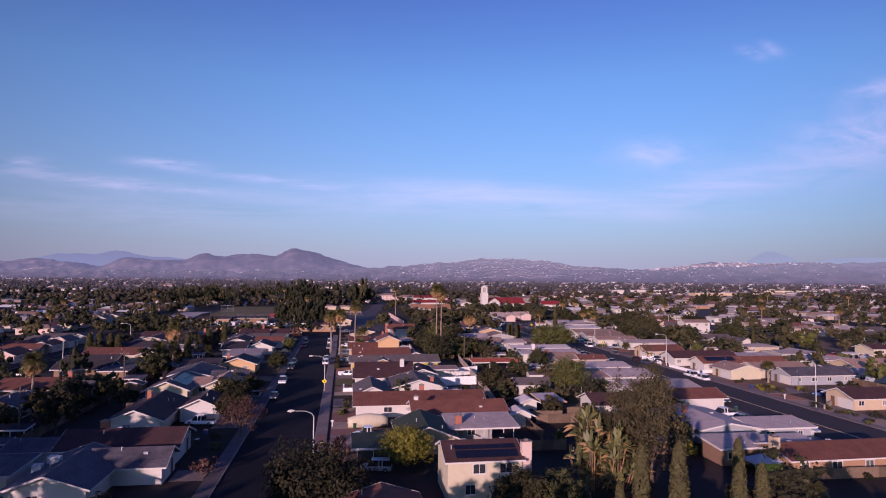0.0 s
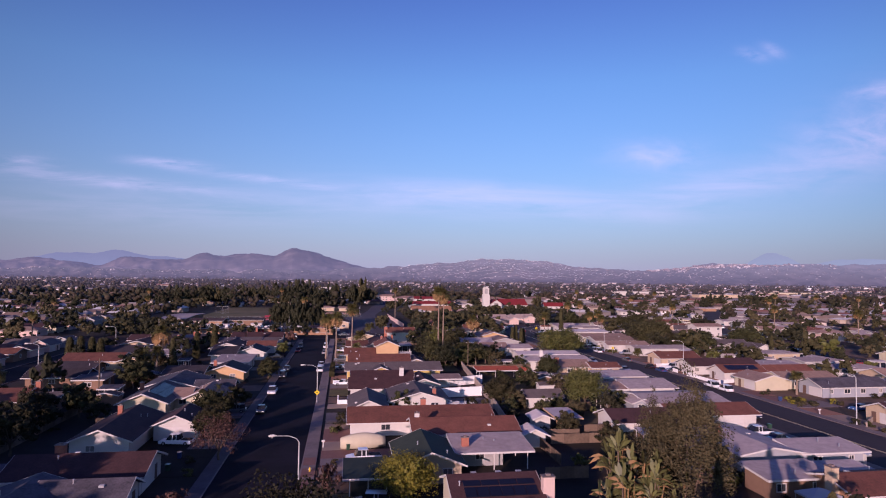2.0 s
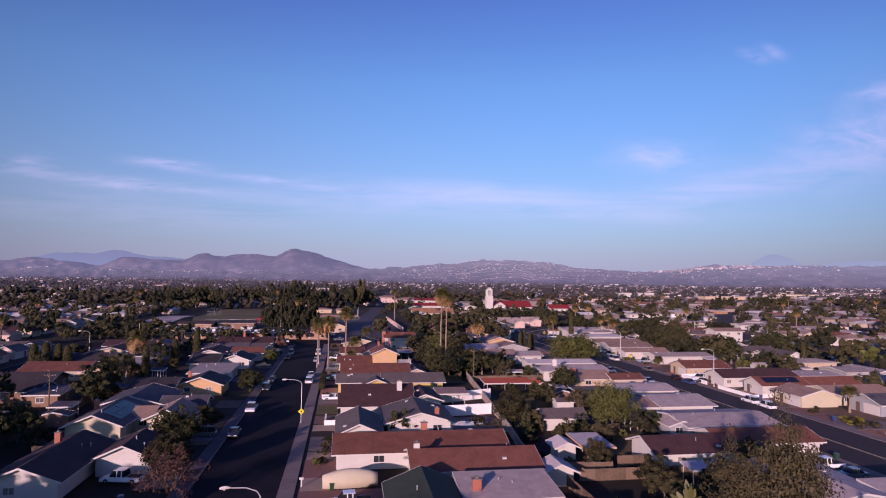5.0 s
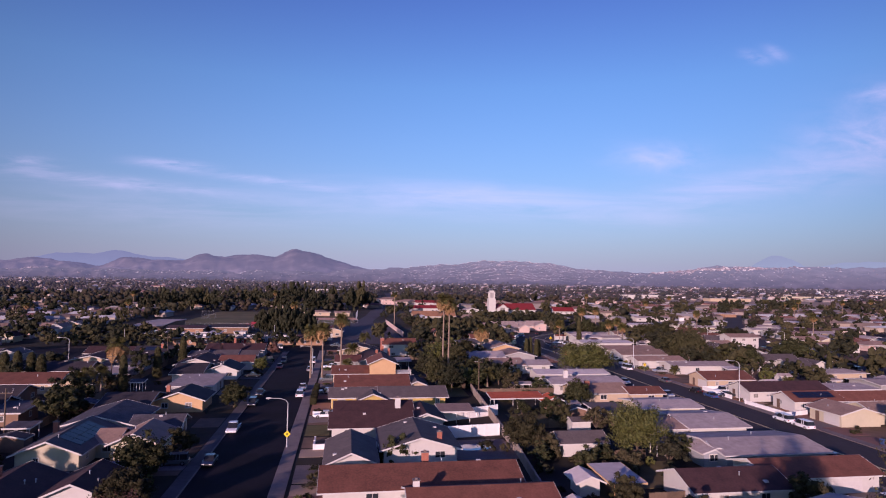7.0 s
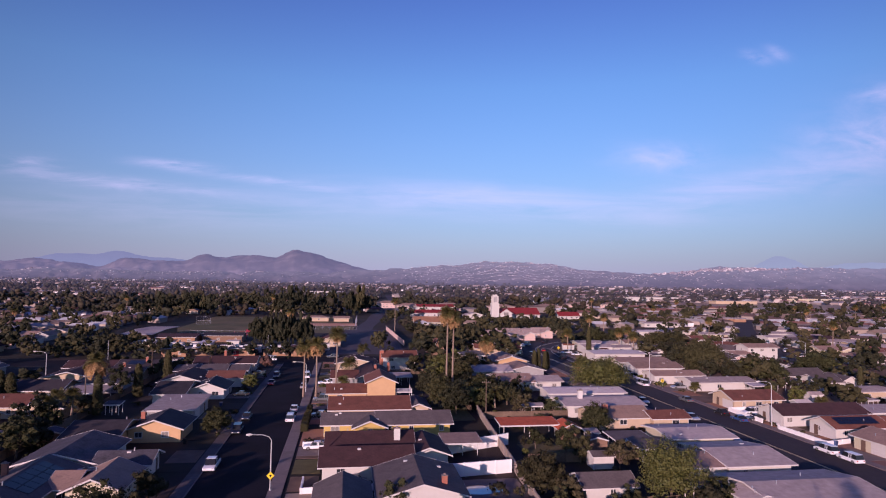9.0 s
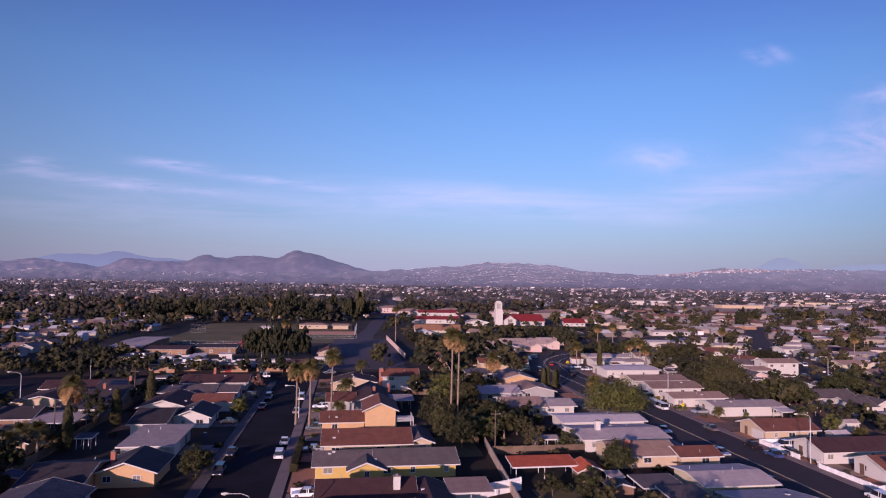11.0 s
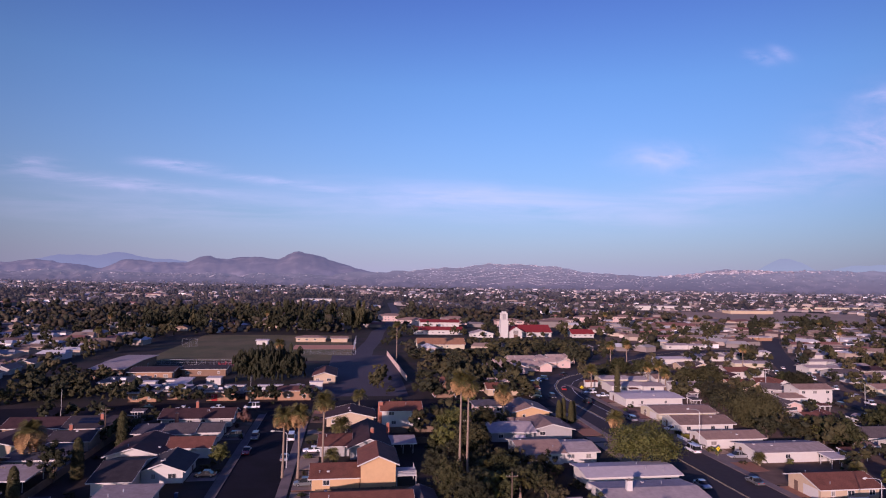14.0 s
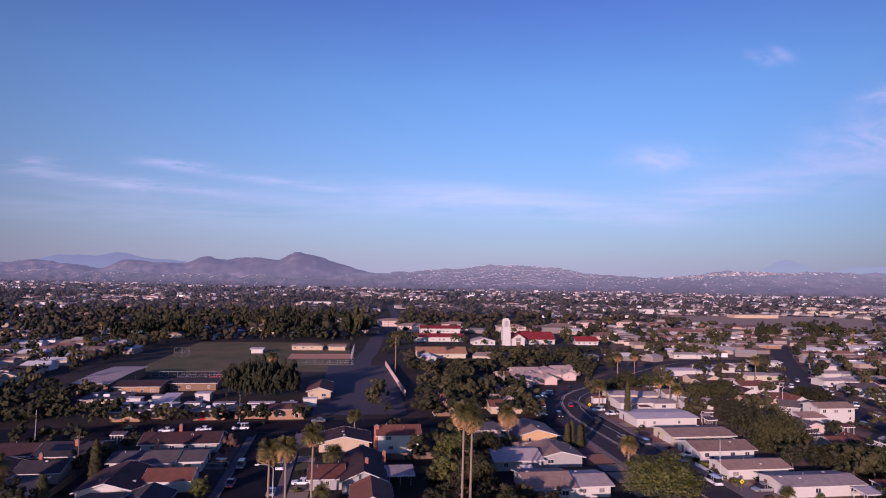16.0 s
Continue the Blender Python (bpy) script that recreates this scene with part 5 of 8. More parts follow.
def limbs(m, seed, trunk, spread, top, thick, lean=0.0):
    r = random.Random(seed)
    tube(m, [(0, 0, -0.1), (lean * 0.4, 0.05, trunk * 0.5), (lean, 0, trunk)], [thick, thick * 0.8, thick * 0.65], 8)
    for k in range(6):
        a = k * 1.05 + r.uniform(-0.3, 0.3)
        q = spread * r.uniform(0.45, 0.8)
        z = trunk + (top - trunk) * r.uniform(0.4, 0.85)
        tube(m, [(lean, 0, trunk * 0.9), (lean + q * 0.5 * math.cos(a), q * 0.5 * math.sin(a), (trunk + z) / 2), (lean + q * math.cos(a), q * math.sin(a), z)], [thick * 0.5, thick * 0.33, thick * 0.1], 5)


protos = {}


def place(key, build, m):
    """The first of a kind is built in place; later ones copy it."""
    if key not in protos:
        protos[key] = build()
        protos[key].matrix_world = m
        return protos[key]
    src = protos[key]
    return copy_thing(src, m @ Matrix.Diagonal((1 / src.scale.x, 1 / src.scale.y, 1 / src.scale.z, 1)))


wood_parts = {}
wood_bases = [crown_arrays(300 + k, 20, 120, 0.09, 0.85, core=0.76) for k in range(7)]


def wood_tree(x, y, radius, top, kind):
    """A tree of the joined far woods."""
    if 27 < x < 42 and 325 < y < 470:
        # The playground and its wall stay clear.
        return
    if 45 < x < 215 and 330 < y < 556:
        # The church stands free above the gardens before it.
        top = min(top, 0.95 * 49 * (556 - y) / 450)
        if x < 92 and y < 484:
            top = min(top, 0.95 * 49 * (484 - y) / 378)
        if top < 2.2:
            return
    r = random.Random(int(x * 13 + y * 7))
    v, f = wood_bases[r.randrange(7)]
    a = r.uniform(0, 6.28)
    turn_ = np.array([[math.cos(a), math.sin(a), 0], [-math.sin(a), math.cos(a), 0], [0, 0, 1]])
    half = top * 0.47
    wood_parts.setdefault(kind, []).append((np.maximum((v @ turn_) * np.array([radius, radius, half / 0.85]) + np.array([x, y, top - half]), [-1e9, -1e9, 0.0]), f))
    taken.append((x - 0.5, x + 0.5, y - 0.5, y + 0.5))


TREE_WORDS = {"dark": "dark green leafy tree", "mid": "green leafy yard tree", "olive": "tall olive-brown bushy tree", "bright": "dense bright green rounded tree", "gold": "yellow-green rounded tree", "rust": "rust-brown small-leaved tree"}


def tree(x, y, radius, top, kind="mid", fine_level=1, z=0.0):
    """A broad-leaved tree of a crown radius and a height."""
    if fine_level == 0 or (fine_level == 1 and (y > 262 or x < -62 or x > 135)):
        wood_tree(x, y, radius, top, kind)
        return None
    r = random.Random(int(x * 13 + y * 7))
    variant = r.randrange(3)
    tall = top / radius

    def build():
        t = empty("tree", 0, 0)
        tagged(t, TREE_WORDS[kind] + (" with many small leaves" if fine_level else " among the yards"), "tree", "trees")
        shape = max(0.6, tall * (0.49 if kind == "olive" else 0.45))
        count, lf, cl = (3000, 0.034, 120) if kind == "rust" and fine_level == 2 else ((15000, 0.032, 240), (6000, 0.046, 140), (1500, 0.06, 44))[3 - fine_level]
        v, f = crown_arrays(variant * 7 + len(kind), cl, count, lf, shape, core=(0, 0.66, 0.5, 0)[fine_level] if kind != "rust" else 0)
        if kind == "olive" and fine_level == 3:
            v[:, :2] *= (1.08 - 0.50 * np.clip(v[:, 2:3] / shape, -0.4, 1.0))
        v[:, 2] += tall - shape * 1.02
        linked("crown", from_arrays("crown", v, f, False), LEAF[kind], t)
        m = bmesh.new()
        limbs(m, variant, max(0.3, tall - shape * 1.7), 0.8, tall - shape * 0.4, 0.065)
        part("trunk", m, BARK, t)
        return t

    key = ("tree", kind, fine_level, variant, round(tall * 2) / 2)
    tall = key[4]
    m = pose(x, y, z, 0, 0, r.uniform(0, 360)) @ Matrix.Diagonal((radius, radius, radius * (top / radius) / max(tall, 0.5), 1))
    taken.append((x - 0.5, x + 0.5, y - 0.5, y + 0.5))
    return place(key, build, m)


def shrub(x, y, radius, tall, kind="mid"):
    r = random.Random(int(x * 17 + y * 5))
    variant = r.randrange(3)

    def build():
        v, f = crown_arrays(30 + variant, 16, 260, 0.105, 0.75, core=0.6 if kind != "rust" else 0)
        v[:, 2] = np.maximum(v[:, 2] + 0.5, -0.05)
        return tagged(linked("shrub", from_arrays("shrub", v, f), LEAF[kind]), {"rust": "rust-red leafy garden shrub", "gold": "yellow-green leafy garden shrub"}.get(kind, "green leafy garden shrub"), "shrub", "shrubs")

    m = pose(x, y, 0, 0, 0, r.uniform(0, 360)) @ Matrix.Diagonal((radius, radius, tall / 1.5, 1))
    return place(("shrub", kind, variant), build, m)


def cypress(x, y, radius, top, label="tall narrow dark green cypress"):
    variant = int(x * 3 + y) % 2

    def build():
        t = empty("cypress", 0, 0)
        tagged(t, label, "cypress", "cypresses")
        rr = np.random.RandomState(50 + variant)
        n = 6500
        zz = rr.uniform(0.02, 1.0, n)
        prof = 0.72 * np.minimum(0.7 + zz * 2, 1) * (1 - zz ** 12) ** 0.55 * (1 - 0.42 * zz)
        an = rr.uniform(0, 2 * np.pi, n)
        lump = 1 + 0.10 * np.sin(an * 5 + zz * 23) + 0.08 * np.sin(an * 3 - zz * 41)
        rad = prof * lump * rr.uniform(0.82, 1.05, n)
        o = np.stack([np.cos(an), np.sin(an), np.full(n, 0.35)], 1)
        p = np.stack([rad * np.cos(an), rad * np.sin(an), zz * 9.0], 1)
        nrm = o + rr.normal(size=(n, 3)) * 0.4
        nrm /= np.linalg.norm(nrm, axis=1, keepdims=True)
        v, f = quads(p, nrm, 0.105, 0.5, rr)
        v[:, 2] = np.maximum(v[:, 2], 0)
        linked("crown", from_arrays("crown", v, f), LEAF["cypress"], t)
        m = bmesh.new()
        tube(m, [(0, 0, -0.1), (0, 0, 8.0)], [0.16, 0.03], 6)
        part("trunk", m, BARK, t)
        return t

    taken.append((x - 1, x + 1, y - 1, y + 1))
    return place(("cypress", variant), build, pose(x, y, 0, 0, 0, (x * 57) % 360) @ Matrix.Diagonal((radius, radius, top / 9.0, 1)))


def palm(x, y, top, crown=2.2, skirt=1.6, kind="fan"):
    """A palm: slim trunk, a head of fronds and a skirt of dead ones."""
    r = random.Random(int(x * 5 + y * 3))
    variant = r.randrange(2)
    if kind == "fan":
        crown, skirt = crown * 1.3, skirt * 1.3

    def build():
        t = empty("palm_tree", 0, 0)
        tagged(t, "tall slim palm with a shaggy brown-green head" if kind == "fan" else "stout palm with arching green fronds", "palm", "palms")
        m = bmesh.new()
        tube(m, [(0, 0, -0.2), (0.12, 0.02, top * 0.35), (0.05, 0.1, top * 0.7), (0, 0, top)], [0.34, 0.24, 0.2, 0.2], 9)
        part("trunk", m, PALMBARK, t)
        rr = np.random.RandomState(70 + variant)

        def fronds(n, up0, up1, length, width, droop, name, mat, seed_leaf):
            vs, fs = [], []
            for k in range(n):
                a = k * 2.399 + rr.uniform(-0.2, 0.2)
                e = rr.uniform(up0, up1)
                ln = length * rr.uniform(0.8, 1.15)
                d = np.array([np.cos(a), np.sin(a), 0])
                side = np.array([-np.sin(a), np.cos(a), 0])
                pts = []
                for s in np.linspace(0, 1, 6):
                    out = ln * s * math.cos(e) * (1 - 0.25 * s)
                    pts.append(d * out + np.array([0, 0, ln * s * math.sin(e) - droop * ln * s * s + top]))
                for i in range(5):
                    for side_sign in (-1, 1):
                        for leaflet in range(3):
                            q = (i + leaflet / 3.0) / 5
                            p0 = pts[i] + (pts[i + 1] - pts[i]) * leaflet / 3.0
                            w = width * math.sin(math.pi * min(0.95, q * 0.8 + 0.15))
                            tip = p0 + side * side_sign * w * 1.1 + d * w * 0.75 + np.array([0, 0, -w * 0.35])
                            along = (pts[i + 1] - pts[i]) * 0.24
                            base = len(vs)
                            vs += [p0, p0 + along, tip + along * 0.25, tip]
                            fs.append((base, base + 1, base + 2, base + 3))
            linked(name, from_arrays(name, np.array(vs), np.array(fs)), mat, t)

        fronds(46, -0.45, 1.3, crown, crown * 0.34, 0.45, "crown", LEAF["palm"], 1)
        if skirt:
            fronds(36, -1.3, -0.35, skirt, skirt * 0.35, 0.25, "skirt", THATCH, 2)
        return t

    taken.append((x - 0.5, x + 0.5, y - 0.5, y + 0.5))
    return place(("palm", kind, variant, round(top), crown, skirt), build, pose(x, y, 0, 0, 0, r.uniform(0, 360)))


def big_leaf_plant(x, y, tall, spread):
    """A clump of tall paddle leaves on stems."""

    def build():
        t = empty("banana_plant", 0, 0)
        tagged(t, "clump of tall paddle-leaved plants with torn leaves", "plant", "paddle-leaved plants")
        rr = np.random.RandomState(91)
        for k in range(24):
            x0, y0, z0 = rr.normal() * 0.44, rr.normal() * 0.44, rr.uniform(0.12, 0.80) ** 1.1
            m = bmesh.new()
            tube(m, [(x0 * 0.6, y0 * 0.6, 0), (x0 * 0.9, y0 * 0.9, z0 * 0.6), (x0, y0, z0)], [0.02, 0.024, 0.02], 6)
            part("stem", m, THATCH if k % 3 else BARK, t)
            side = rr.uniform(0, 3.14)
            n_leaf = 9
            for i in range(n_leaf):
                lean = (-1.0 + 2.0 * i / (n_leaf - 1)) + rr.normal() * 0.15
                a = side + rr.normal() * 0.25
                d, s2 = np.array([math.cos(a), math.sin(a), 0]), np.array([-math.sin(a), math.cos(a), 0])
                ln = rr.uniform(2.2, 3.2)
                vs, fs = [], []
                n = 7
                for q in [b / n for b in range(n + 1)]:
                    along, up = ln * q * math.sin(lean) / 4.0, ln * (q * math.cos(lean) - 0.65 * q * q * abs(math.sin(lean))) / 11.0
                    p = np.array([x0, y0, z0 - 0.02]) + d * along + np.array([0, 0, up])
                    w = 0.062 * max(0.12, math.sin(math.pi * max(0.0, q - 0.28) / 0.74)) * rr.uniform(0.85, 1.1)
                    tip = d * w * math.cos(lean) * 0.8 + np.array([0, 0, -w * math.sin(lean) * 0.3]) + s2 * w * 0.6
                    vs += [p - tip, p, p + tip]
                for b in range(n):
                    fs += [(3 * b, 3 * b + 1, 3 * b + 4, 3 * b + 3), (3 * b + 1, 3 * b + 2, 3 * b + 5, 3 * b + 4)]
                old = abs(lean) > 0.85 and rr.uniform() < 0.6
                linked("leaf", from_arrays("leaf", np.array(vs), np.array(fs)), THATCH if old else LEAF["paddle"], t)
        return t

    return place(("paddle",), build, pose(x, y, 0, 0, 0, (x * 41) % 360) @ Matrix.Diagonal((spread, spread, tall, 1)))


house("brown", "brown", [(43.4, 50.0, 325.5, 334.0, 1.4, 5.6, "y")], "steep A-frame house with dark brown roof boards", vents=0, windows=False)


def hedge_row(x0, x1, y0, y1, tall, kind="mid"):
    """A clipped hedge: a dense uneven body with leaves standing out all over it."""
    rr_ = np.random.RandomState(int(y0))
    n = int(90 * (2 * tall + x1 - x0) * (y1 - y0) ** 0.8)
    p = rr_.uniform(0, 1, (n, 3)) * np.array([x1 - x0, y1 - y0, tall])
    face = rr_.randint(0, 4, n)
    nrm = np.zeros((n, 3))
    for k, (axis, val, sign) in enumerate(((2, tall, 1), (0, 0, -1), (0, x1 - x0, 1), (1, 0, -1))):
        p[face == k, axis] = val
        nrm[face == k, axis] = sign
    p += rr_.normal(size=(n, 3)) * 0.07
    nrm += rr_.normal(size=(n, 3)) * 0.5
    nrm /= np.linalg.norm(nrm, axis=1, keepdims=True)
    p[:, 2] = np.maximum(p[:, 2], 0.1)
    v, f = quads(p, nrm, 0.13, 0.6, rr_)
    ob = tagged(linked("hedge", from_arrays("hedge", v, f, False), LEAF[kind]), "clipped green hedge along the pavement", "hedge")
    ob.location = (x0, y0, 0.0)
    m = bmesh.new()
    box(m, 0.08, x1 - x0 - 0.08, 0.08, y1 - y0 - 0.08, 0, tall - 0.08)
    part("core", m, LEAF[kind], ob)


hedge_row(-1.8, -0.5, 198.0, 212.0, 1.5)
hedge_row(-1.7, -0.6, 214.0, 220.0, 1.3)


# The plants that stand out, near to far.
for x, y, r, top in ((24.75, 51.8, 1.35, 15.4), (27.8, 51.4, 1.45, 15.6), (36.9, 56.9, 1.2, 14.2), (37.6, 54.6, 1.3, 12.6), (22.6, 51.2, 1.0, 12.8), (32.5, 50.5, 1.3, 14.0)):
    cypress(x, y, r, top)
tree(44.4, 87.0, 4.6, 18.4, "olive", 3)
tree(41.0, 88.8, 3.6, 15.4, "olive", 3)
tree(-2.6, 84.0, 6.4, 7.0, "dark", 3)
tree(10.6, 98.6, 4.1, 5.8, "gold", 3)
tree(22.0, 76.5, 3.4, 5.6, "mid", 2)
tree(26.5, 76.0, 3.2, 5.2, "mid", 2)
tree(55.6, 148.5, 4.5, 9.8, "bright", 3)
tree(51.0, 142.0, 2.0, 3.4, "olive", 2)
tree(82.3, 236.5, 8.2, 10.6, "bright", 3)
tree(141.0, 276.0, 9.0, 10.8, "mid", 3)
tree(146.0, 247.0, 5.5, 7.5, "mid", 2)
tree(176.0, 262.0, 6.5, 8.5, "mid", 2)
taken.append((130, 152, 262, 290))
for x, y, r, top, kind in ((165.8, 341.8, 6.5, 9.5, "mid"), (157.6, 346.9, 5.0, 8.0, "mid"), (147.6, 305.7, 5.0, 7.5, "dark"), (150.1, 316.0, 4.5, 7.0, "dark"), (203.4, 335.1, 5.5, 7.5, "dark"), (202.6, 342.1, 4.0, 6.5, "mid"), (139.8, 253.5, 5.0, 7.0, "mid"), (144.5, 252.1, 5.5, 8.0, "bright"), (148.4, 251.8, 5.0, 8.0, "dark"), (149.6, 373.3, 4.5, 8.0, "mid"), (138.8, 373.8, 4.5, 9.0, "mid")):
    tree(x, y, r, top, kind, 2)
for x, y, top in ((139.0, 345.5, 9), (142.1, 341.9, 10), (140.5, 333.0, 8)):
    palm(x, y, top, 2.6, 2.0)
tree(38.0, 156.0, 3.8, 6.2, "mid", 2)
tree(40.8, 151.0, 2.6, 4.2, "olive", 1)
tree(44.0, 128.0, 2.4, 4.0, "mid", 1)
tree(61.0, 189.5, 3.2, 6.6, "mid", 2)
tree(63.0, 147.8, 2.6, 4.6, "mid", 1)
tree(-17.0, 119.0, 3.8, 7.2, "rust", 2)
tree(-20.6, 131.0, 3.2, 6.4, "mid", 2)
tree(-23.5, 147.0, 3.8, 6.0, "mid", 2)
tree(-20.5, 157.5, 2.8, 5.0, "mid", 1)
tree(-18.8, 196.5, 3.0, 5.6, "mid", 2)
tree(-19.8, 248.5, 2.3, 4.8, "bright", 2)
tree(-19.8, 283.0, 3.6, 6.2, "rust", 1)
tree(14.6, 150.5, 2.6, 4.4, "mid", 1)
tree(31.0, 217.0, 3.3, 9.0, "mid", 2)
tree(34.5, 212.0, 3.2, 8.0, "dark", 2)
tree(29.4, 223.5, 3.4, 10.0, "dark", 2)
tree(44.5, 227.5, 4.0, 7.0, "mid", 2)
tree(50.0, 222.0, 3.6, 6.0, "mid", 1)
tree(41.0, 246.0, 4.5, 9.0, "mid", 2)
tree(36.0, 252.0, 4.2, 8.0, "bright", 1)
tree(41.0, 272.0, 5.0, 7.5, "bright", 2)
tree(49.5, 271.0, 4.2, 8.0, "mid", 2)
tree(44.0, 236.0, 3.5, 6.0, "olive", 1)
tree(68.0, 124.0, 3.0, 5.0, "mid", 1)
tree(58.5, 104.5, 2.6, 5.2, "mid", 1)
shrub(57.0, 99.0, 1.8, 3.4, "gold")
for x, y, r, h_ in ((-18.4, 98.5, 2.2, 3.6), (0.4, 104.5, 2.0, 4.4)):
    shrub(x, y, r, h_, "rust")
for x, y, s, t_ in ((36.2, 87.5, 4.2, 11.5), (38.8, 86.0, 3.8, 10.0), (34.8, 85.0, 3.4, 8.5)):
    big_leaf_plant(x, y, t_, s)
for x, y, top, crown, skirt in ((-4.0, 236.5, 14.4, 2.6, 2.4), (-0.6, 236.0, 15.0, 2.6, 2.4), (5.0, 233.5, 18.0, 2.6, 1.8), (33.6, 221.5, 24.6, 2.5, 2.4), (35.3, 222.0, 23.6, 2.4, 2.2), (-62.5, 250.0, 9.0, 3.0, 3.6), (58.0, 281.5, 11.4, 2.4, 3.2), (88.5, 267.0, 5.6, 2.6, 2.4), (155.0, 400.0, 13.0, 2.6, 2.2), (148.0, 404.0, 12.0, 2.6, 2.2), (36.0, 430.0, 20.0, 2.5, 1.5), (215.0, 390.0, 12.0, 2.4, 2.2), (110.0, 338.0, 9.0, 3.0, 1.6), (8.5, 262.0, 6.0, 2.8, 0), (14.0, 303.0, 6.0, 2.6, 0), (243.0, 330.0, 14.0, 2.4, 2.0), (-20.0, 372.0, 16.0, 2.4, 2.0), (-55.0, 600.0, 16.0, 2.4, 2.0)):
    palm(x, y, top, crown, skirt)
for x, y, top, crown in ((57.8, 73.0, 3.0, 2.8), (118.0, 160.0, 5.0, 2.4), (-55.0, 206.0, 6.0, 2.6), (-52.5, 211.0, 6.6, 2.6), (-56.5, 213.0, 6.2, 2.6), (127.5, 222.0, 3.0, 2.6), (130.0, 206.0, 3.0, 2.6), (46.0, 219.0, 4.0, 2.6), (6.8, 240.5, 4.0, 2.6), (40.0, 228.5, 4.5, 2.6), (112.0, 235.0, 2.2, 2.2)):
    palm(x, y, top, crown, 0, "feather")
for x, y, r, top in ((111.0, 315.0, 1.8, 13.5), (76.0, 281.0, 1.5, 7.5), (78.2, 283.0, 1.5, 7.8), (80.2, 281.5, 1.5, 7.0), (82.0, 284.0, 1.4, 6.6), (-48.0, 240.0, 2.0, 9.0), (-50.0, 218.0, 1.8, 9.5), (-46.5, 262.0, 2.0, 10.0), (166.0, 232.0, 1.4, 8.0), (-80.0, 236.0, 2.2, 8.0), (-83.5, 236.0, 2.2, 8.4), (-87.0, 236.5, 2.2, 8.0), (-77.0, 235.0, 2.2, 7.6), (204.0, 200.0, 1.4, 8.0)):
    cypress(x, y, r, top)

# Unseen trees added round the flight's start; their long shadows cover the first yards.
for x, y, r, top in ((-66, 62, 6, 15), (-68, 72, 6, 16), (-73, 66, 6, 16), (-62, 75, 5.5, 14), (-62, 94, 5, 14), (-69, 84, 6, 15), (-56, 76, 5, 13), (-74, 50, 7, 17), (-58, 48, 6, 14), (-88, 66, 7, 17), (-80, 76, 6, 14), (-96, 84, 6, 15), (-64, 34, 6, 13), (-48, 40, 6, 12), (-104, 62, 7, 17), (-110, 95, 6, 14), (-58, 80, 5, 13), (-64, 88, 5.5, 14), (-71, 99, 6, 14), (-54, 69, 5, 12), (-78, 110, 6, 14), (8, 38, 4, 10), (16, 30, 5, 11), (26, 36, 5, 11), (34, 42, 4, 10), (44, 46, 4, 10), (-14, 30, 5, 11), (-24, 40, 5, 10), (52, 52, 4, 9), (-3, 47, 4, 12), (2, 50, 4, 11.5), (-7, 46, 4, 11.5), (12, 47, 4.5, 11), (20, 45, 4.5, 12), (30, 54, 4, 10), (15, 55, 3.5, 8), (42, 60, 4, 9), (48, 64, 4, 10), (-8, 55, 4.5, 10), (-20, 62, 4.5, 10)):
    tree(x, y, r, top, "dark", 1)

# Trees of the school, the church and the road between.
rng = random.Random(11)
for k in range(46):
    x = -37 + (k * 0.618 % 1.0) * 28
    wood_tree(x, 366 + rng.uniform(-5, 8), rng.uniform(2.0, 3.1), rng.uniform(10, 15.5) * (0.85 if x < -33 or x > -12 else 1.0), "dark")
for k in range(5):
    tree(22.5 + rng.uniform(-2, 3), 338 + k * 7, rng.uniform(2.6, 3.8), rng.uniform(6, 9), "mid", 1)
for k in range(34):
    tree(rng.uniform(38, 80), rng.uniform(322, 380), rng.uniform(3.0, 5.5), rng.uniform(5, 11), rng.choice(("dark", "mid", "mid")), 1)
for k in range(24):
    tree(rng.uniform(38, 150), rng.uniform(425, 480), rng.uniform(3.5, 6), rng.uniform(6, 10), rng.choice(("mid", "mid", "dark")), 1)
for k in range(120):
    y = rng.uniform(578, 700)
    x = rng.uniform(-170, 28)
    grove = noise.noise(Vector((x * 0.022, y * 0.012, 1.0)))
    if grove > (-0.3 if x > -70 else 0.12):
        tree(x, y, rng.uniform(3.2, 7), rng.uniform(7, 12) + max(0.0, grove + 0.25) * (22 if x > -70 else 10), rng.choice(("dark", "mid", "dark")), 0)
for k in range(16):
    tree(-112 + k * 3.4 + rng.uniform(-1, 1), 322 + k * 0.4 + rng.uniform(-1, 3), rng.uniform(2.2, 3.6), rng.uniform(4.5, 7.5), rng.choice(("dark", "mid")), 1)
for k in range(8):
    tree(-66 + k * 8.6 + rng.uniform(-2, 2), 318.5 + rng.uniform(-0.5, 3.5) * 0.3, rng.uniform(3.0, 4.6), rng.uniform(5, 7.5), rng.choice(("mid", "dark", "dark")), 1)
for k in range(22):
    tree(rng.uniform(-122, -88), rng.uniform(330, 372), rng.uniform(3, 5.0), rng.uniform(5, 8), rng.choice(("dark", "mid")), 1)

for x, y, r_, top in ((176, 558, 4.5, 12), (180, 563, 4, 10), (150, 557, 2.8, 4.6), (160, 557.5, 3, 5.2), (112, 557, 2.8, 4.4), (124, 557.5, 2.4, 3.8), (208, 560, 4, 9), (98, 565, 3.4, 6), (220, 570, 4, 9), (60, 570, 4, 8), (52, 575, 4, 9)):
    wood_tree(x, y, r_, top, "mid")

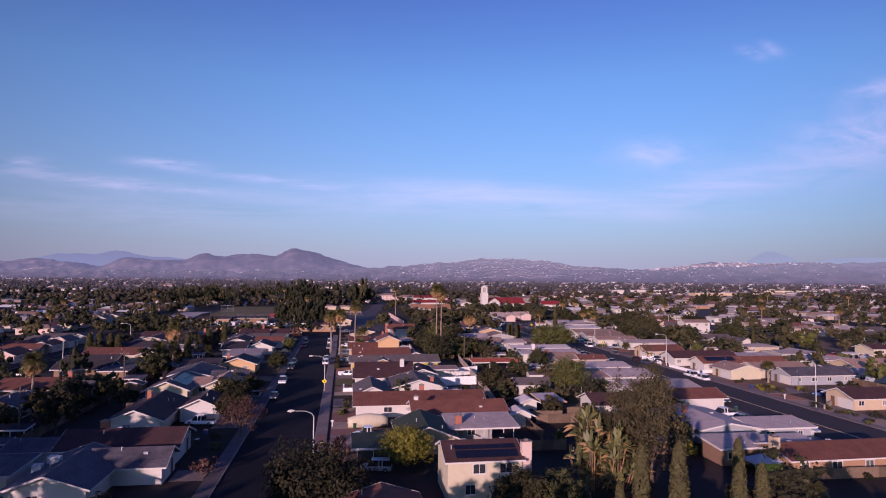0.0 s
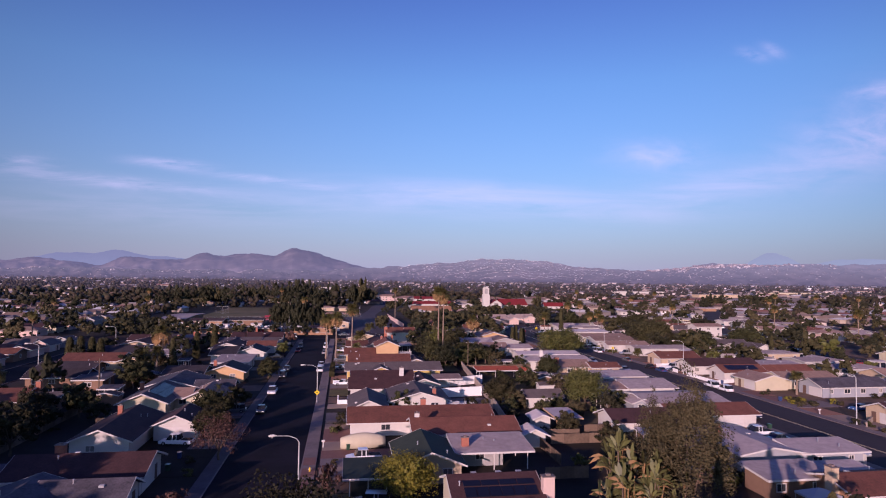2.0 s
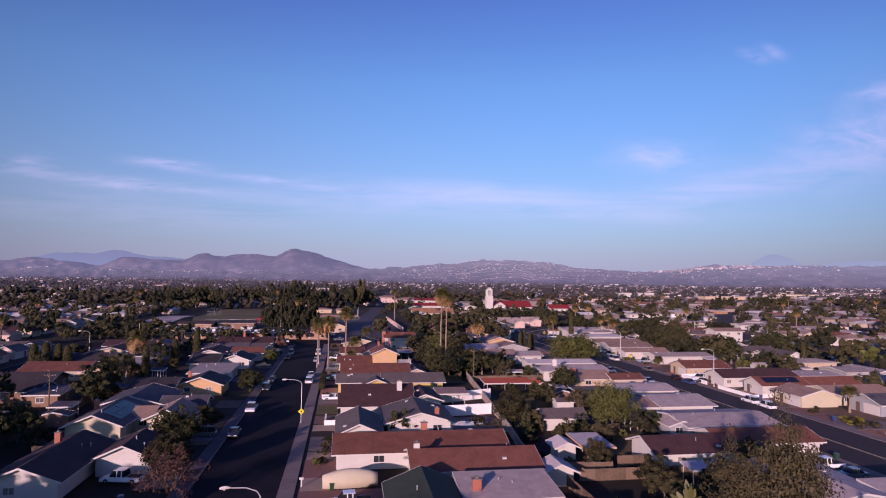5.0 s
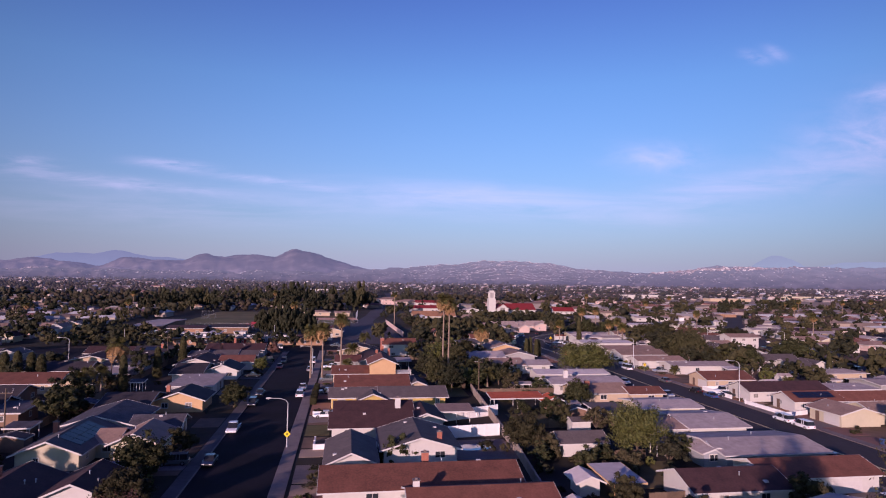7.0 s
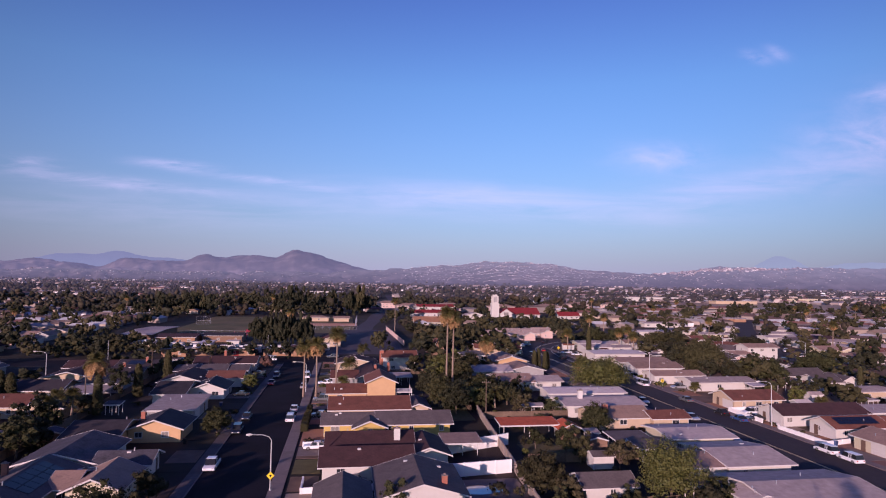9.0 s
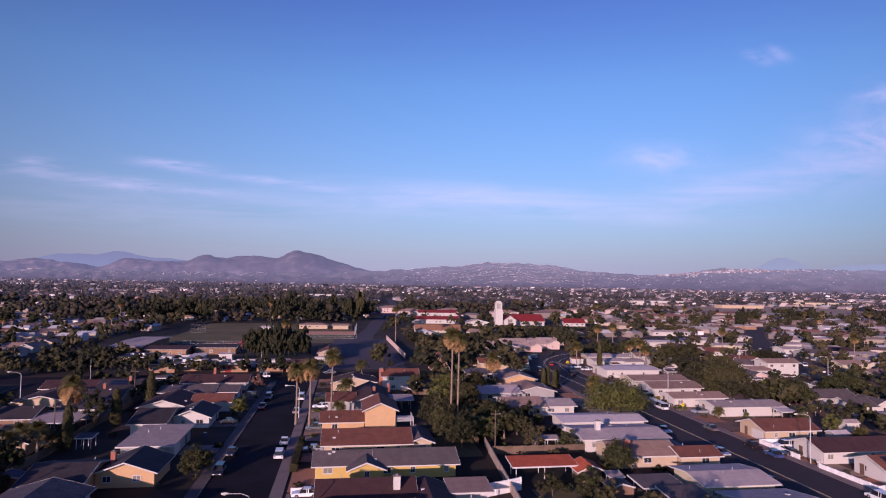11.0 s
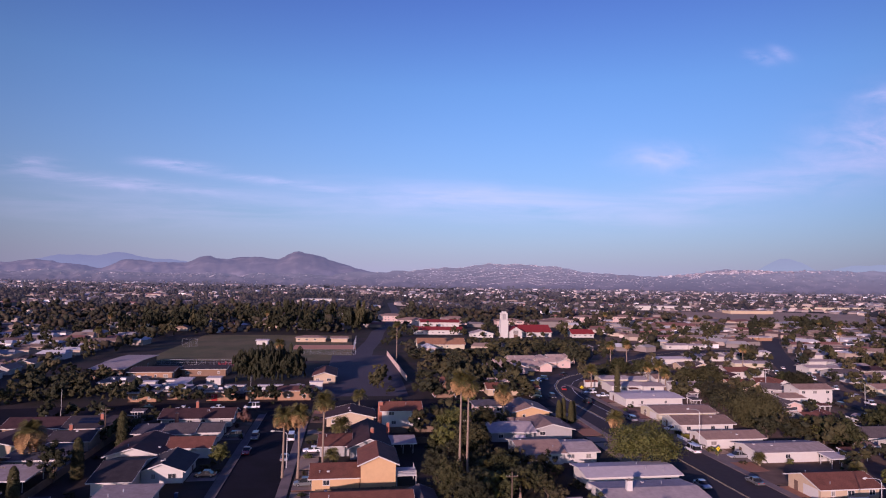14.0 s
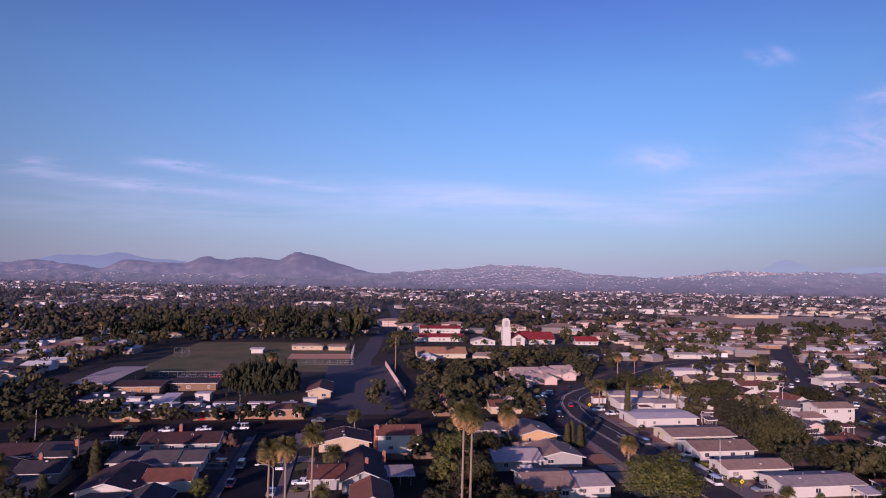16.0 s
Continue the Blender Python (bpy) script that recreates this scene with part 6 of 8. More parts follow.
# ---- filling the blocks ----
def near_road(x, y, gap):
    for pts, half in roads:
        for a, b in zip(pts, pts[1:]):
            ax, ay, bx, by = a[0], a[1], b[0], b[1]
            q = max(0.0, min(1.0, ((x - ax) * (bx - ax) + (y - ay) * (by - ay)) / ((bx - ax) ** 2 + (by - ay) ** 2)))
            if math.hypot(x - ax - q * (bx - ax), y - ay - q * (by - ay)) < half + gap:
                return True
    return False


RESERVED = [(-112, 38, 322, 576), (640, 760, 800, 1000), (50, 215, 490, 650), (32, 78, 318, 345), (60, 155, 374, 462), (440, 640, 690, 960)]


def free(x0, x1, y0, y1):
    for a in RESERVED + taken:
        if x0 < a[1] and x1 > a[0] and y0 < a[3] and y1 > a[2]:
            return False
    return True


def seen_from_path(x, y, margin=30):
    """Whether a place lies in the wide wedge that the flight looks over."""
    return y > 60 and -0.62 * y - margin < x - 0.0 * y < 1.08 * y + margin


fill_trees = []
far_extra = []


def fill_house(x, y, rng, pale, ang=0.0, small=False):
    w, d = rng.uniform(13, 18), rng.uniform(8, 11)
    if near_road(x, y, 8.5) or not free(x - w / 2 - 0.5, x + w / 2 + 0.5, y - d / 2 - 0.5, y + d / 2 + 0.5):
        return False
    if pale:
        roof = rng.choice(("light", "light", "tan", "tan", "grey", "brown", "grey", "light", "maroon"))
        wall = rng.choice(("white", "grey", "cream", "tan", "pink", "blue", "tan"))
    else:
        roof = rng.choice(("brown", "grey", "dark", "maroon", "slate", "grey", "dark", "tan"))
        wall = rng.choice(("white", "cream", "tan", "grey", "brown", "pink", "tan"))
    if y > 425 or x < -150 or x > 300:
        far_extra.append((x, y, w / 2, d / 2, ang))
        taken.append((x - w / 2 - 1, x + w / 2 + 1, y - d / 2 - 1, y + d / 2 + 1))
        return True
    rise = rng.uniform(0.5, 1.0) if roof in ("light", "white") else rng.uniform(1.2, 1.8)
    two = rng.random() < 0.06
    eave = 5.2 if two else 2.7
    cut = rng.uniform(0.45, 0.62) * w
    kind = rng.random()
    if kind < 0.35:
        blocks = [(x - w / 2, x + w / 2, y - d / 2, y + d / 2, eave, rise, "x")]
    elif kind < 0.75:
        blocks = [(x - w / 2, x - w / 2 + cut, y - d / 2, y + d / 2, eave, rise, "x"), (x - w / 2 + cut + 0.2, x + w / 2, y - d / 2 - rng.uniform(-2, 2), y + d / 2, 2.7, rise * 0.9, "y")]
    else:
        blocks = [(x - w / 2, x + w / 2, y - d / 2, y + d / 2, eave, rise, "hip")]
    distant = y > 300 or x < -125 or x > 200
    hh, cc = house(wall, roof, blocks, vents=0 if distant else 1, plain=distant, seed=int(x * 3 + y * 7), front=rng.choice("we"))
    if ang:
        hh.matrix_world = pose(cc[0], cc[1], 0, 0, 0, ang)
    return True


rng = random.Random(21)
count = 0
for cx, y_lo, y_hi, pale in ((-70, 98, 290, False), (-110, 110, 296, False), (-154, 150, 290, False), (-198, 190, 290, False), (-240, 240, 286, False),
                             (160, 130, 300, True), (206, 170, 330, True), (250, 200, 420, True), (272, 230, 420, True), (314, 260, 400, True), (352, 300, 500, True)):
    y = y_lo
    while y < y_hi:
        if seen_from_path(cx, y) and fill_house(cx + rng.uniform(-2, 2), y + rng.uniform(-1.5, 1.5), rng, pale):
            count += 1
        fill_trees += [(cx + rng.choice((-1, 1)) * rng.uniform(10, 15), y + rng.uniform(-8, 8), pale) for _ in range(1 if pale or rng.random() < 0.5 else 2)]
        y += rng.uniform(6.0, 8.0)
# Across the cross street: the east side turns with the third street, the west stays square.
for k in range(1500):
    if count > 300:
        break
    x, y = rng.uniform(110, 520), rng.uniform(330, 640)
    x = 110 + round((x - 110) / 24) * 24 + (round(y / 17) % 2) * 4
    y = round(y / 17) * 17
    if seen_from_path(x, y) and fill_house(x, y, rng, True, -rng.choice((0, 0, 28))):
        count += 1
        fill_trees.append((x + rng.uniform(-12, 12), y + rng.uniform(8, 10), True))
for k in range(700):
    if count > 460:
        break
    x, y = -116 - round(rng.uniform(0, 200) / 26) * 26, round(rng.uniform(318, 560) / 17) * 17
    if seen_from_path(x, y) and fill_house(x, y, rng, rng.random() < 0.3):
        count += 1
        fill_trees += [(x + rng.uniform(-13, 13), y + rng.uniform(7, 10), False) for _ in range(2)]

# Yard trees and shrubs between the houses.
for k in range(45):
    x, y = rng.uniform(-88, -45), rng.uniform(120, 302)
    r = rng.uniform(2.0, 3.8)
    if free(x - 1.8, x + 1.8, y - 1.8, y + 1.8) and not near_road(x, y, 0.8):
        tree(x, y, r, r * rng.uniform(1.5, 2.6), rng.choice(("dark", "dark", "mid")), 1 if x > -60 else 0)
for x, y, pale in fill_trees:
    if near_road(x, y, 2.0) or not free(x - 1.2, x + 1.2, y - 1.2, y + 1.2):
        continue
    r = rng.uniform(2.0, 4.2)
    if rng.random() < 0.06:
        palm(x, y, rng.choice((9, 12, 15)), 2.4, 2.0)
    else:
        tree(x, y, r, r * rng.uniform(1.6, 2.5), rng.choice(("dark", "dark", "mid", "mid", "olive")), 1 if y < 330 else 0)
for k in range(45):
    x, y = rng.choice((rng.uniform(-58, -45), rng.uniform(-82, -45), rng.uniform(-150, -85))), rng.uniform(95, 300)
    if free(x - 1.5, x + 1.5, y - 1.5, y + 1.5) and not near_road(x, y, 1.0):
        r = rng.uniform(1.8, 3.4)
        tree(x, y, r, r * rng.uniform(1.4, 2.0), rng.choice(("dark", "dark", "mid", "olive")), 1)
for k in range(60):
    x, y = rng.uniform(31, 62), rng.uniform(100, 300)
    if free(x - 1.5, x + 1.5, y - 1.5, y + 1.5):
        r = rng.uniform(1.4, 3.0)
        tree(x, y, r, r * rng.uniform(1.5, 2.4), rng.choice(("dark", "mid", "mid", "olive")), 1)
for k in range(40):
    x, y = rng.uniform(128, 182), rng.uniform(120, 330)
    if free(x - 1.5, x + 1.5, y - 1.5, y + 1.5) and not near_road(x, y, 1.0):
        r = rng.uniform(2.0, 4.5)
        tree(x, y, r, r * rng.uniform(1.5, 2.4), rng.choice(("dark", "mid", "bright")), 1)
for k in range(150):
    x, y = rng.choice((rng.uniform(-24, -17.5), rng.uniform(0, 4), rng.uniform(31, 60), rng.uniform(104.5, 112), rng.uniform(-60, -44))), rng.uniform(95, 300)
    if free(x - 0.8, x + 0.8, y - 0.8, y + 0.8):
        shrub(x, y, rng.uniform(0.6, 1.5), rng.uniform(0.8, 2.0), rng.choice(("mid", "mid", "dark", "olive", "bright")))

for k in range(120):
    x, y = rng.uniform(31, 62), rng.uniform(100, 300)
    if free(x - 0.7, x + 0.7, y - 0.7, y + 0.7):
        shrub(x, y, rng.uniform(0.7, 1.9), rng.uniform(0.9, 2.6), rng.choice(("mid", "dark", "dark", "olive", "bright")))
for k in range(60):
    x, y = rng.uniform(24, 62), rng.uniform(214, 322)
    if free(x - 1.2, x + 1.2, y - 1.2, y + 1.2) and not near_road(x, y, 1.0):
        r = rng.uniform(2.0, 4.2)
        tree(x, y, r, r * rng.uniform(1.5, 2.3), rng.choice(("dark", "dark", "mid", "olive", "bright")), 1)
for x_lo, x_hi, y_lo, y_hi, n in ((40, 520, 320, 650, 600), (24, 170, 320, 560, 130), (-220, 12, 645, 820, 80), (-330, -112, 300, 640, 150), (128, 330, 200, 330, 110), (-250, -100, 150, 300, 120)):
    for k in range(n):
        x, y = rng.uniform(x_lo, x_hi), rng.uniform(y_lo, y_hi)
        r = rng.uniform(2.2, 4.8)
        if all(not (x - 2 < a[1] and x + 2 > a[0] and y - 2 < a[3] and y + 2 > a[2]) for a in taken) and not near_road(x, y, 2.0):
            wood_tree(x, y, r, r * rng.uniform(1.4, 2.4), rng.choice(("dark", "dark", "mid", "olive")))

# Bushes planted along the sunny walls of the houses.
hedge = random.Random(44)
for x0, x1, y0, y1 in planted:
    if not (50 < x0 < 200 and y0 < 330):
        continue
    for k in range(hedge.choice((1, 2, 3))):
        x, y = hedge.uniform(x0 + 0.8, x1 - 0.8), y0 - hedge.uniform(1.4, 2.4)
        if not near_road(x, y, 1.2):
            shrub(x, y, hedge.uniform(0.7, 1.5), hedge.uniform(0.9, 2.3), hedge.choice(("mid", "dark", "dark", "olive", "bright")))

# ---- lamps, signs, poles ----
def street_lamp(x, y, side, tall=8.7, reach=3.4):
    t = empty("street_lamp", x, y)
    tagged(t, "grey steel street lamp with a curved arm", "street lamp", "street lamps")
    m = bmesh.new()
    tube(m, [(0, 0, 0), (0, 0, 0.5), (0, 0, tall * 0.5), (0, 0, tall - 0.9)], [0.16, 0.12, 0.1, 0.075], 10)
    part("pole", m, POLE, t)
    m = bmesh.new()
    tube(m, [(0, 0, tall - 0.9), (side * reach * 0.12, 0, tall - 0.4), (side * reach * 0.45, 0, tall - 0.05), (side * reach, 0, tall)], [0.06, 0.055, 0.05, 0.045], 8)
    part("arm", m, POLE, t)
    m = bmesh.new()
    tube(m, [(side * reach * 0.97, 0, tall + 0.02), (side * (reach + 0.3), 0, tall + 0.05), (side * (reach + 0.8), 0, tall), (side * (reach + 0.95), 0, tall - 0.03)], [0.07, 0.17, 0.16, 0.05], 8)
    head = part("lamp_head", m, TRIM, t, "pale lamp head")
    m = bmesh.new()
    tube(m, [(side * (reach + 0.5), 0, tall - 0.1), (side * (reach + 0.5), 0, tall - 0.22)], [0.13, 0.07], 8)
    part("lens", m, LAMPGLASS, head)
    taken.append((x - 0.6, x + 0.6, y - 0.6, y + 0.6))


def warning_sign(x, y, z, s=0.62):
    t = tagged(empty("warning_sign", x, y), "yellow diamond traffic sign on the lamp pole", "sign", "traffic signs")
    m = bmesh.new()
    prism(m, [(-s, z), (0, z - s), (s, z), (0, z + s)], "y", -0.03, 0)
    part("plate", m, surface("sign_yellow", (0.75, 0.55, 0.02), var=0.05, rough=0.5), t)
    m = bmesh.new()
    box(m, -0.09, 0.09, -0.036, -0.032, z - 0.22, z + 0.16)
    box(m, -0.2, 0.2, -0.036, -0.032, z - 0.02, z + 0.08)
    part("symbol", m, TYRE, t)
    m = bmesh.new()
    box(m, -0.05, 0.05, 0, 0.1, z - 0.15, z + 0.15)
    part("bracket", m, METAL, t)
    if z < 2.7:
        m = bmesh.new()
        tube(m, [(0, 0.05, 0), (0, 0.05, z)], [0.035, 0.035], 6)
        part("post", m, METAL, t)


for x, y, side in ((-3.4, 98.9, -1), (-3.75, 161.6, -1), (-3.8, 243.5, -1), (106.4, 128.9, -1), (106.2, 193.5, -1), (106.2, 252.0, -1), (-84.4, 145.0, -1), (-84.4, 210.0, -1), (-84.4, 270.0, -1), (184, 330, 1), (203, 300, -1)):
    street_lamp(x, y, side, 10.4 if x > 100 and y < 260 else 8.7, 2.9)
warning_sign(-3.75, 161.4, 2.45)
hydrant = tagged(empty("fire_hydrant", -2.6, 111.5), "yellow fire hydrant on the pavement", "hydrant")
m = bmesh.new()
tube(m, [(0, 0, 0), (0, 0, 0.1), (0, 0, 0.1), (0, 0, 0.62), (0, 0, 0.78)], [0.2, 0.2, 0.13, 0.13, 0.05], 10)
part("barrel", m, surface("hydrant_yellow", (0.6, 0.42, 0.03), var=0.1), hydrant)
for sx in (-1, 1):
    m = bmesh.new()
    tube(m, [(0.1 * sx, 0, 0.5), (0.24 * sx, 0, 0.5)], [0.07, 0.07], 8)
    part("nozzle", m, METAL, hydrant)
warning_sign(105.0, 241.5, 2.5)
warning_sign(102.6, 329.5, 2.6, 0.8)


def utility_pole(x, y, tall=9.5):
    t = empty("utility_pole", x, y)
    tagged(t, "brown wooden utility pole with a crossarm", "utility pole", "utility poles")
    m = bmesh.new()
    tube(m, [(0, 0, 0), (0, 0, tall)], [0.16, 0.11], 8)
    part("pole", m, BARK, t)
    m = bmesh.new()
    box(m, -1.1, 1.1, -0.06, 0.06, tall - 0.9, tall - 0.76)
    arm = part("crossarm", m, BARK, t)
    for dx in (-1.0, -0.5, 0.5, 1.0):
        m = bmesh.new()
        tube(m, [(dx, 0, tall - 0.76), (dx, 0, tall - 0.6)], [0.05, 0.03], 6)
        part("insulator", m, METAL, arm)


for y in (206, 250):
    utility_pole(40.6, y)
for y in (120, 170, 220, 270):
    utility_pole(-53.5, y)


def mast(x, y, tall):
    m = bmesh.new()
    tube(m, [(0, 0, 0), (0, 0, tall)], [0.09, 0.05], 7)
    tube(m, [(0, 0, tall), (0, 0, tall + 0.1)], [0.11, 0.06], 7)
    tagged(part("flag_pole", m, POLE), "slim pale metal flag pole", "flag pole").matrix_world = pose(x, y, 0)


mast(-24.0, 320.2, 9.0)
mast(-77.5, 300.5, 9.0)

# ---- vehicles ----
def car(x, y, ang, kind="sedan", colour="white"):
    """A car seen as a body, cabin, glass, wheels and lights; its nose points along +y at 0 degrees."""

    def build():
        size = {"sedan": (4.7, 1.80, 1.45), "suv": (4.8, 1.90, 1.75), "pickup": (5.6, 1.95, 1.80), "van": (5.2, 1.95, 2.0)}[kind]
        ln, wd, ht = size
        t = empty("car", 0, 0)
        words = {"sedan": "sedan", "suv": "sport utility car", "pickup": "pickup truck", "van": "van"}[kind]
        tagged(t, f"{colour} parked {words} with dark windows", "car", "parked cars")
        a = ln / 2
        belt = 0.92 if kind != "sedan" else 0.85
        m = bmesh.new()
        prism(m, [(-a, 0.42), (-a + 0.08, 0.28), (a - 0.12, 0.28), (a, 0.45), (a - 0.06, 0.72), (a - 0.95, belt), (-a + 0.1, belt), (-a, 0.75)], "x", -wd / 2, wd / 2)
        # prism along x takes (y, z) outlines
        bmesh.ops.bevel(m, geom=m.edges[:], offset=0.06, segments=2, affect="EDGES", profile=0.6)
        body = part("body", m, CARPAINT[colour], t, smooth=False)
        cab = {"sedan": [(-a + 0.75, belt), (a - 1.35, belt), (a - 2.05, ht), (-a + 1.45, ht)], "suv": [(-a + 0.12, belt), (a - 1.2, belt), (a - 1.8, ht), (-a + 0.35, ht)],
               "pickup": [(-0.75, belt), (a - 1.3, belt), (a - 1.95, ht), (-0.6, ht)], "van": [(-a + 0.1, belt), (a - 0.7, belt), (a - 1.5, ht), (-a + 0.2, ht)]}[kind]
        m = bmesh.new()
        prism(m, cab, "x", -wd / 2 + 0.10, wd / 2 - 0.10)
        for v in m.verts:
            if v.co.z > belt + 0.1:
                v.co.x *= 0.86
        part("glass", m, CARGLASS, t)
        m = bmesh.new()
        ys_, zt = (cab[3][0] - 0.05, cab[2][0] + 0.05), ht
        box(m, -wd / 2 + 0.2, wd / 2 - 0.2, ys_[0], ys_[1], zt - 0.02, zt + 0.05)
        bmesh.ops.bevel(m, geom=m.edges[:], offset=0.03, segments=1, affect="EDGES")
        for yy in ((cab[0][0] + cab[3][0]) / 2 * 0.5 + 0.05, (cab[0][0] + cab[1][0]) / 2):
            for s in (-1, 1):
                q = [(s * (wd / 2 - 0.095), yy - 0.06, belt), (s * (wd / 2 - 0.095), yy + 0.06, belt), (s * (wd / 2 - 0.20), yy + 0.06, ht), (s * (wd / 2 - 0.20), yy - 0.06, ht)]
                f = [m.verts.new((p[0] + s * 0.02, p[1], p[2])) for p in q]
                g = [m.verts.new(p) for p in q]
                m.faces.new(f)
                m.faces.new(g[::-1])
                for k in range(4):
                    m.faces.new((f[k], g[k], g[(k + 1) % 4], f[(k + 1) % 4]))
        part("roof_panel", m, CARPAINT[colour], t)
        if kind == "pickup":
            m = bmesh.new()
            box(m, -wd / 2 + 0.12, wd / 2 - 0.12, -a + 0.12, -0.85, belt + 0.004, belt + 0.01)
            part("bed", m, TYRE, t)
        for sx in (-1, 1):
            for yy in (-a + 0.9, a - 0.95):
                m = bmesh.new()
                tube(m, [(sx * (wd / 2 - 0.2), yy, 0.34), (sx * (wd / 2 + 0.01), yy, 0.34)], [0.34, 0.34], 14)
                wh = part("wheel", m, TYRE, t)
                m = bmesh.new()
                tube(m, [(sx * (wd / 2 + 0.005), yy, 0.34), (sx * (wd / 2 + 0.02), yy, 0.34)], [0.2, 0.19], 10)
                part("rim", m, RIM, wh)
            m = bmesh.new()
            box(m, sx * (wd / 2 - 0.35) - 0.2, sx * (wd / 2 - 0.35) + 0.2, a - 0.04, a + 0.01, 0.55, 0.7)
            part("headlight", m, LAMPGLASS, t)
            m = bmesh.new()
            box(m, sx * (wd / 2 - 0.25) - 0.14, sx * (wd / 2 - 0.25) + 0.14, -a - 0.015, -a + 0.03, 0.6, 0.8)
            part("tail_light", m, REDGLASS, t)
        return t

    return place(("car", kind, colour), build, pose(x, y, 0.02, 0, 0, ang))


for args in ((-15.1, 174.5, 180, "pickup", "white"), (-15.0, 153.2, 180, "sedan", "black"), (-15.0, 198.5, 180, "suv", "black"), (-15.0, 211.0, 180, "sedan", "black"), (-15.0, 257.0, 180, "sedan", "red"), (-15.0, 271.0, 180, "suv", "grey"),
             (-4.9, 208.5, 0, "suv", "white"), (-4.9, 219.0, 0, "sedan", "white"), (-4.9, 250.5, 0, "sedan", "silver"), (-5.0, 269.5, 0, "van", "white"),
             (5.8, 97.0, 80, "suv", "silver"), (5.5, 116.5, 95, "pickup", "white"), (12.5, 119.2, 90, "suv", "grey"), (-26.0, 129.4, 80, "pickup", "white"), (8.8, 163.2, 90, "sedan", "grey"),
             (2.0, 184.5, 90, "sedan", "white"), (101.9, 172.0, 0, "suv", "white"), (101.9, 166.2, 0, "suv", "white"), (121.0, 177.8, 90, "suv", "silver"), (88.2, 143.0, 180, "suv", "silver"), (88.3, 137.0, 180, "suv", "black"),
             (88.2, 109.8, 180, "sedan", "silver"), (101.8, 206.3, 0, "sedan", "black"), (101.8, 199.0, 0, "sedan", "blue"), (101.7, 222.5, 0, "sedan", "grey"), (101.8, 248.0, 0, "van", "white"), (88.3, 221.5, 180, "sedan", "silver"),
             (90.8, 201.5, 180, "sedan", "silver"), (106.3, 199.5, 90, "sedan", "black"), (98.6, 339.0, -14, "sedan", "red"), (98.0, 312.0, 4, "suv", "black"), (106.6, 330.5, 100, "suv", "white"), (108.8, 323.5, 96, "sedan", "white"), (111.5, 375.5, -48, "sedan", "black"), (97.6, 290.0, 2, "sedan", "grey"), (88.0, 322.0, 176, "suv", "black"),
             (-88.0, 195.0, 0, "van", "white"), (-94.0, 170.0, 180, "sedan", "grey"), (-22.0, 311.0, 94, "van", "white"), (-33.0, 310.0, 94, "sedan", "white"), (-44.0, 309.3, 94, "sedan", "white"), (2.0, 319.4, 92, "sedan", "grey"), (-56.0, 312.2, 94, "sedan", "black"),
             (192.0, 300, -5, "suv", "black"), (194.5, 312, -12, "sedan", "white"), (200.0, 318, -20, "sedan", "white"), (214, 347, -30, "sedan", "silver"), (205.5, 345, -28, "suv", "white"), (183, 260, 0, "sedan", "white"), (183, 240, 0, "suv", "grey"), (183, 210, 0, "sedan", "red"), (224, 376, -30, "suv", "white"), (240, 392, -30, "sedan", "white"), (118.5, 131.8, 90, "sedan", "silver"), (118.5, 141.0, 95, "sedan", "blue")):
    car(*args)

def covered_boat(x, y, ang, ln, wd, ht, material, label):
    """A boat or camper under a stretched cover: rounded, highest near one end."""
    m = bmesh.new()
    rings = []
    for k in range(9):
        q = k / 8
        w = wd / 2 * (math.sin(math.pi * (0.12 + 0.80 * q)) ** 0.5)
        z = ht * (0.72 + 0.28 * math.sin(math.pi * q))
        rings.append([m.verts.new((ln * (q - 0.5), w * math.cos(a), 0.25 + max(0, z - 0.25) * max(0.0, math.sin(a)) ** 0.6)) for a in [math.pi * j / 10 for j in range(11)]])
    for r0, r1 in zip(rings, rings[1:]):
        for j in range(10):
            m.faces.new((r0[j], r0[j + 1], r1[j + 1], r1[j]))
    m.faces.new(rings[0])
    m.faces.new(rings[-1][::-1])
    for r0, r1 in zip(rings, rings[1:]):
        m.faces.new((r0[10], r0[0], r1[0], r1[10]))
    t = tagged(empty("covered_boat", x, y, 0, ang), label, "boat")
    part("cover", m, material, t, smooth=True)
    for dx in (-0.2, 0.15):
        for s in (-1, 1):
            m = bmesh.new()
            tube(m, [(dx * ln, s * wd * 0.38 - 0.1, 0.3), (dx * ln, s * wd * 0.38 + 0.1, 0.3)], [0.3, 0.3], 12)
            part("wheel", m, TYRE, t)


covered_boat(5.6, 123.6, 4, 7.6, 2.4, 2.6, WALL["cream"], "long camper trailer under a cream cover")
covered_boat(-27.2, 150.5, 3, 7.8, 2.2, 1.7, surface("tarp_pale", (0.34, 0.36, 0.42), var=0.15, grain=1.5), "boat on a trailer under a pale blue cover")
m = bmesh.new()
strip(m, [(490, 690), (660, 1010)], 150, 0.3)
tagged(part("dry_field", m, DRY), "bare brown field beyond the houses", "field", kind="structure")
house("cream", "tan", [(770, 890, 1030, 1050, 7.0, 0.0, "flat")], "long low pale warehouse at the field's edge", vents=0, windows=False, name="warehouse")
house("white", "light", [(470, 560, 1020, 1045, 7.0, 0.0, "flat")], "long pale flat-roofed school block", vents=0, windows=False, name="school_building")
house("tan", "tan", [(570, 640, 930, 950, 5.0, 0.0, "flat")], "long tan flat-roofed school block", vents=0, windows=False, name="school_building")
house("white", "white", [(-70, 0, 1150, 1172, 7.0, 0.0, "flat")], "long white commercial building among the trees", vents=0, windows=False, name="warehouse")
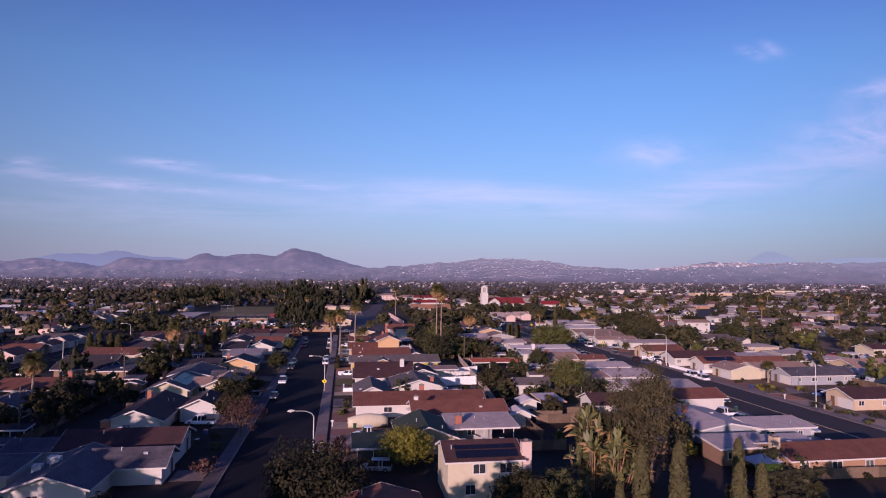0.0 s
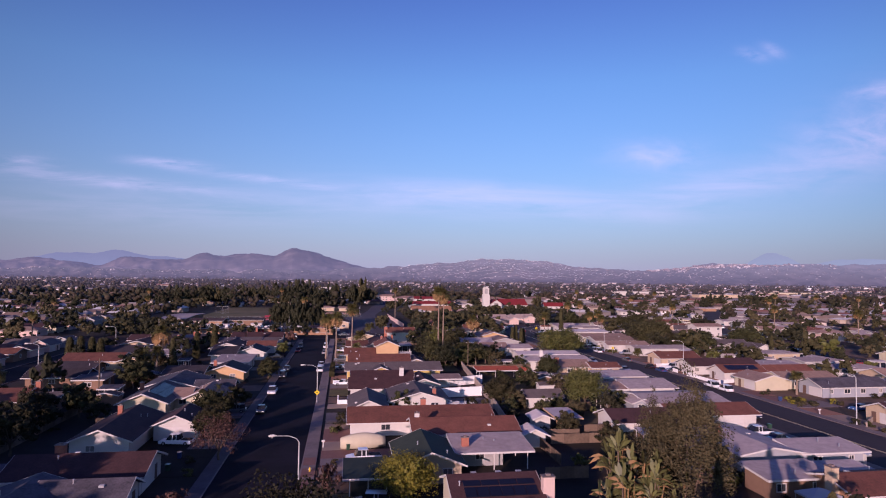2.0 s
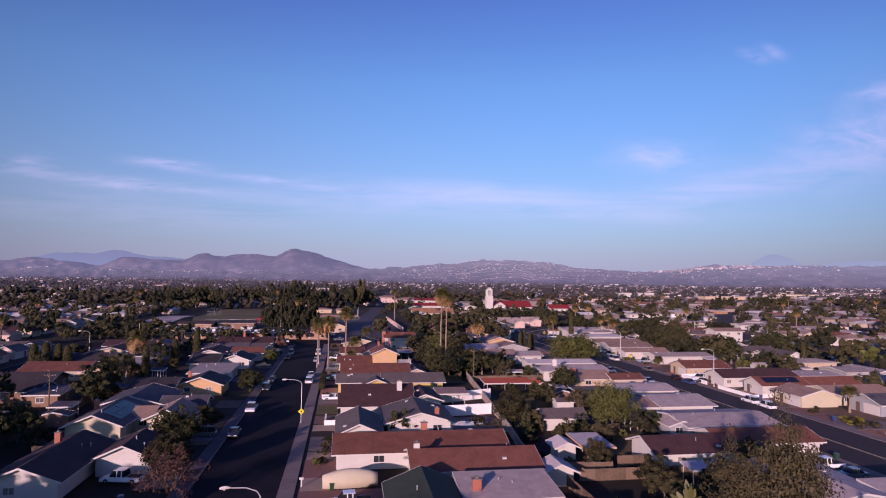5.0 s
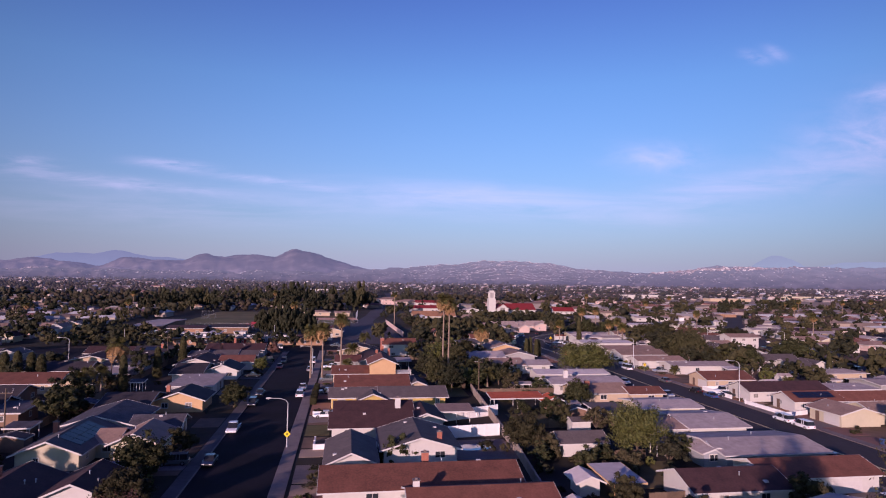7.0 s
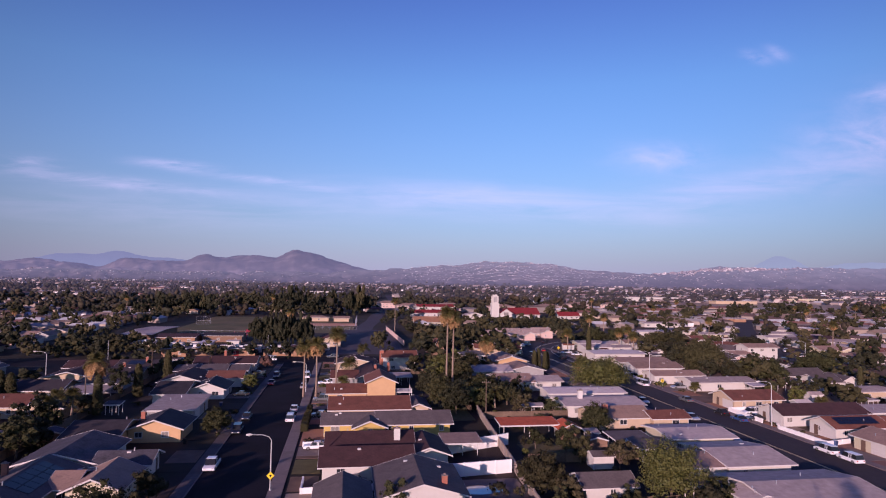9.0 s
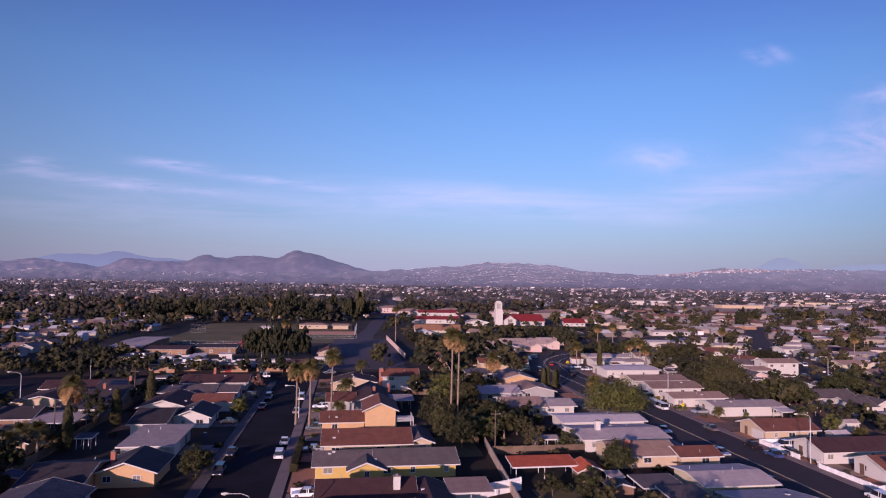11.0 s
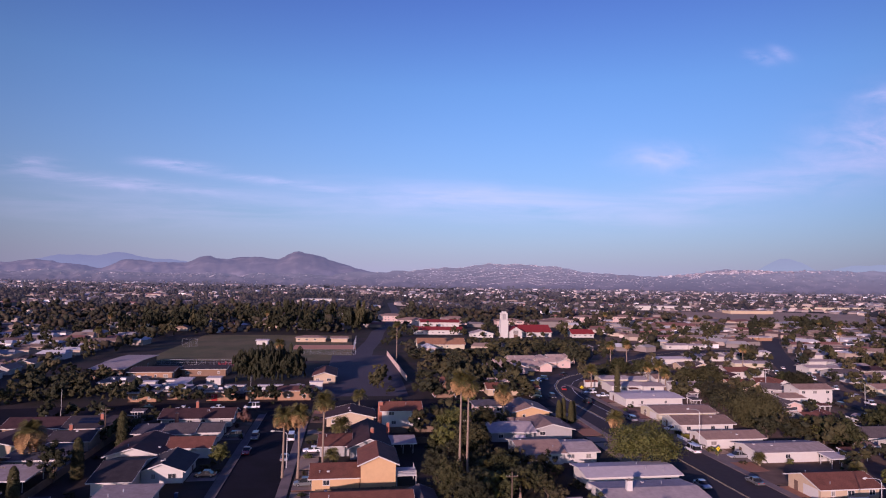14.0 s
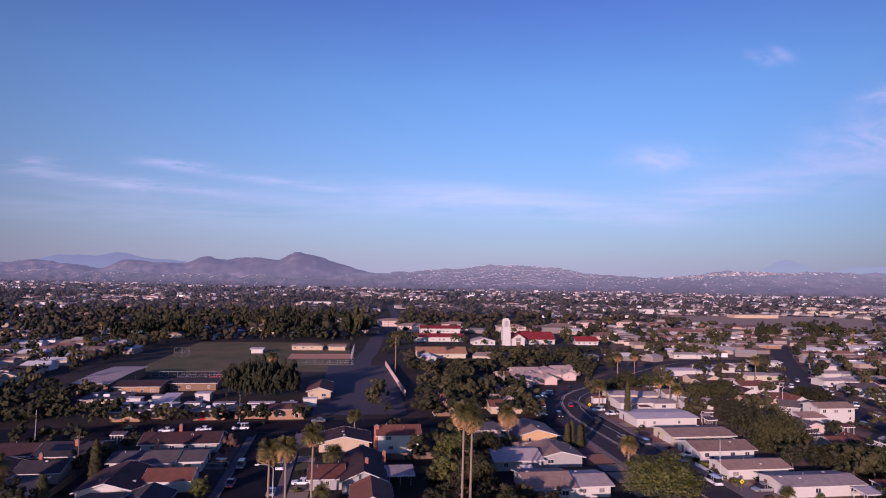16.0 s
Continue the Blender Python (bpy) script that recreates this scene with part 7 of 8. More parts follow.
house("orange", "tan", [(290, 312, 520, 530, 3.0, 1.0, "x")], "orange-tan house with a pale roof", vents=0)
for k, (x, y) in enumerate(((56, 668), (100, 690), (150, 665), (205, 680), (255, 730), (40, 730), (300, 740))):
    house("pink", "tan", [(x, x + 26, y, y + 16, 5.5, 2.2, "hip")], "two-storey pinkish house with a tan roof", vents=0)

rng = random.Random(33)
for k in range(120):
    x = rng.uniform(235, 520)
    y = 500 + (x - 235) * 0.55 + rng.uniform(0, 60)
    if not near_road(x, y, 1.5) and all(not (x - 2 < a[1] and x + 2 > a[0] and y - 2 < a[3] and y + 2 > a[2]) for a in taken):
        wood_tree(x, y, rng.uniform(3.5, 6.5), rng.uniform(7, 13), rng.choice(("dark", "mid", "dark")))

def mailbox(x, y):
    t = tagged(empty("mailbox", x, y), "white post mailbox at the kerb", "mailbox")
    m = bmesh.new()
    box(m, -0.09, 0.09, -0.09, 0.09, 0, 1.0)
    part("post", m, TRIM, t)
    m = bmesh.new()
    prism(m, [(-0.13, 1.0), (0.13, 1.0), (0.13, 1.18), (0.07, 1.28), (-0.07, 1.28), (-0.13, 1.18)], "x", -0.28, 0.28)
    part("letter_box", m, TRIM, t)


def tent(x0, x1, y0, y1):
    """A garden tent with a pale peaked top and a yellow-green side sheet."""
    t = tagged(empty("garden_tent", (x0 + x1) / 2, (y0 + y1) / 2), "white garden tent with a yellow-green side sheet", "tent")
    w, d = (x1 - x0) / 2, (y1 - y0) / 2
    for sx in (-1, 1):
        for sy in (-1, 1):
            m = bmesh.new()
            tube(m, [(sx * w, sy * d, 0), (sx * w, sy * d, 2.2)], [0.03, 0.03], 6)
            part("leg", m, METAL, t)
    m = bmesh.new()
    ring = [m.verts.new((a * (w + 0.1), b * (d + 0.1), 2.2)) for a, b in ((-1, -1), (1, -1), (1, 1), (-1, 1))]
    low_ring = [m.verts.new((a * (w + 0.1), b * (d + 0.1), 1.95)) for a, b in ((-1, -1), (1, -1), (1, 1), (-1, 1))]
    tip = m.verts.new((0, 0, 3.0))
    for q in range(4):
        m.faces.new((ring[q], ring[(q + 1) % 4], tip))
        m.faces.new((low_ring[q], low_ring[(q + 1) % 4], ring[(q + 1) % 4], ring[q]))
    part("canopy", m, surface("tent_cloth", (0.42, 0.42, 0.44), var=0.1, grain=2), t)
    m = bmesh.new()
    box(m, -w, w, -d - 0.03, -d, 0.9, 1.9)
    part("side_sheet", m, surface("side_sheet", (0.42, 0.44, 0.06), var=0.15, grain=2), t)


def wheelie_bin(x, y, ang, colour):
    t = tagged(empty("wheelie_bin", x, y, 0, ang), f"{colour} plastic wheelie bin beside a house", "bin", "wheelie bins")
    mat = paint("bin_" + colour, {"blue": (0.03, 0.06, 0.16), "green": (0.02, 0.06, 0.035), "black": (0.02, 0.02, 0.022)}[colour], 0.5)
    m = bmesh.new()
    lo = [m.verts.new((a * 0.24, b * 0.28, 0.08)) for a, b in ((-1, -1), (1, -1), (1, 1), (-1, 1))]
    hi = [m.verts.new((a * 0.30, b * 0.36, 1.0)) for a, b in ((-1, -1), (1, -1), (1, 1), (-1, 1))]
    m.faces.new(lo[::-1])
    m.faces.new(hi)
    for q in range(4):
        m.faces.new((lo[q], lo[(q + 1) % 4], hi[(q + 1) % 4], hi[q]))
    part("bin_body", m, mat, t)
    m = bmesh.new()
    box(m, -0.32, 0.32, -0.40, 0.38, 1.0, 1.07)
    part("lid", m, mat, t)
    for sx in (-0.26, 0.26):
        m = bmesh.new()
        tube(m, [(sx - 0.03, 0.3, 0.12), (sx + 0.03, 0.3, 0.12)], [0.12, 0.12], 10)
        part("wheel", m, TYRE, t)


yard = random.Random(15)
for k in range(230):
    zone = yard.choice(((52, 64, 100, 300), (122, 182, 120, 330), (122, 182, 120, 330), (-60, -45, 100, 300), (106, 330, 320, 400)))
    x, y = yard.uniform(zone[0], zone[1]), yard.uniform(zone[2], zone[3])
    w, d = yard.uniform(2.2, 6.0), yard.uniform(2.0, 4.0)
    if near_road(x, y, 3.0) or not free(x - w / 2 - 0.3, x + w / 2 + 0.3, y - d / 2 - 0.3, y + d / 2 + 0.3):
        continue
    east = x > 40
    roof = yard.choice(("light", "white", "tan", "brown", "grey") if east else ("grey", "dark", "brown", "slate"))
    if yard.random() < 0.5:
        house("white", roof, [(x - w / 2, x + w / 2, y - d / 2, y + d / 2, 2.3, 0.35, "shed", "open")], f"patio cover with a {ROOF_WORDS[roof]} roof on posts", vents=0, name="patio_cover", over=0.2)
    else:
        house(yard.choice(("white", "tan", "brown", "grey")), roof, [(x - w / 2, x + w / 2, y - d / 2, y + d / 2, 2.1, 0.6, yard.choice("xy"))], f"small garden shed with a {ROOF_WORDS[roof]} roof", vents=0, name="shed", windows=False, over=0.2)

mailbox(105.7, 138.0)
along = random.Random(31)
for k, (x, y) in enumerate(((199.5, 286), (186.0, 282), (207.0, 302), (211.5, 314), (196.6, 312), (219.5, 333), (201.5, 328), (229.0, 357), (209.0, 345), (237.5, 370), (246.5, 384), (262.0, 408))):
    car(x, y, -16 if y < 320 else -30, along.choice(("sedan", "suv", "sedan", "pickup")), along.choice(("white", "silver", "black", "grey", "white")))
for k, (x, y) in enumerate(((81.5, 323.0), (83.0, 328.5), (84.0, 334.0), (85.6, 339.5), (87.5, 345.0), (89.0, 351.0), (92.5, 357.0), (97.5, 364.0))):
    car(x, y, 70 + 5 * (k % 3), ("sedan", "suv", "pickup")[k % 3], ("black", "grey", "silver", "blue")[k % 4])
kerbside = random.Random(19)
for k in range(22):
    shrub(106.2 + kerbside.uniform(0, 2.2), kerbside.uniform(246, 266), kerbside.uniform(0.6, 1.3), kerbside.uniform(0.9, 2.2), kerbside.choice(("mid", "bright", "olive", "gold", "dark")))
mailbox(105.7, 190.8)
mailbox(-1.1, 124.6)
tent(60.2, 64.6, 86.6, 89.4)
bins = random.Random(6)
for x, y in ((3.0, 122.6), (3.1, 143.6), (3.2, 186.9), (3.4, 205.6), (-23.4, 114.6), (-23.4, 120.8), (-22.8, 143.0), (-23.6, 190.6), (-23.6, 226.0), (85.6, 127.6), (84.0, 154.6), (107.8, 176.4), (107.4, 152.6), (107.6, 247.8), (85.2, 205.2), (3.2, 222.0)):
    for k in range(1):
        wheelie_bin(x + bins.uniform(-0.1, 0.1), y + k * 0.9, bins.uniform(-20, 20), bins.choice(("blue", "green", "black")))
for k in range(13):
    shrub(107.6 + bins.uniform(0, 11.5), 146.5 + bins.uniform(0, 7.0), bins.uniform(0.7, 1.3), bins.uniform(0.9, 1.9), bins.choice(("mid", "dark", "olive", "gold")))
wall_run("block_wall", 106.7, 126.8, 115.6, 133.7, 1.0, 0.2, BLOCK, "low brown block wall beside a driveway", 3)
board_fence(66.2, 84.6, 86.0, 84.2, 1.6, "dark brown board fence before the low house")
wall_run("low_wall", 105.5, 250.0, 105.5, 262.0, 0.9, 0.15, WHITEWALL, "low white wall round a front yard", 2)
for x, y, ang, kind, colour in ((120.5, 190.0, 90, "sedan", "silver"), (109.5, 205.5, 90, "suv", "white"), (110.8, 241.5, 90, "pickup", "silver"), (108.5, 270.5, 90, "sedan", "white"), (-20.6, 153.6, 92, "suv", "grey"), (-21.0, 239.0, 88, "sedan", "black"), (-21.0, 273.0, 90, "suv", "grey"), (1.6, 212.0, 90, "sedan", "silver"), (1.4, 231.0, 90, "suv", "grey"), (1.4, 256.5, 90, "sedan", "white"), (80.5, 119.0, 90, "sedan", "grey"), (80.0, 123.5, 90, "pickup", "white"), (101.8, 284.0, 0, "suv", "silver"), (88.2, 182.0, 180, "sedan", "grey"), (88.2, 255.0, 180, "suv", "black"), (101.8, 262.0, 0, "sedan", "grey"), (-32.0, 340.5, 20, "sedan", "white"), (-27.0, 343.0, 15, "suv", "silver"), (-21.0, 344.0, 18, "sedan", "black"), (-15.0, 343.5, 10, "sedan", "white"), (-9.5, 348.0, 15, "suv", "white")):
    car(x, y, ang, kind, colour)

# ---- driveways and yards ----
for x0, x1, y0, y1, mat, label in ((-1.3, 3.8, 113.5, 121.0, CONCRETE, "pale concrete driveway"), (-1.3, 14.0, 118.0, 122.5, PINKSLAB, "red-stained concrete driveway"), (-1.3, 3.5, 128.0, 137.0, PINKSLAB, "red-stained concrete driveway"), (-1.3, 3.6, 144.0, 151.0, CONCRETE, "concrete driveway"),
                                    (-1.3, 4.0, 180.0, 186.0, CONCRETE, "concrete driveway"), (-1.3, 3.0, 187.0, 200.0, CLAY, "bare orange-brown front yard"), (-1.3, 4.0, 209.0, 215.0, CONCRETE, "concrete driveway"), (-1.3, 3.0, 228.0, 234.0, CONCRETE, "concrete driveway"), (-1.3, 3.5, 253.0, 260.0, CONCRETE, "concrete driveway"),
                                    (-23.0, -18.4, 96.0, 101.0, CONCRETE, "concrete driveway"), (-23.5, -18.4, 126.0, 132.0, CONCRETE, "concrete driveway"), (-23.8, -18.4, 150.5, 156.8, CONCRETE, "concrete driveway"), (-26.0, -18.4, 212.0, 219.0, CONCRETE, "concrete driveway"), (-24.5, -18.4, 236.0, 242.0, CONCRETE, "concrete driveway"), (-24.0, -18.4, 270.0, 276.0, CONCRETE, "concrete driveway"),
                                    (105.6, 122.0, 175.6, 179.6, PINKSLAB, "red-brown paved driveway"), (105.6, 118.0, 145.0, 152.0, CONCRETE, "wide concrete driveway"), (105.6, 110.0, 166.0, 174.0, CONCRETE, "concrete driveway"), (105.6, 112.5, 238.0, 245.0, CONCRETE, "concrete driveway"), (105.6, 109.0, 267.0, 274.0, CONCRETE, "concrete driveway"), (105.6, 112.0, 126.0, 131.0, CONCRETE, "concrete driveway"),
                                    (83.6, 84.4, 104.0, 107.5, CONCRETE, "concrete driveway"), (76.0, 84.4, 112.0, 127.0, CONCRETE, "wide concrete parking yard"), (45.5, 60.0, 134.5, 147.0, LAWN, "small olive green back lawn"), (42.0, 62.0, 173.0, 184.0, LAWN, "shaded back lawn"), (23.5, 36.0, 151.0, 163.5, CONCRETE, "concrete pool terrace"), (22.0, 38.0, 205, 221, LAWN, "rough back lawn"), (26.5, 39.0, 168.0, 176.5, SOIL, "bare earth back yard")):
    slab_area("driveway" if "drive" in label else "yard", x0, x1, y0, y1, mat, label, 0.05 + 0.0006 * (y0 % 10) + 0.004 * (x1 > 10))
for y0, y1 in ((104.0, 107.5), (109.0, 113.0), (114.5, 118.5)):
    slab_area("paving", LEFT_X1 + 0.25, LEFT_X1 + 2.1, y0, y1, PINKSLAB, "red-stained concrete paving on the pavement", 0.158)
lot = random.Random(8)
for x0, x1, y0, y1 in ((-1.25, 3.4, 96, 306), (105.62, 111.5, 100, 330), (78.5, 84.3, 100, 296), (-23.8, -18.55, 96, 300)):
    y = y0
    while y < y1:
        wide = lot.uniform(5, 10)
        # West yards draw mostly dark SOIL, which stands in for shade there.
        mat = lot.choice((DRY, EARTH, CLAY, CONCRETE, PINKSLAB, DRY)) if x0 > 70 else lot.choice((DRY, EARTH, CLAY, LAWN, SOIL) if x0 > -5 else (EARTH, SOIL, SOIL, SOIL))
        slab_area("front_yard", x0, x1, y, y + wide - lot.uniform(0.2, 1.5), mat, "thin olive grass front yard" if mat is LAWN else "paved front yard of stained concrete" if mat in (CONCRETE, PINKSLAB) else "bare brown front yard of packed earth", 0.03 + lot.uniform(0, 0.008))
        y += wide
m = bmesh.new()
ringv = [m.verts.new((28.8 + 3.4 * math.cos(a) * (1 + 0.15 * math.cos(2 * a)), 158.4 + 2.0 * math.sin(a), 0.07)) for a in [k * math.pi / 14 for k in range(28)]]
m.faces.new(ringv)
pw = paint("pool_water", (0.16, 0.26, 0.36), 0.1)
tagged(part("pool", m, pw), "oval swimming pool with pale blue water", "pool", kind="structure")

# ---- far town, woods, hills ----
AXIS, SIDE = Vector((math.sin(radians(9.2)), math.cos(radians(9.2)))), Vector((math.cos(radians(9.2)), -math.sin(radians(9.2))))


def far_place(rr, n, near, far, power=1.0):
    z = near * (far / near) ** (rr.uniform(0, 1, n) ** power)
    u = rr.uniform(-0.86, 0.86, n)
    return np.stack([AXIS.x * z + SIDE.x * u * z, AXIS.y * z + SIDE.y * u * z], 1), z, u


def clear_far(p):
    keep = np.ones(len(p), bool)
    for k, (x, y) in enumerate(p):
        if near_road(x, y, 4) or any(a[0] - 3 < x < a[1] + 3 and a[2] - 3 < y < a[3] + 3 for a in RESERVED) or (y < 300) or (y < 640 and not free(x - 6, x + 6, y - 5, y + 5)):
            keep[k] = False
    return keep


def far_land(p, u, rr):
    """How built-up or wooded a far place is: patches of town, groves and open fields."""
    out = np.array([noise.fractal(Vector((x * 0.004, y * 0.004, 3.0)), 1.0, 2.0, 3) for x, y in p])
    return out + rr.normal(0, 0.12, len(p))


FARWALLS = [(0.76, 0.72, 0.69), (0.42, 0.34, 0.27), (0.34, 0.27, 0.22), (0.50, 0.42, 0.37), (0.26, 0.21, 0.19), (0.32, 0.26, 0.23), (0.2, 0.17, 0.16)]
FARROOFS = [(0.24, 0.16, 0.12), (0.34, 0.31, 0.29), (0.14, 0.09, 0.075), (0.18, 0.16, 0.16), (0.28, 0.2, 0.15), (0.55, 0.53, 0.51), (0.26, 0.12, 0.09)]
# Distance bands, each with the emission that stands in for haze.
HAZE_GLOW = ((0, 900, (0.0, 0.0, 0.0)), (900, 1500, (0.016, 0.014, 0.023)), (1500, 2300, (0.034, 0.031, 0.048)), (2300, 3700, (0.062, 0.058, 0.086)))


def with_haze_glow(m, glow):
    """Paints the haze of miles of air onto far things as emission."""
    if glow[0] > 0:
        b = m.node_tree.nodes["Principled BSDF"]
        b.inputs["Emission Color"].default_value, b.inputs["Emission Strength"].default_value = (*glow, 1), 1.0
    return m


rr = np.random.RandomState(5)
pos, zz, uu = far_place(rr, 5200, 420, 3600, 0.8)
land = far_land(pos, uu, rr)
keep = clear_far(pos) & (land > np.where(uu > 0.05, -0.10, 0.09))
pos, zz = pos[keep], zz[keep]
rows = [(x, y, z, 0, 0, 0) for (x, y), z in zip(pos, zz)] + [(x, y, 400.0, w, d, radians(a)) for x, y, w, d, a in far_extra]
for z_lo, z_hi, glow in HAZE_GLOW:
    wv, wf, rv, rf = [], [], [], []
    for x, y, z, fw, fd, fa in rows:
        if not z_lo <= z < z_hi:
            continue
        s = 0.9 + z / 6500
        w, d, e, g = rr.uniform(4.5, 8.5) * s, rr.uniform(3.5, 5.5) * s, rr.uniform(2.6, 3.6) * s, rr.uniform(0.6, 2.0) * s
        if rr.uniform() < 0.05:
            w, d, e = w * 2.6, d * 1.6, e * 1.6
        a0 = (0.0, 0.5, -0.4, 1.57)[rr.randint(4)] + rr.normal(0, 0.05)
        if fw:
            w, d, e, a0 = fw, fd, 2.8, fa
        ca, sa = math.cos(a0), math.sin(a0)
        pts = lambda q: [(x + a * ca - b * sa, y + a * sa + b * ca, c_) for a, b, c_ in q]
        k = len(wv)
        wv += pts([(-w, -d, 0), (w, -d, 0), (w, d, 0), (-w, d, 0), (-w, -d, e), (w, -d, e), (w, d, e), (-w, d, e)])
        wf += [(k, k + 1, k + 5, k + 4), (k + 1, k + 2, k + 6, k + 5), (k + 2, k + 3, k + 7, k + 6), (k + 3, k, k + 4, k + 7)]
        k = len(rv)
        o = 0.5
        rv += pts([(-w - o, -d - o, e), (w + o, -d - o, e), (w + o, d + o, e), (-w - o, d + o, e), (-w * 0.8, 0, e + g), (w * 0.8, 0, e + g)])
        rf += [(k, k + 1, k + 5, k + 4), (k + 1, k + 2, k + 5), (k + 2, k + 3, k + 4, k + 5), (k + 3, k, k + 4), (k + 3, k + 2, k + 1, k)]
    town = tagged(linked("far_town", from_arrays("far_town", wv, wf, False), with_haze_glow(mixed("far_walls", FARWALLS), glow)), "far suburb of small pale houses", "houses", kind="stuff")
    linked("far_roofs", from_arrays("far_roofs", rv, rf, False), with_haze_glow(mixed("far_roofs", FARROOFS), glow), town)

pos, zz, uu = far_place(rr, 8600, 420, 3700, 0.85)
land = far_land(pos, uu, rr)
keep = clear_far(pos) & ((land < np.where(uu > 0.12, 0.14, 0.24)) | (rr.uniform(0, 1, len(pos)) < 0.38))
pos, zz, uu, land = pos[keep], zz[keep], uu[keep], land[keep]
bases = [crown_arrays(200 + k, 4, 4, 0.16, 0.8, ragged=0.15, core=1.35) for k in range(8)]
for z_lo, z_hi, glow in HAZE_GLOW:
    allv, allf, k0 = [], [], 0
    for (x, y), z, u, ld in zip(pos, zz, uu, land):
        if not z_lo <= z < z_hi:
            continue
        v, f = bases[rr.randint(8)]
        r = rr.uniform(2.2, 4.8) * (1 + z / 2600) * (1.0 if u < 0.1 else 0.95)
        tall = min(r * rr.uniform(0.75, 1.5), rr.uniform(3.5, 7.0)) * (1.5 if ld < -0.25 and rr.uniform() < 0.4 else 1.0)
        allv.append(v * np.array([r, r, tall]) + np.array([x, y, tall * 0.85]))
        allf.append(f + k0)
        k0 += len(v)
    allv = np.concatenate(allv)
    allv[:, 2] = np.maximum(allv[:, 2], 0.0)
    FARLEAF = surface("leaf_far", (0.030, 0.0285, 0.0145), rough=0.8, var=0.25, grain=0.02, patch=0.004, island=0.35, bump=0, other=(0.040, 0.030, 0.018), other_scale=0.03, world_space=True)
    tagged(linked("far_trees", from_arrays("far_trees", allv, np.concatenate(allf)), with_haze_glow(FARLEAF, glow)), "dark green tree crowns of the far suburb", "trees", kind="stuff")


for kind, some in wood_parts.items():
    vv, ff, k0 = [], [], 0
    for v, f in some:
        vv.append(v)
        ff.append(f + k0)
        k0 += len(v)
    tagged(linked("woods", from_arrays("woods", np.concatenate(vv), np.concatenate(ff), False), LEAF[kind]), "leafy trees of the yards and parks further off", "trees", kind="stuff")


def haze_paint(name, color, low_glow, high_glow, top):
    """Far land as a plain dull backdrop: haze painted as emission that varies with height."""
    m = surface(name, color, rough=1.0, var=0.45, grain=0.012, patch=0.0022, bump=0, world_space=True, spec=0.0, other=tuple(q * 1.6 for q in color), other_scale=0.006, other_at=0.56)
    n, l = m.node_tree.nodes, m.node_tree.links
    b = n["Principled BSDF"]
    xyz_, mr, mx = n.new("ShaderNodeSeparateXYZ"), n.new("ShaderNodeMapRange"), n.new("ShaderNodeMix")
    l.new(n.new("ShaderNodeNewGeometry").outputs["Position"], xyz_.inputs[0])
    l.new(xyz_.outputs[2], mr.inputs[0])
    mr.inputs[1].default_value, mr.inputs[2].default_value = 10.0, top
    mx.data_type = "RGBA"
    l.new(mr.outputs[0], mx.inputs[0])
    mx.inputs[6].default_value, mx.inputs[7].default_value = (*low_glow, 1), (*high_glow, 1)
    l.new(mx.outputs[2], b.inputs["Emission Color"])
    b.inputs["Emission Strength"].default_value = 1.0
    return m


def hill_height(u, q, dist, peaks, rough=1.5):
    """Height of a range at a bearing u and a depth q from its foot (0) over the crest (0.78)."""
    top = sum((hgt * math.exp(-((u * 1000 - a) / w) ** 2)) ** 4 for a, hgt, w in peaks) ** 0.25
    prof = math.sin(min(1.0, q / 0.78) * math.pi / 2) ** 1.3 if q < 0.8 else max(0.0, 1 - (q - 0.8) / 0.2)
    rugged = noise.fractal(Vector((u * 22, q * 6, dist * 0.01)), 0.8, 2.1, 6)
    gullies = noise.ridged_multi_fractal(Vector((u * 34, q * 3.0, dist * 0.013)), 0.9, 2.2, 5, 1.0, 2.0) - 1.2
    slope = max(0.0, math.sin(math.pi * min(1.0, q / 0.8)))
    return max(0.0, (top / 1000 * dist + 31) * prof + min(1, top / 8) * (rugged * rough * 9 + gullies * rough * 7 * slope)) - 2


def hill_place(u, q, dist):
    d = dist - 700 + 900 * q
    return AXIS.x * d + SIDE.x * u * d, AXIS.y * d + SIDE.y * u * d


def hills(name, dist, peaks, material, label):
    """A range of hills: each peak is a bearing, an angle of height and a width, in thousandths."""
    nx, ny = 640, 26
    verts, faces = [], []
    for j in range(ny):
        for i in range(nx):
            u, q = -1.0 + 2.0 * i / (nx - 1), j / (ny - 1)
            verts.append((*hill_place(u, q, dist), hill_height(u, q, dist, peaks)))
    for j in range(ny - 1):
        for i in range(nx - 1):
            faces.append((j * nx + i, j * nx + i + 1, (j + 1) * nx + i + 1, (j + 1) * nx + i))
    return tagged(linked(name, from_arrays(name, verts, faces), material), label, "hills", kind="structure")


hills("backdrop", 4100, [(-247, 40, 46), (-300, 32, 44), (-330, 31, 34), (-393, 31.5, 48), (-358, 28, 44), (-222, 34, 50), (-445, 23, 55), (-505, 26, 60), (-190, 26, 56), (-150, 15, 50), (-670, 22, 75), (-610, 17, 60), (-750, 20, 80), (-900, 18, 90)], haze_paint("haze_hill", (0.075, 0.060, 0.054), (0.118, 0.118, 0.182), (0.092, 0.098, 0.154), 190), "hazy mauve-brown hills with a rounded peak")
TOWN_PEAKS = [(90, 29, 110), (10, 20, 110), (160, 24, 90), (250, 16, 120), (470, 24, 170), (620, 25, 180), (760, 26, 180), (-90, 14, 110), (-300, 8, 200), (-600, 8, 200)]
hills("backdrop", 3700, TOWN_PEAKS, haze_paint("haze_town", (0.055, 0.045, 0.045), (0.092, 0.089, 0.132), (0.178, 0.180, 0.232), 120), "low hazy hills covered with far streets")
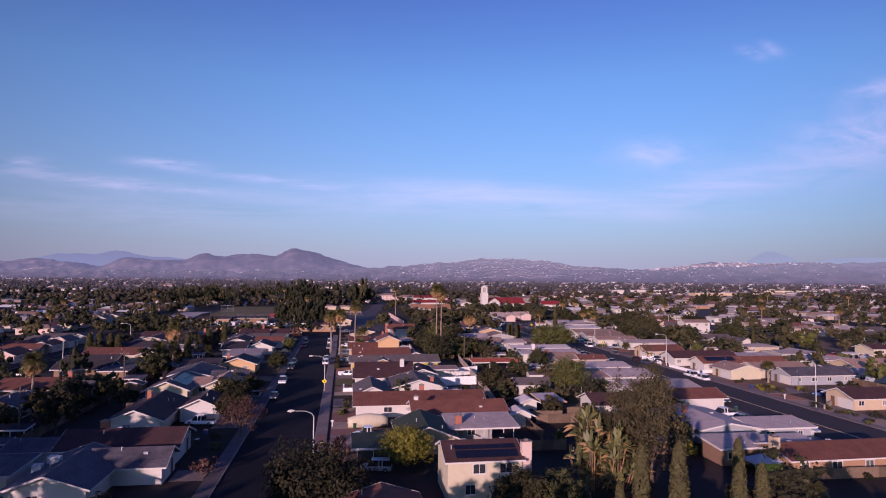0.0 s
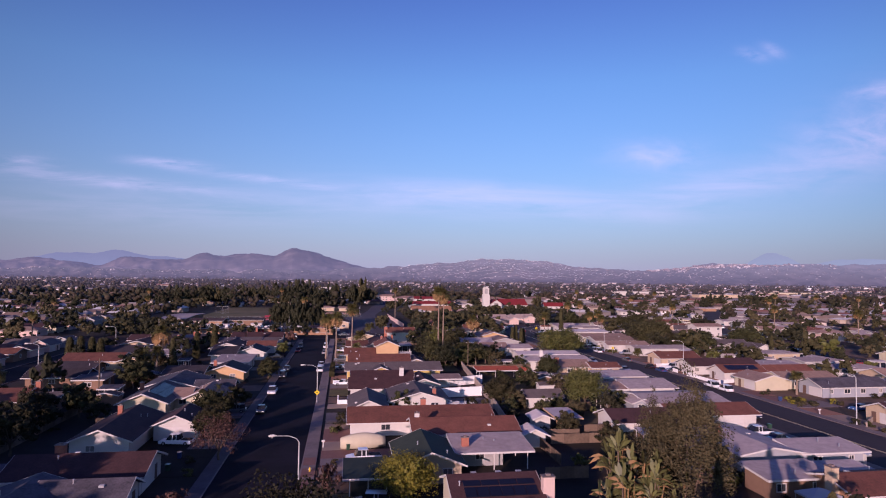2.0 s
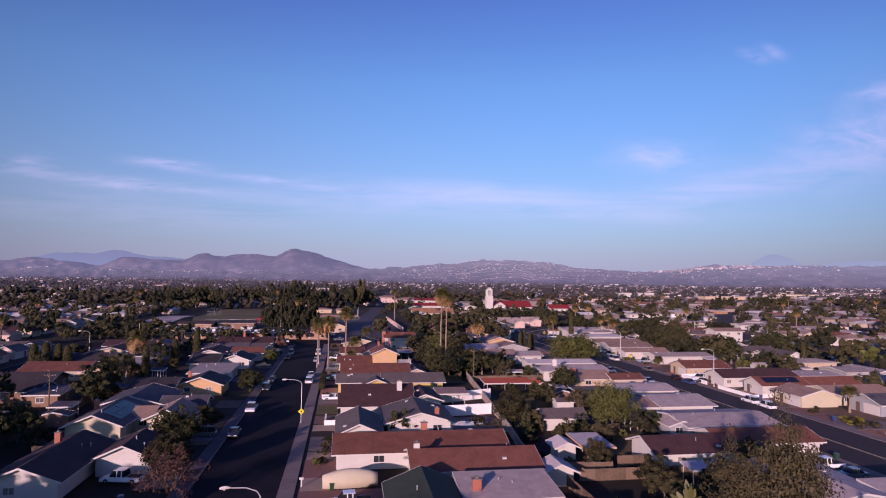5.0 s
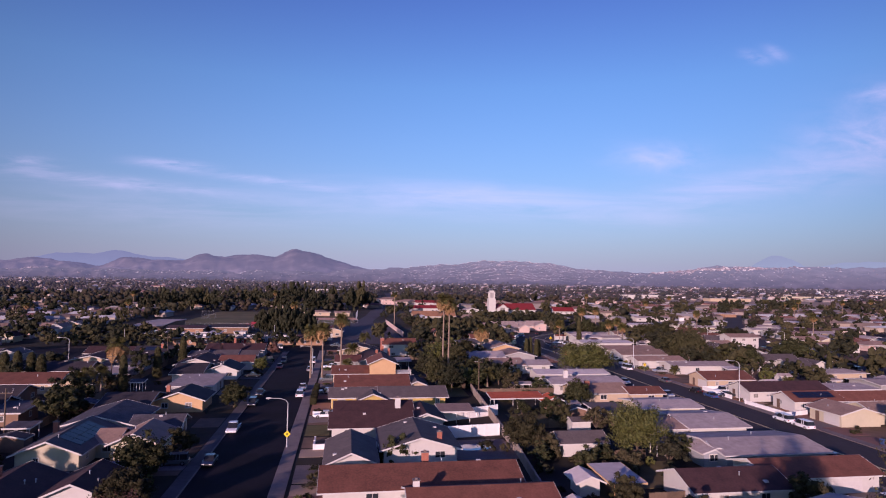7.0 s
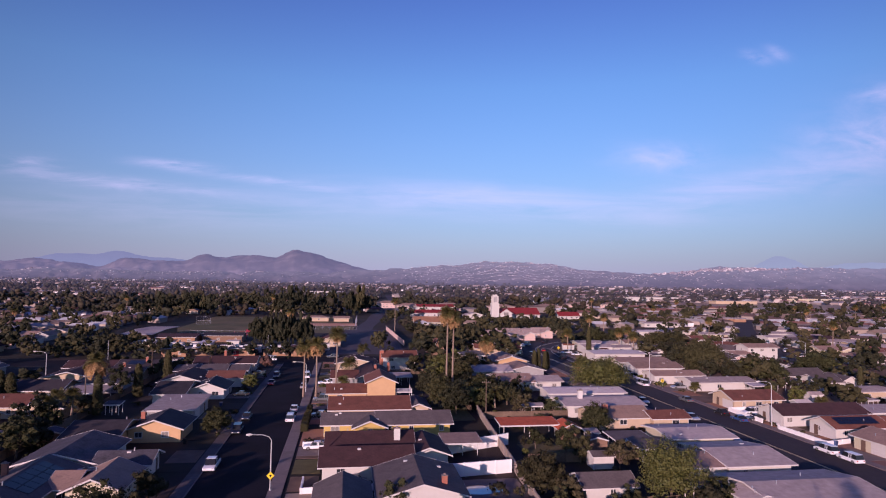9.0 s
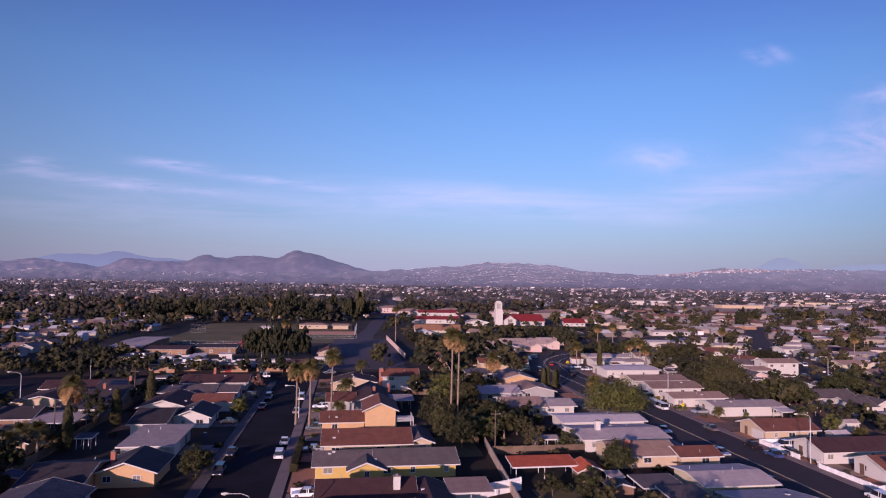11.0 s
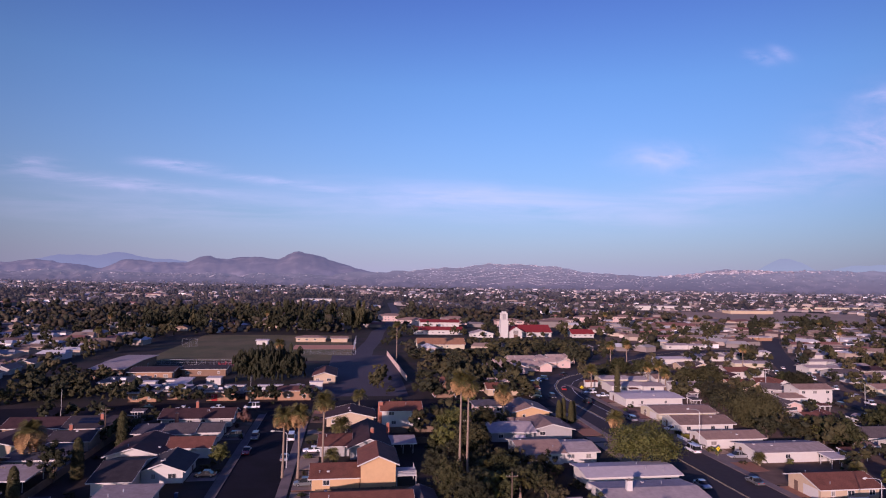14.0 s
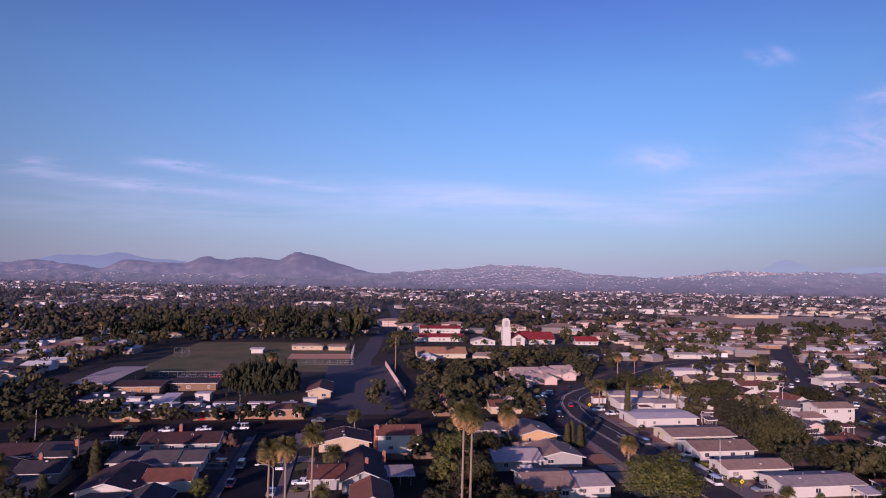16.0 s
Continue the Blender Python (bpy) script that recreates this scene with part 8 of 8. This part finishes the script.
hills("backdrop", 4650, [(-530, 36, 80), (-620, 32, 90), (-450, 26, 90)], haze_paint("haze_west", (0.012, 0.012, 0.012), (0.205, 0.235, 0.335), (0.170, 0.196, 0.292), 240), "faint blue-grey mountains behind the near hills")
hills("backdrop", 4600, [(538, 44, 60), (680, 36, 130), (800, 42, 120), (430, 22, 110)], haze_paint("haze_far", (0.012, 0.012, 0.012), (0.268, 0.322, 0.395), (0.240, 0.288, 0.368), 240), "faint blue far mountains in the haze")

rr = np.random.RandomState(9)
hv, hf = [], []
for k in range(5200):
    w, g = rr.uniform(1.0, 4.2), rr.uniform(1.6, 3.4)
    if k < 3000:
        # streets in rows over the central hill
        u, q = rr.normal(0.10, 0.085), 0.16 + rr.randint(0, 11) * 0.057 + rr.normal(0, 0.006)
        q += 0.02 * math.sin(u * 60 + q * 9)
    elif k < 3500:
        u, q = rr.normal(0.45, 0.055), rr.normal(0.62, 0.05)
        w, g = rr.uniform(2, 9), rr.uniform(2.5, 7)
    elif k < 3800:
        u, q = rr.normal(-0.40, 0.09), rr.normal(0.5, 0.06)
    elif k < 3900:
        u, q = rr.normal(-0.665, 0.02), rr.normal(0.66, 0.04)
        w = rr.uniform(3, 8)
    elif k < 4500:
        u, q = rr.normal(0.40, 0.16), rr.normal(0.40, 0.12)
    else:
        u, q = rr.uniform(-0.75, 0.75), rr.uniform(0.05, 0.7)
    q = min(max(q, 0.03), 0.79)
    x, y = hill_place(u, q, 3700)
    z = hill_height(u, q, 3700, TOWN_PEAKS) - 1.5
    b0 = len(hv)
    hv += [(x - w, y, z), (x + w, y, z), (x + w, y + 6, z), (x - w, y + 6, z), (x - w, y, z + g), (x + w, y, z + g), (x + w, y + 6, z + g), (x - w, y + 6, z + g)]
    hf += [(b0, b0 + 1, b0 + 5, b0 + 4), (b0 + 1, b0 + 2, b0 + 6, b0 + 5), (b0 + 2, b0 + 3, b0 + 7, b0 + 6), (b0 + 3, b0, b0 + 4, b0 + 7), (b0 + 4, b0 + 5, b0 + 6, b0 + 7)]
# The mauve-grey wall colours have the distance haze painted in.
tagged(linked("hill_town", from_arrays("hill_town", hv, hf, False), mixed("hazed_hill_walls", [(0.34, 0.31, 0.36), (0.24, 0.22, 0.27), (0.20, 0.18, 0.22), (0.28, 0.25, 0.28), (0.52, 0.49, 0.52)])), "tiny pale houses on the far hillside", "houses", kind="stuff")

# Pavement slabs, one by one where the street is nearest.
for base, me, x0, y0, y1, slab in walks:
    k = 0
    y = 80.0
    while y < min(y1, 300.0) - slab:
        ob = linked("slab", me, None, base)
        ob.location = (x0, y, 0.0)
        y += slab
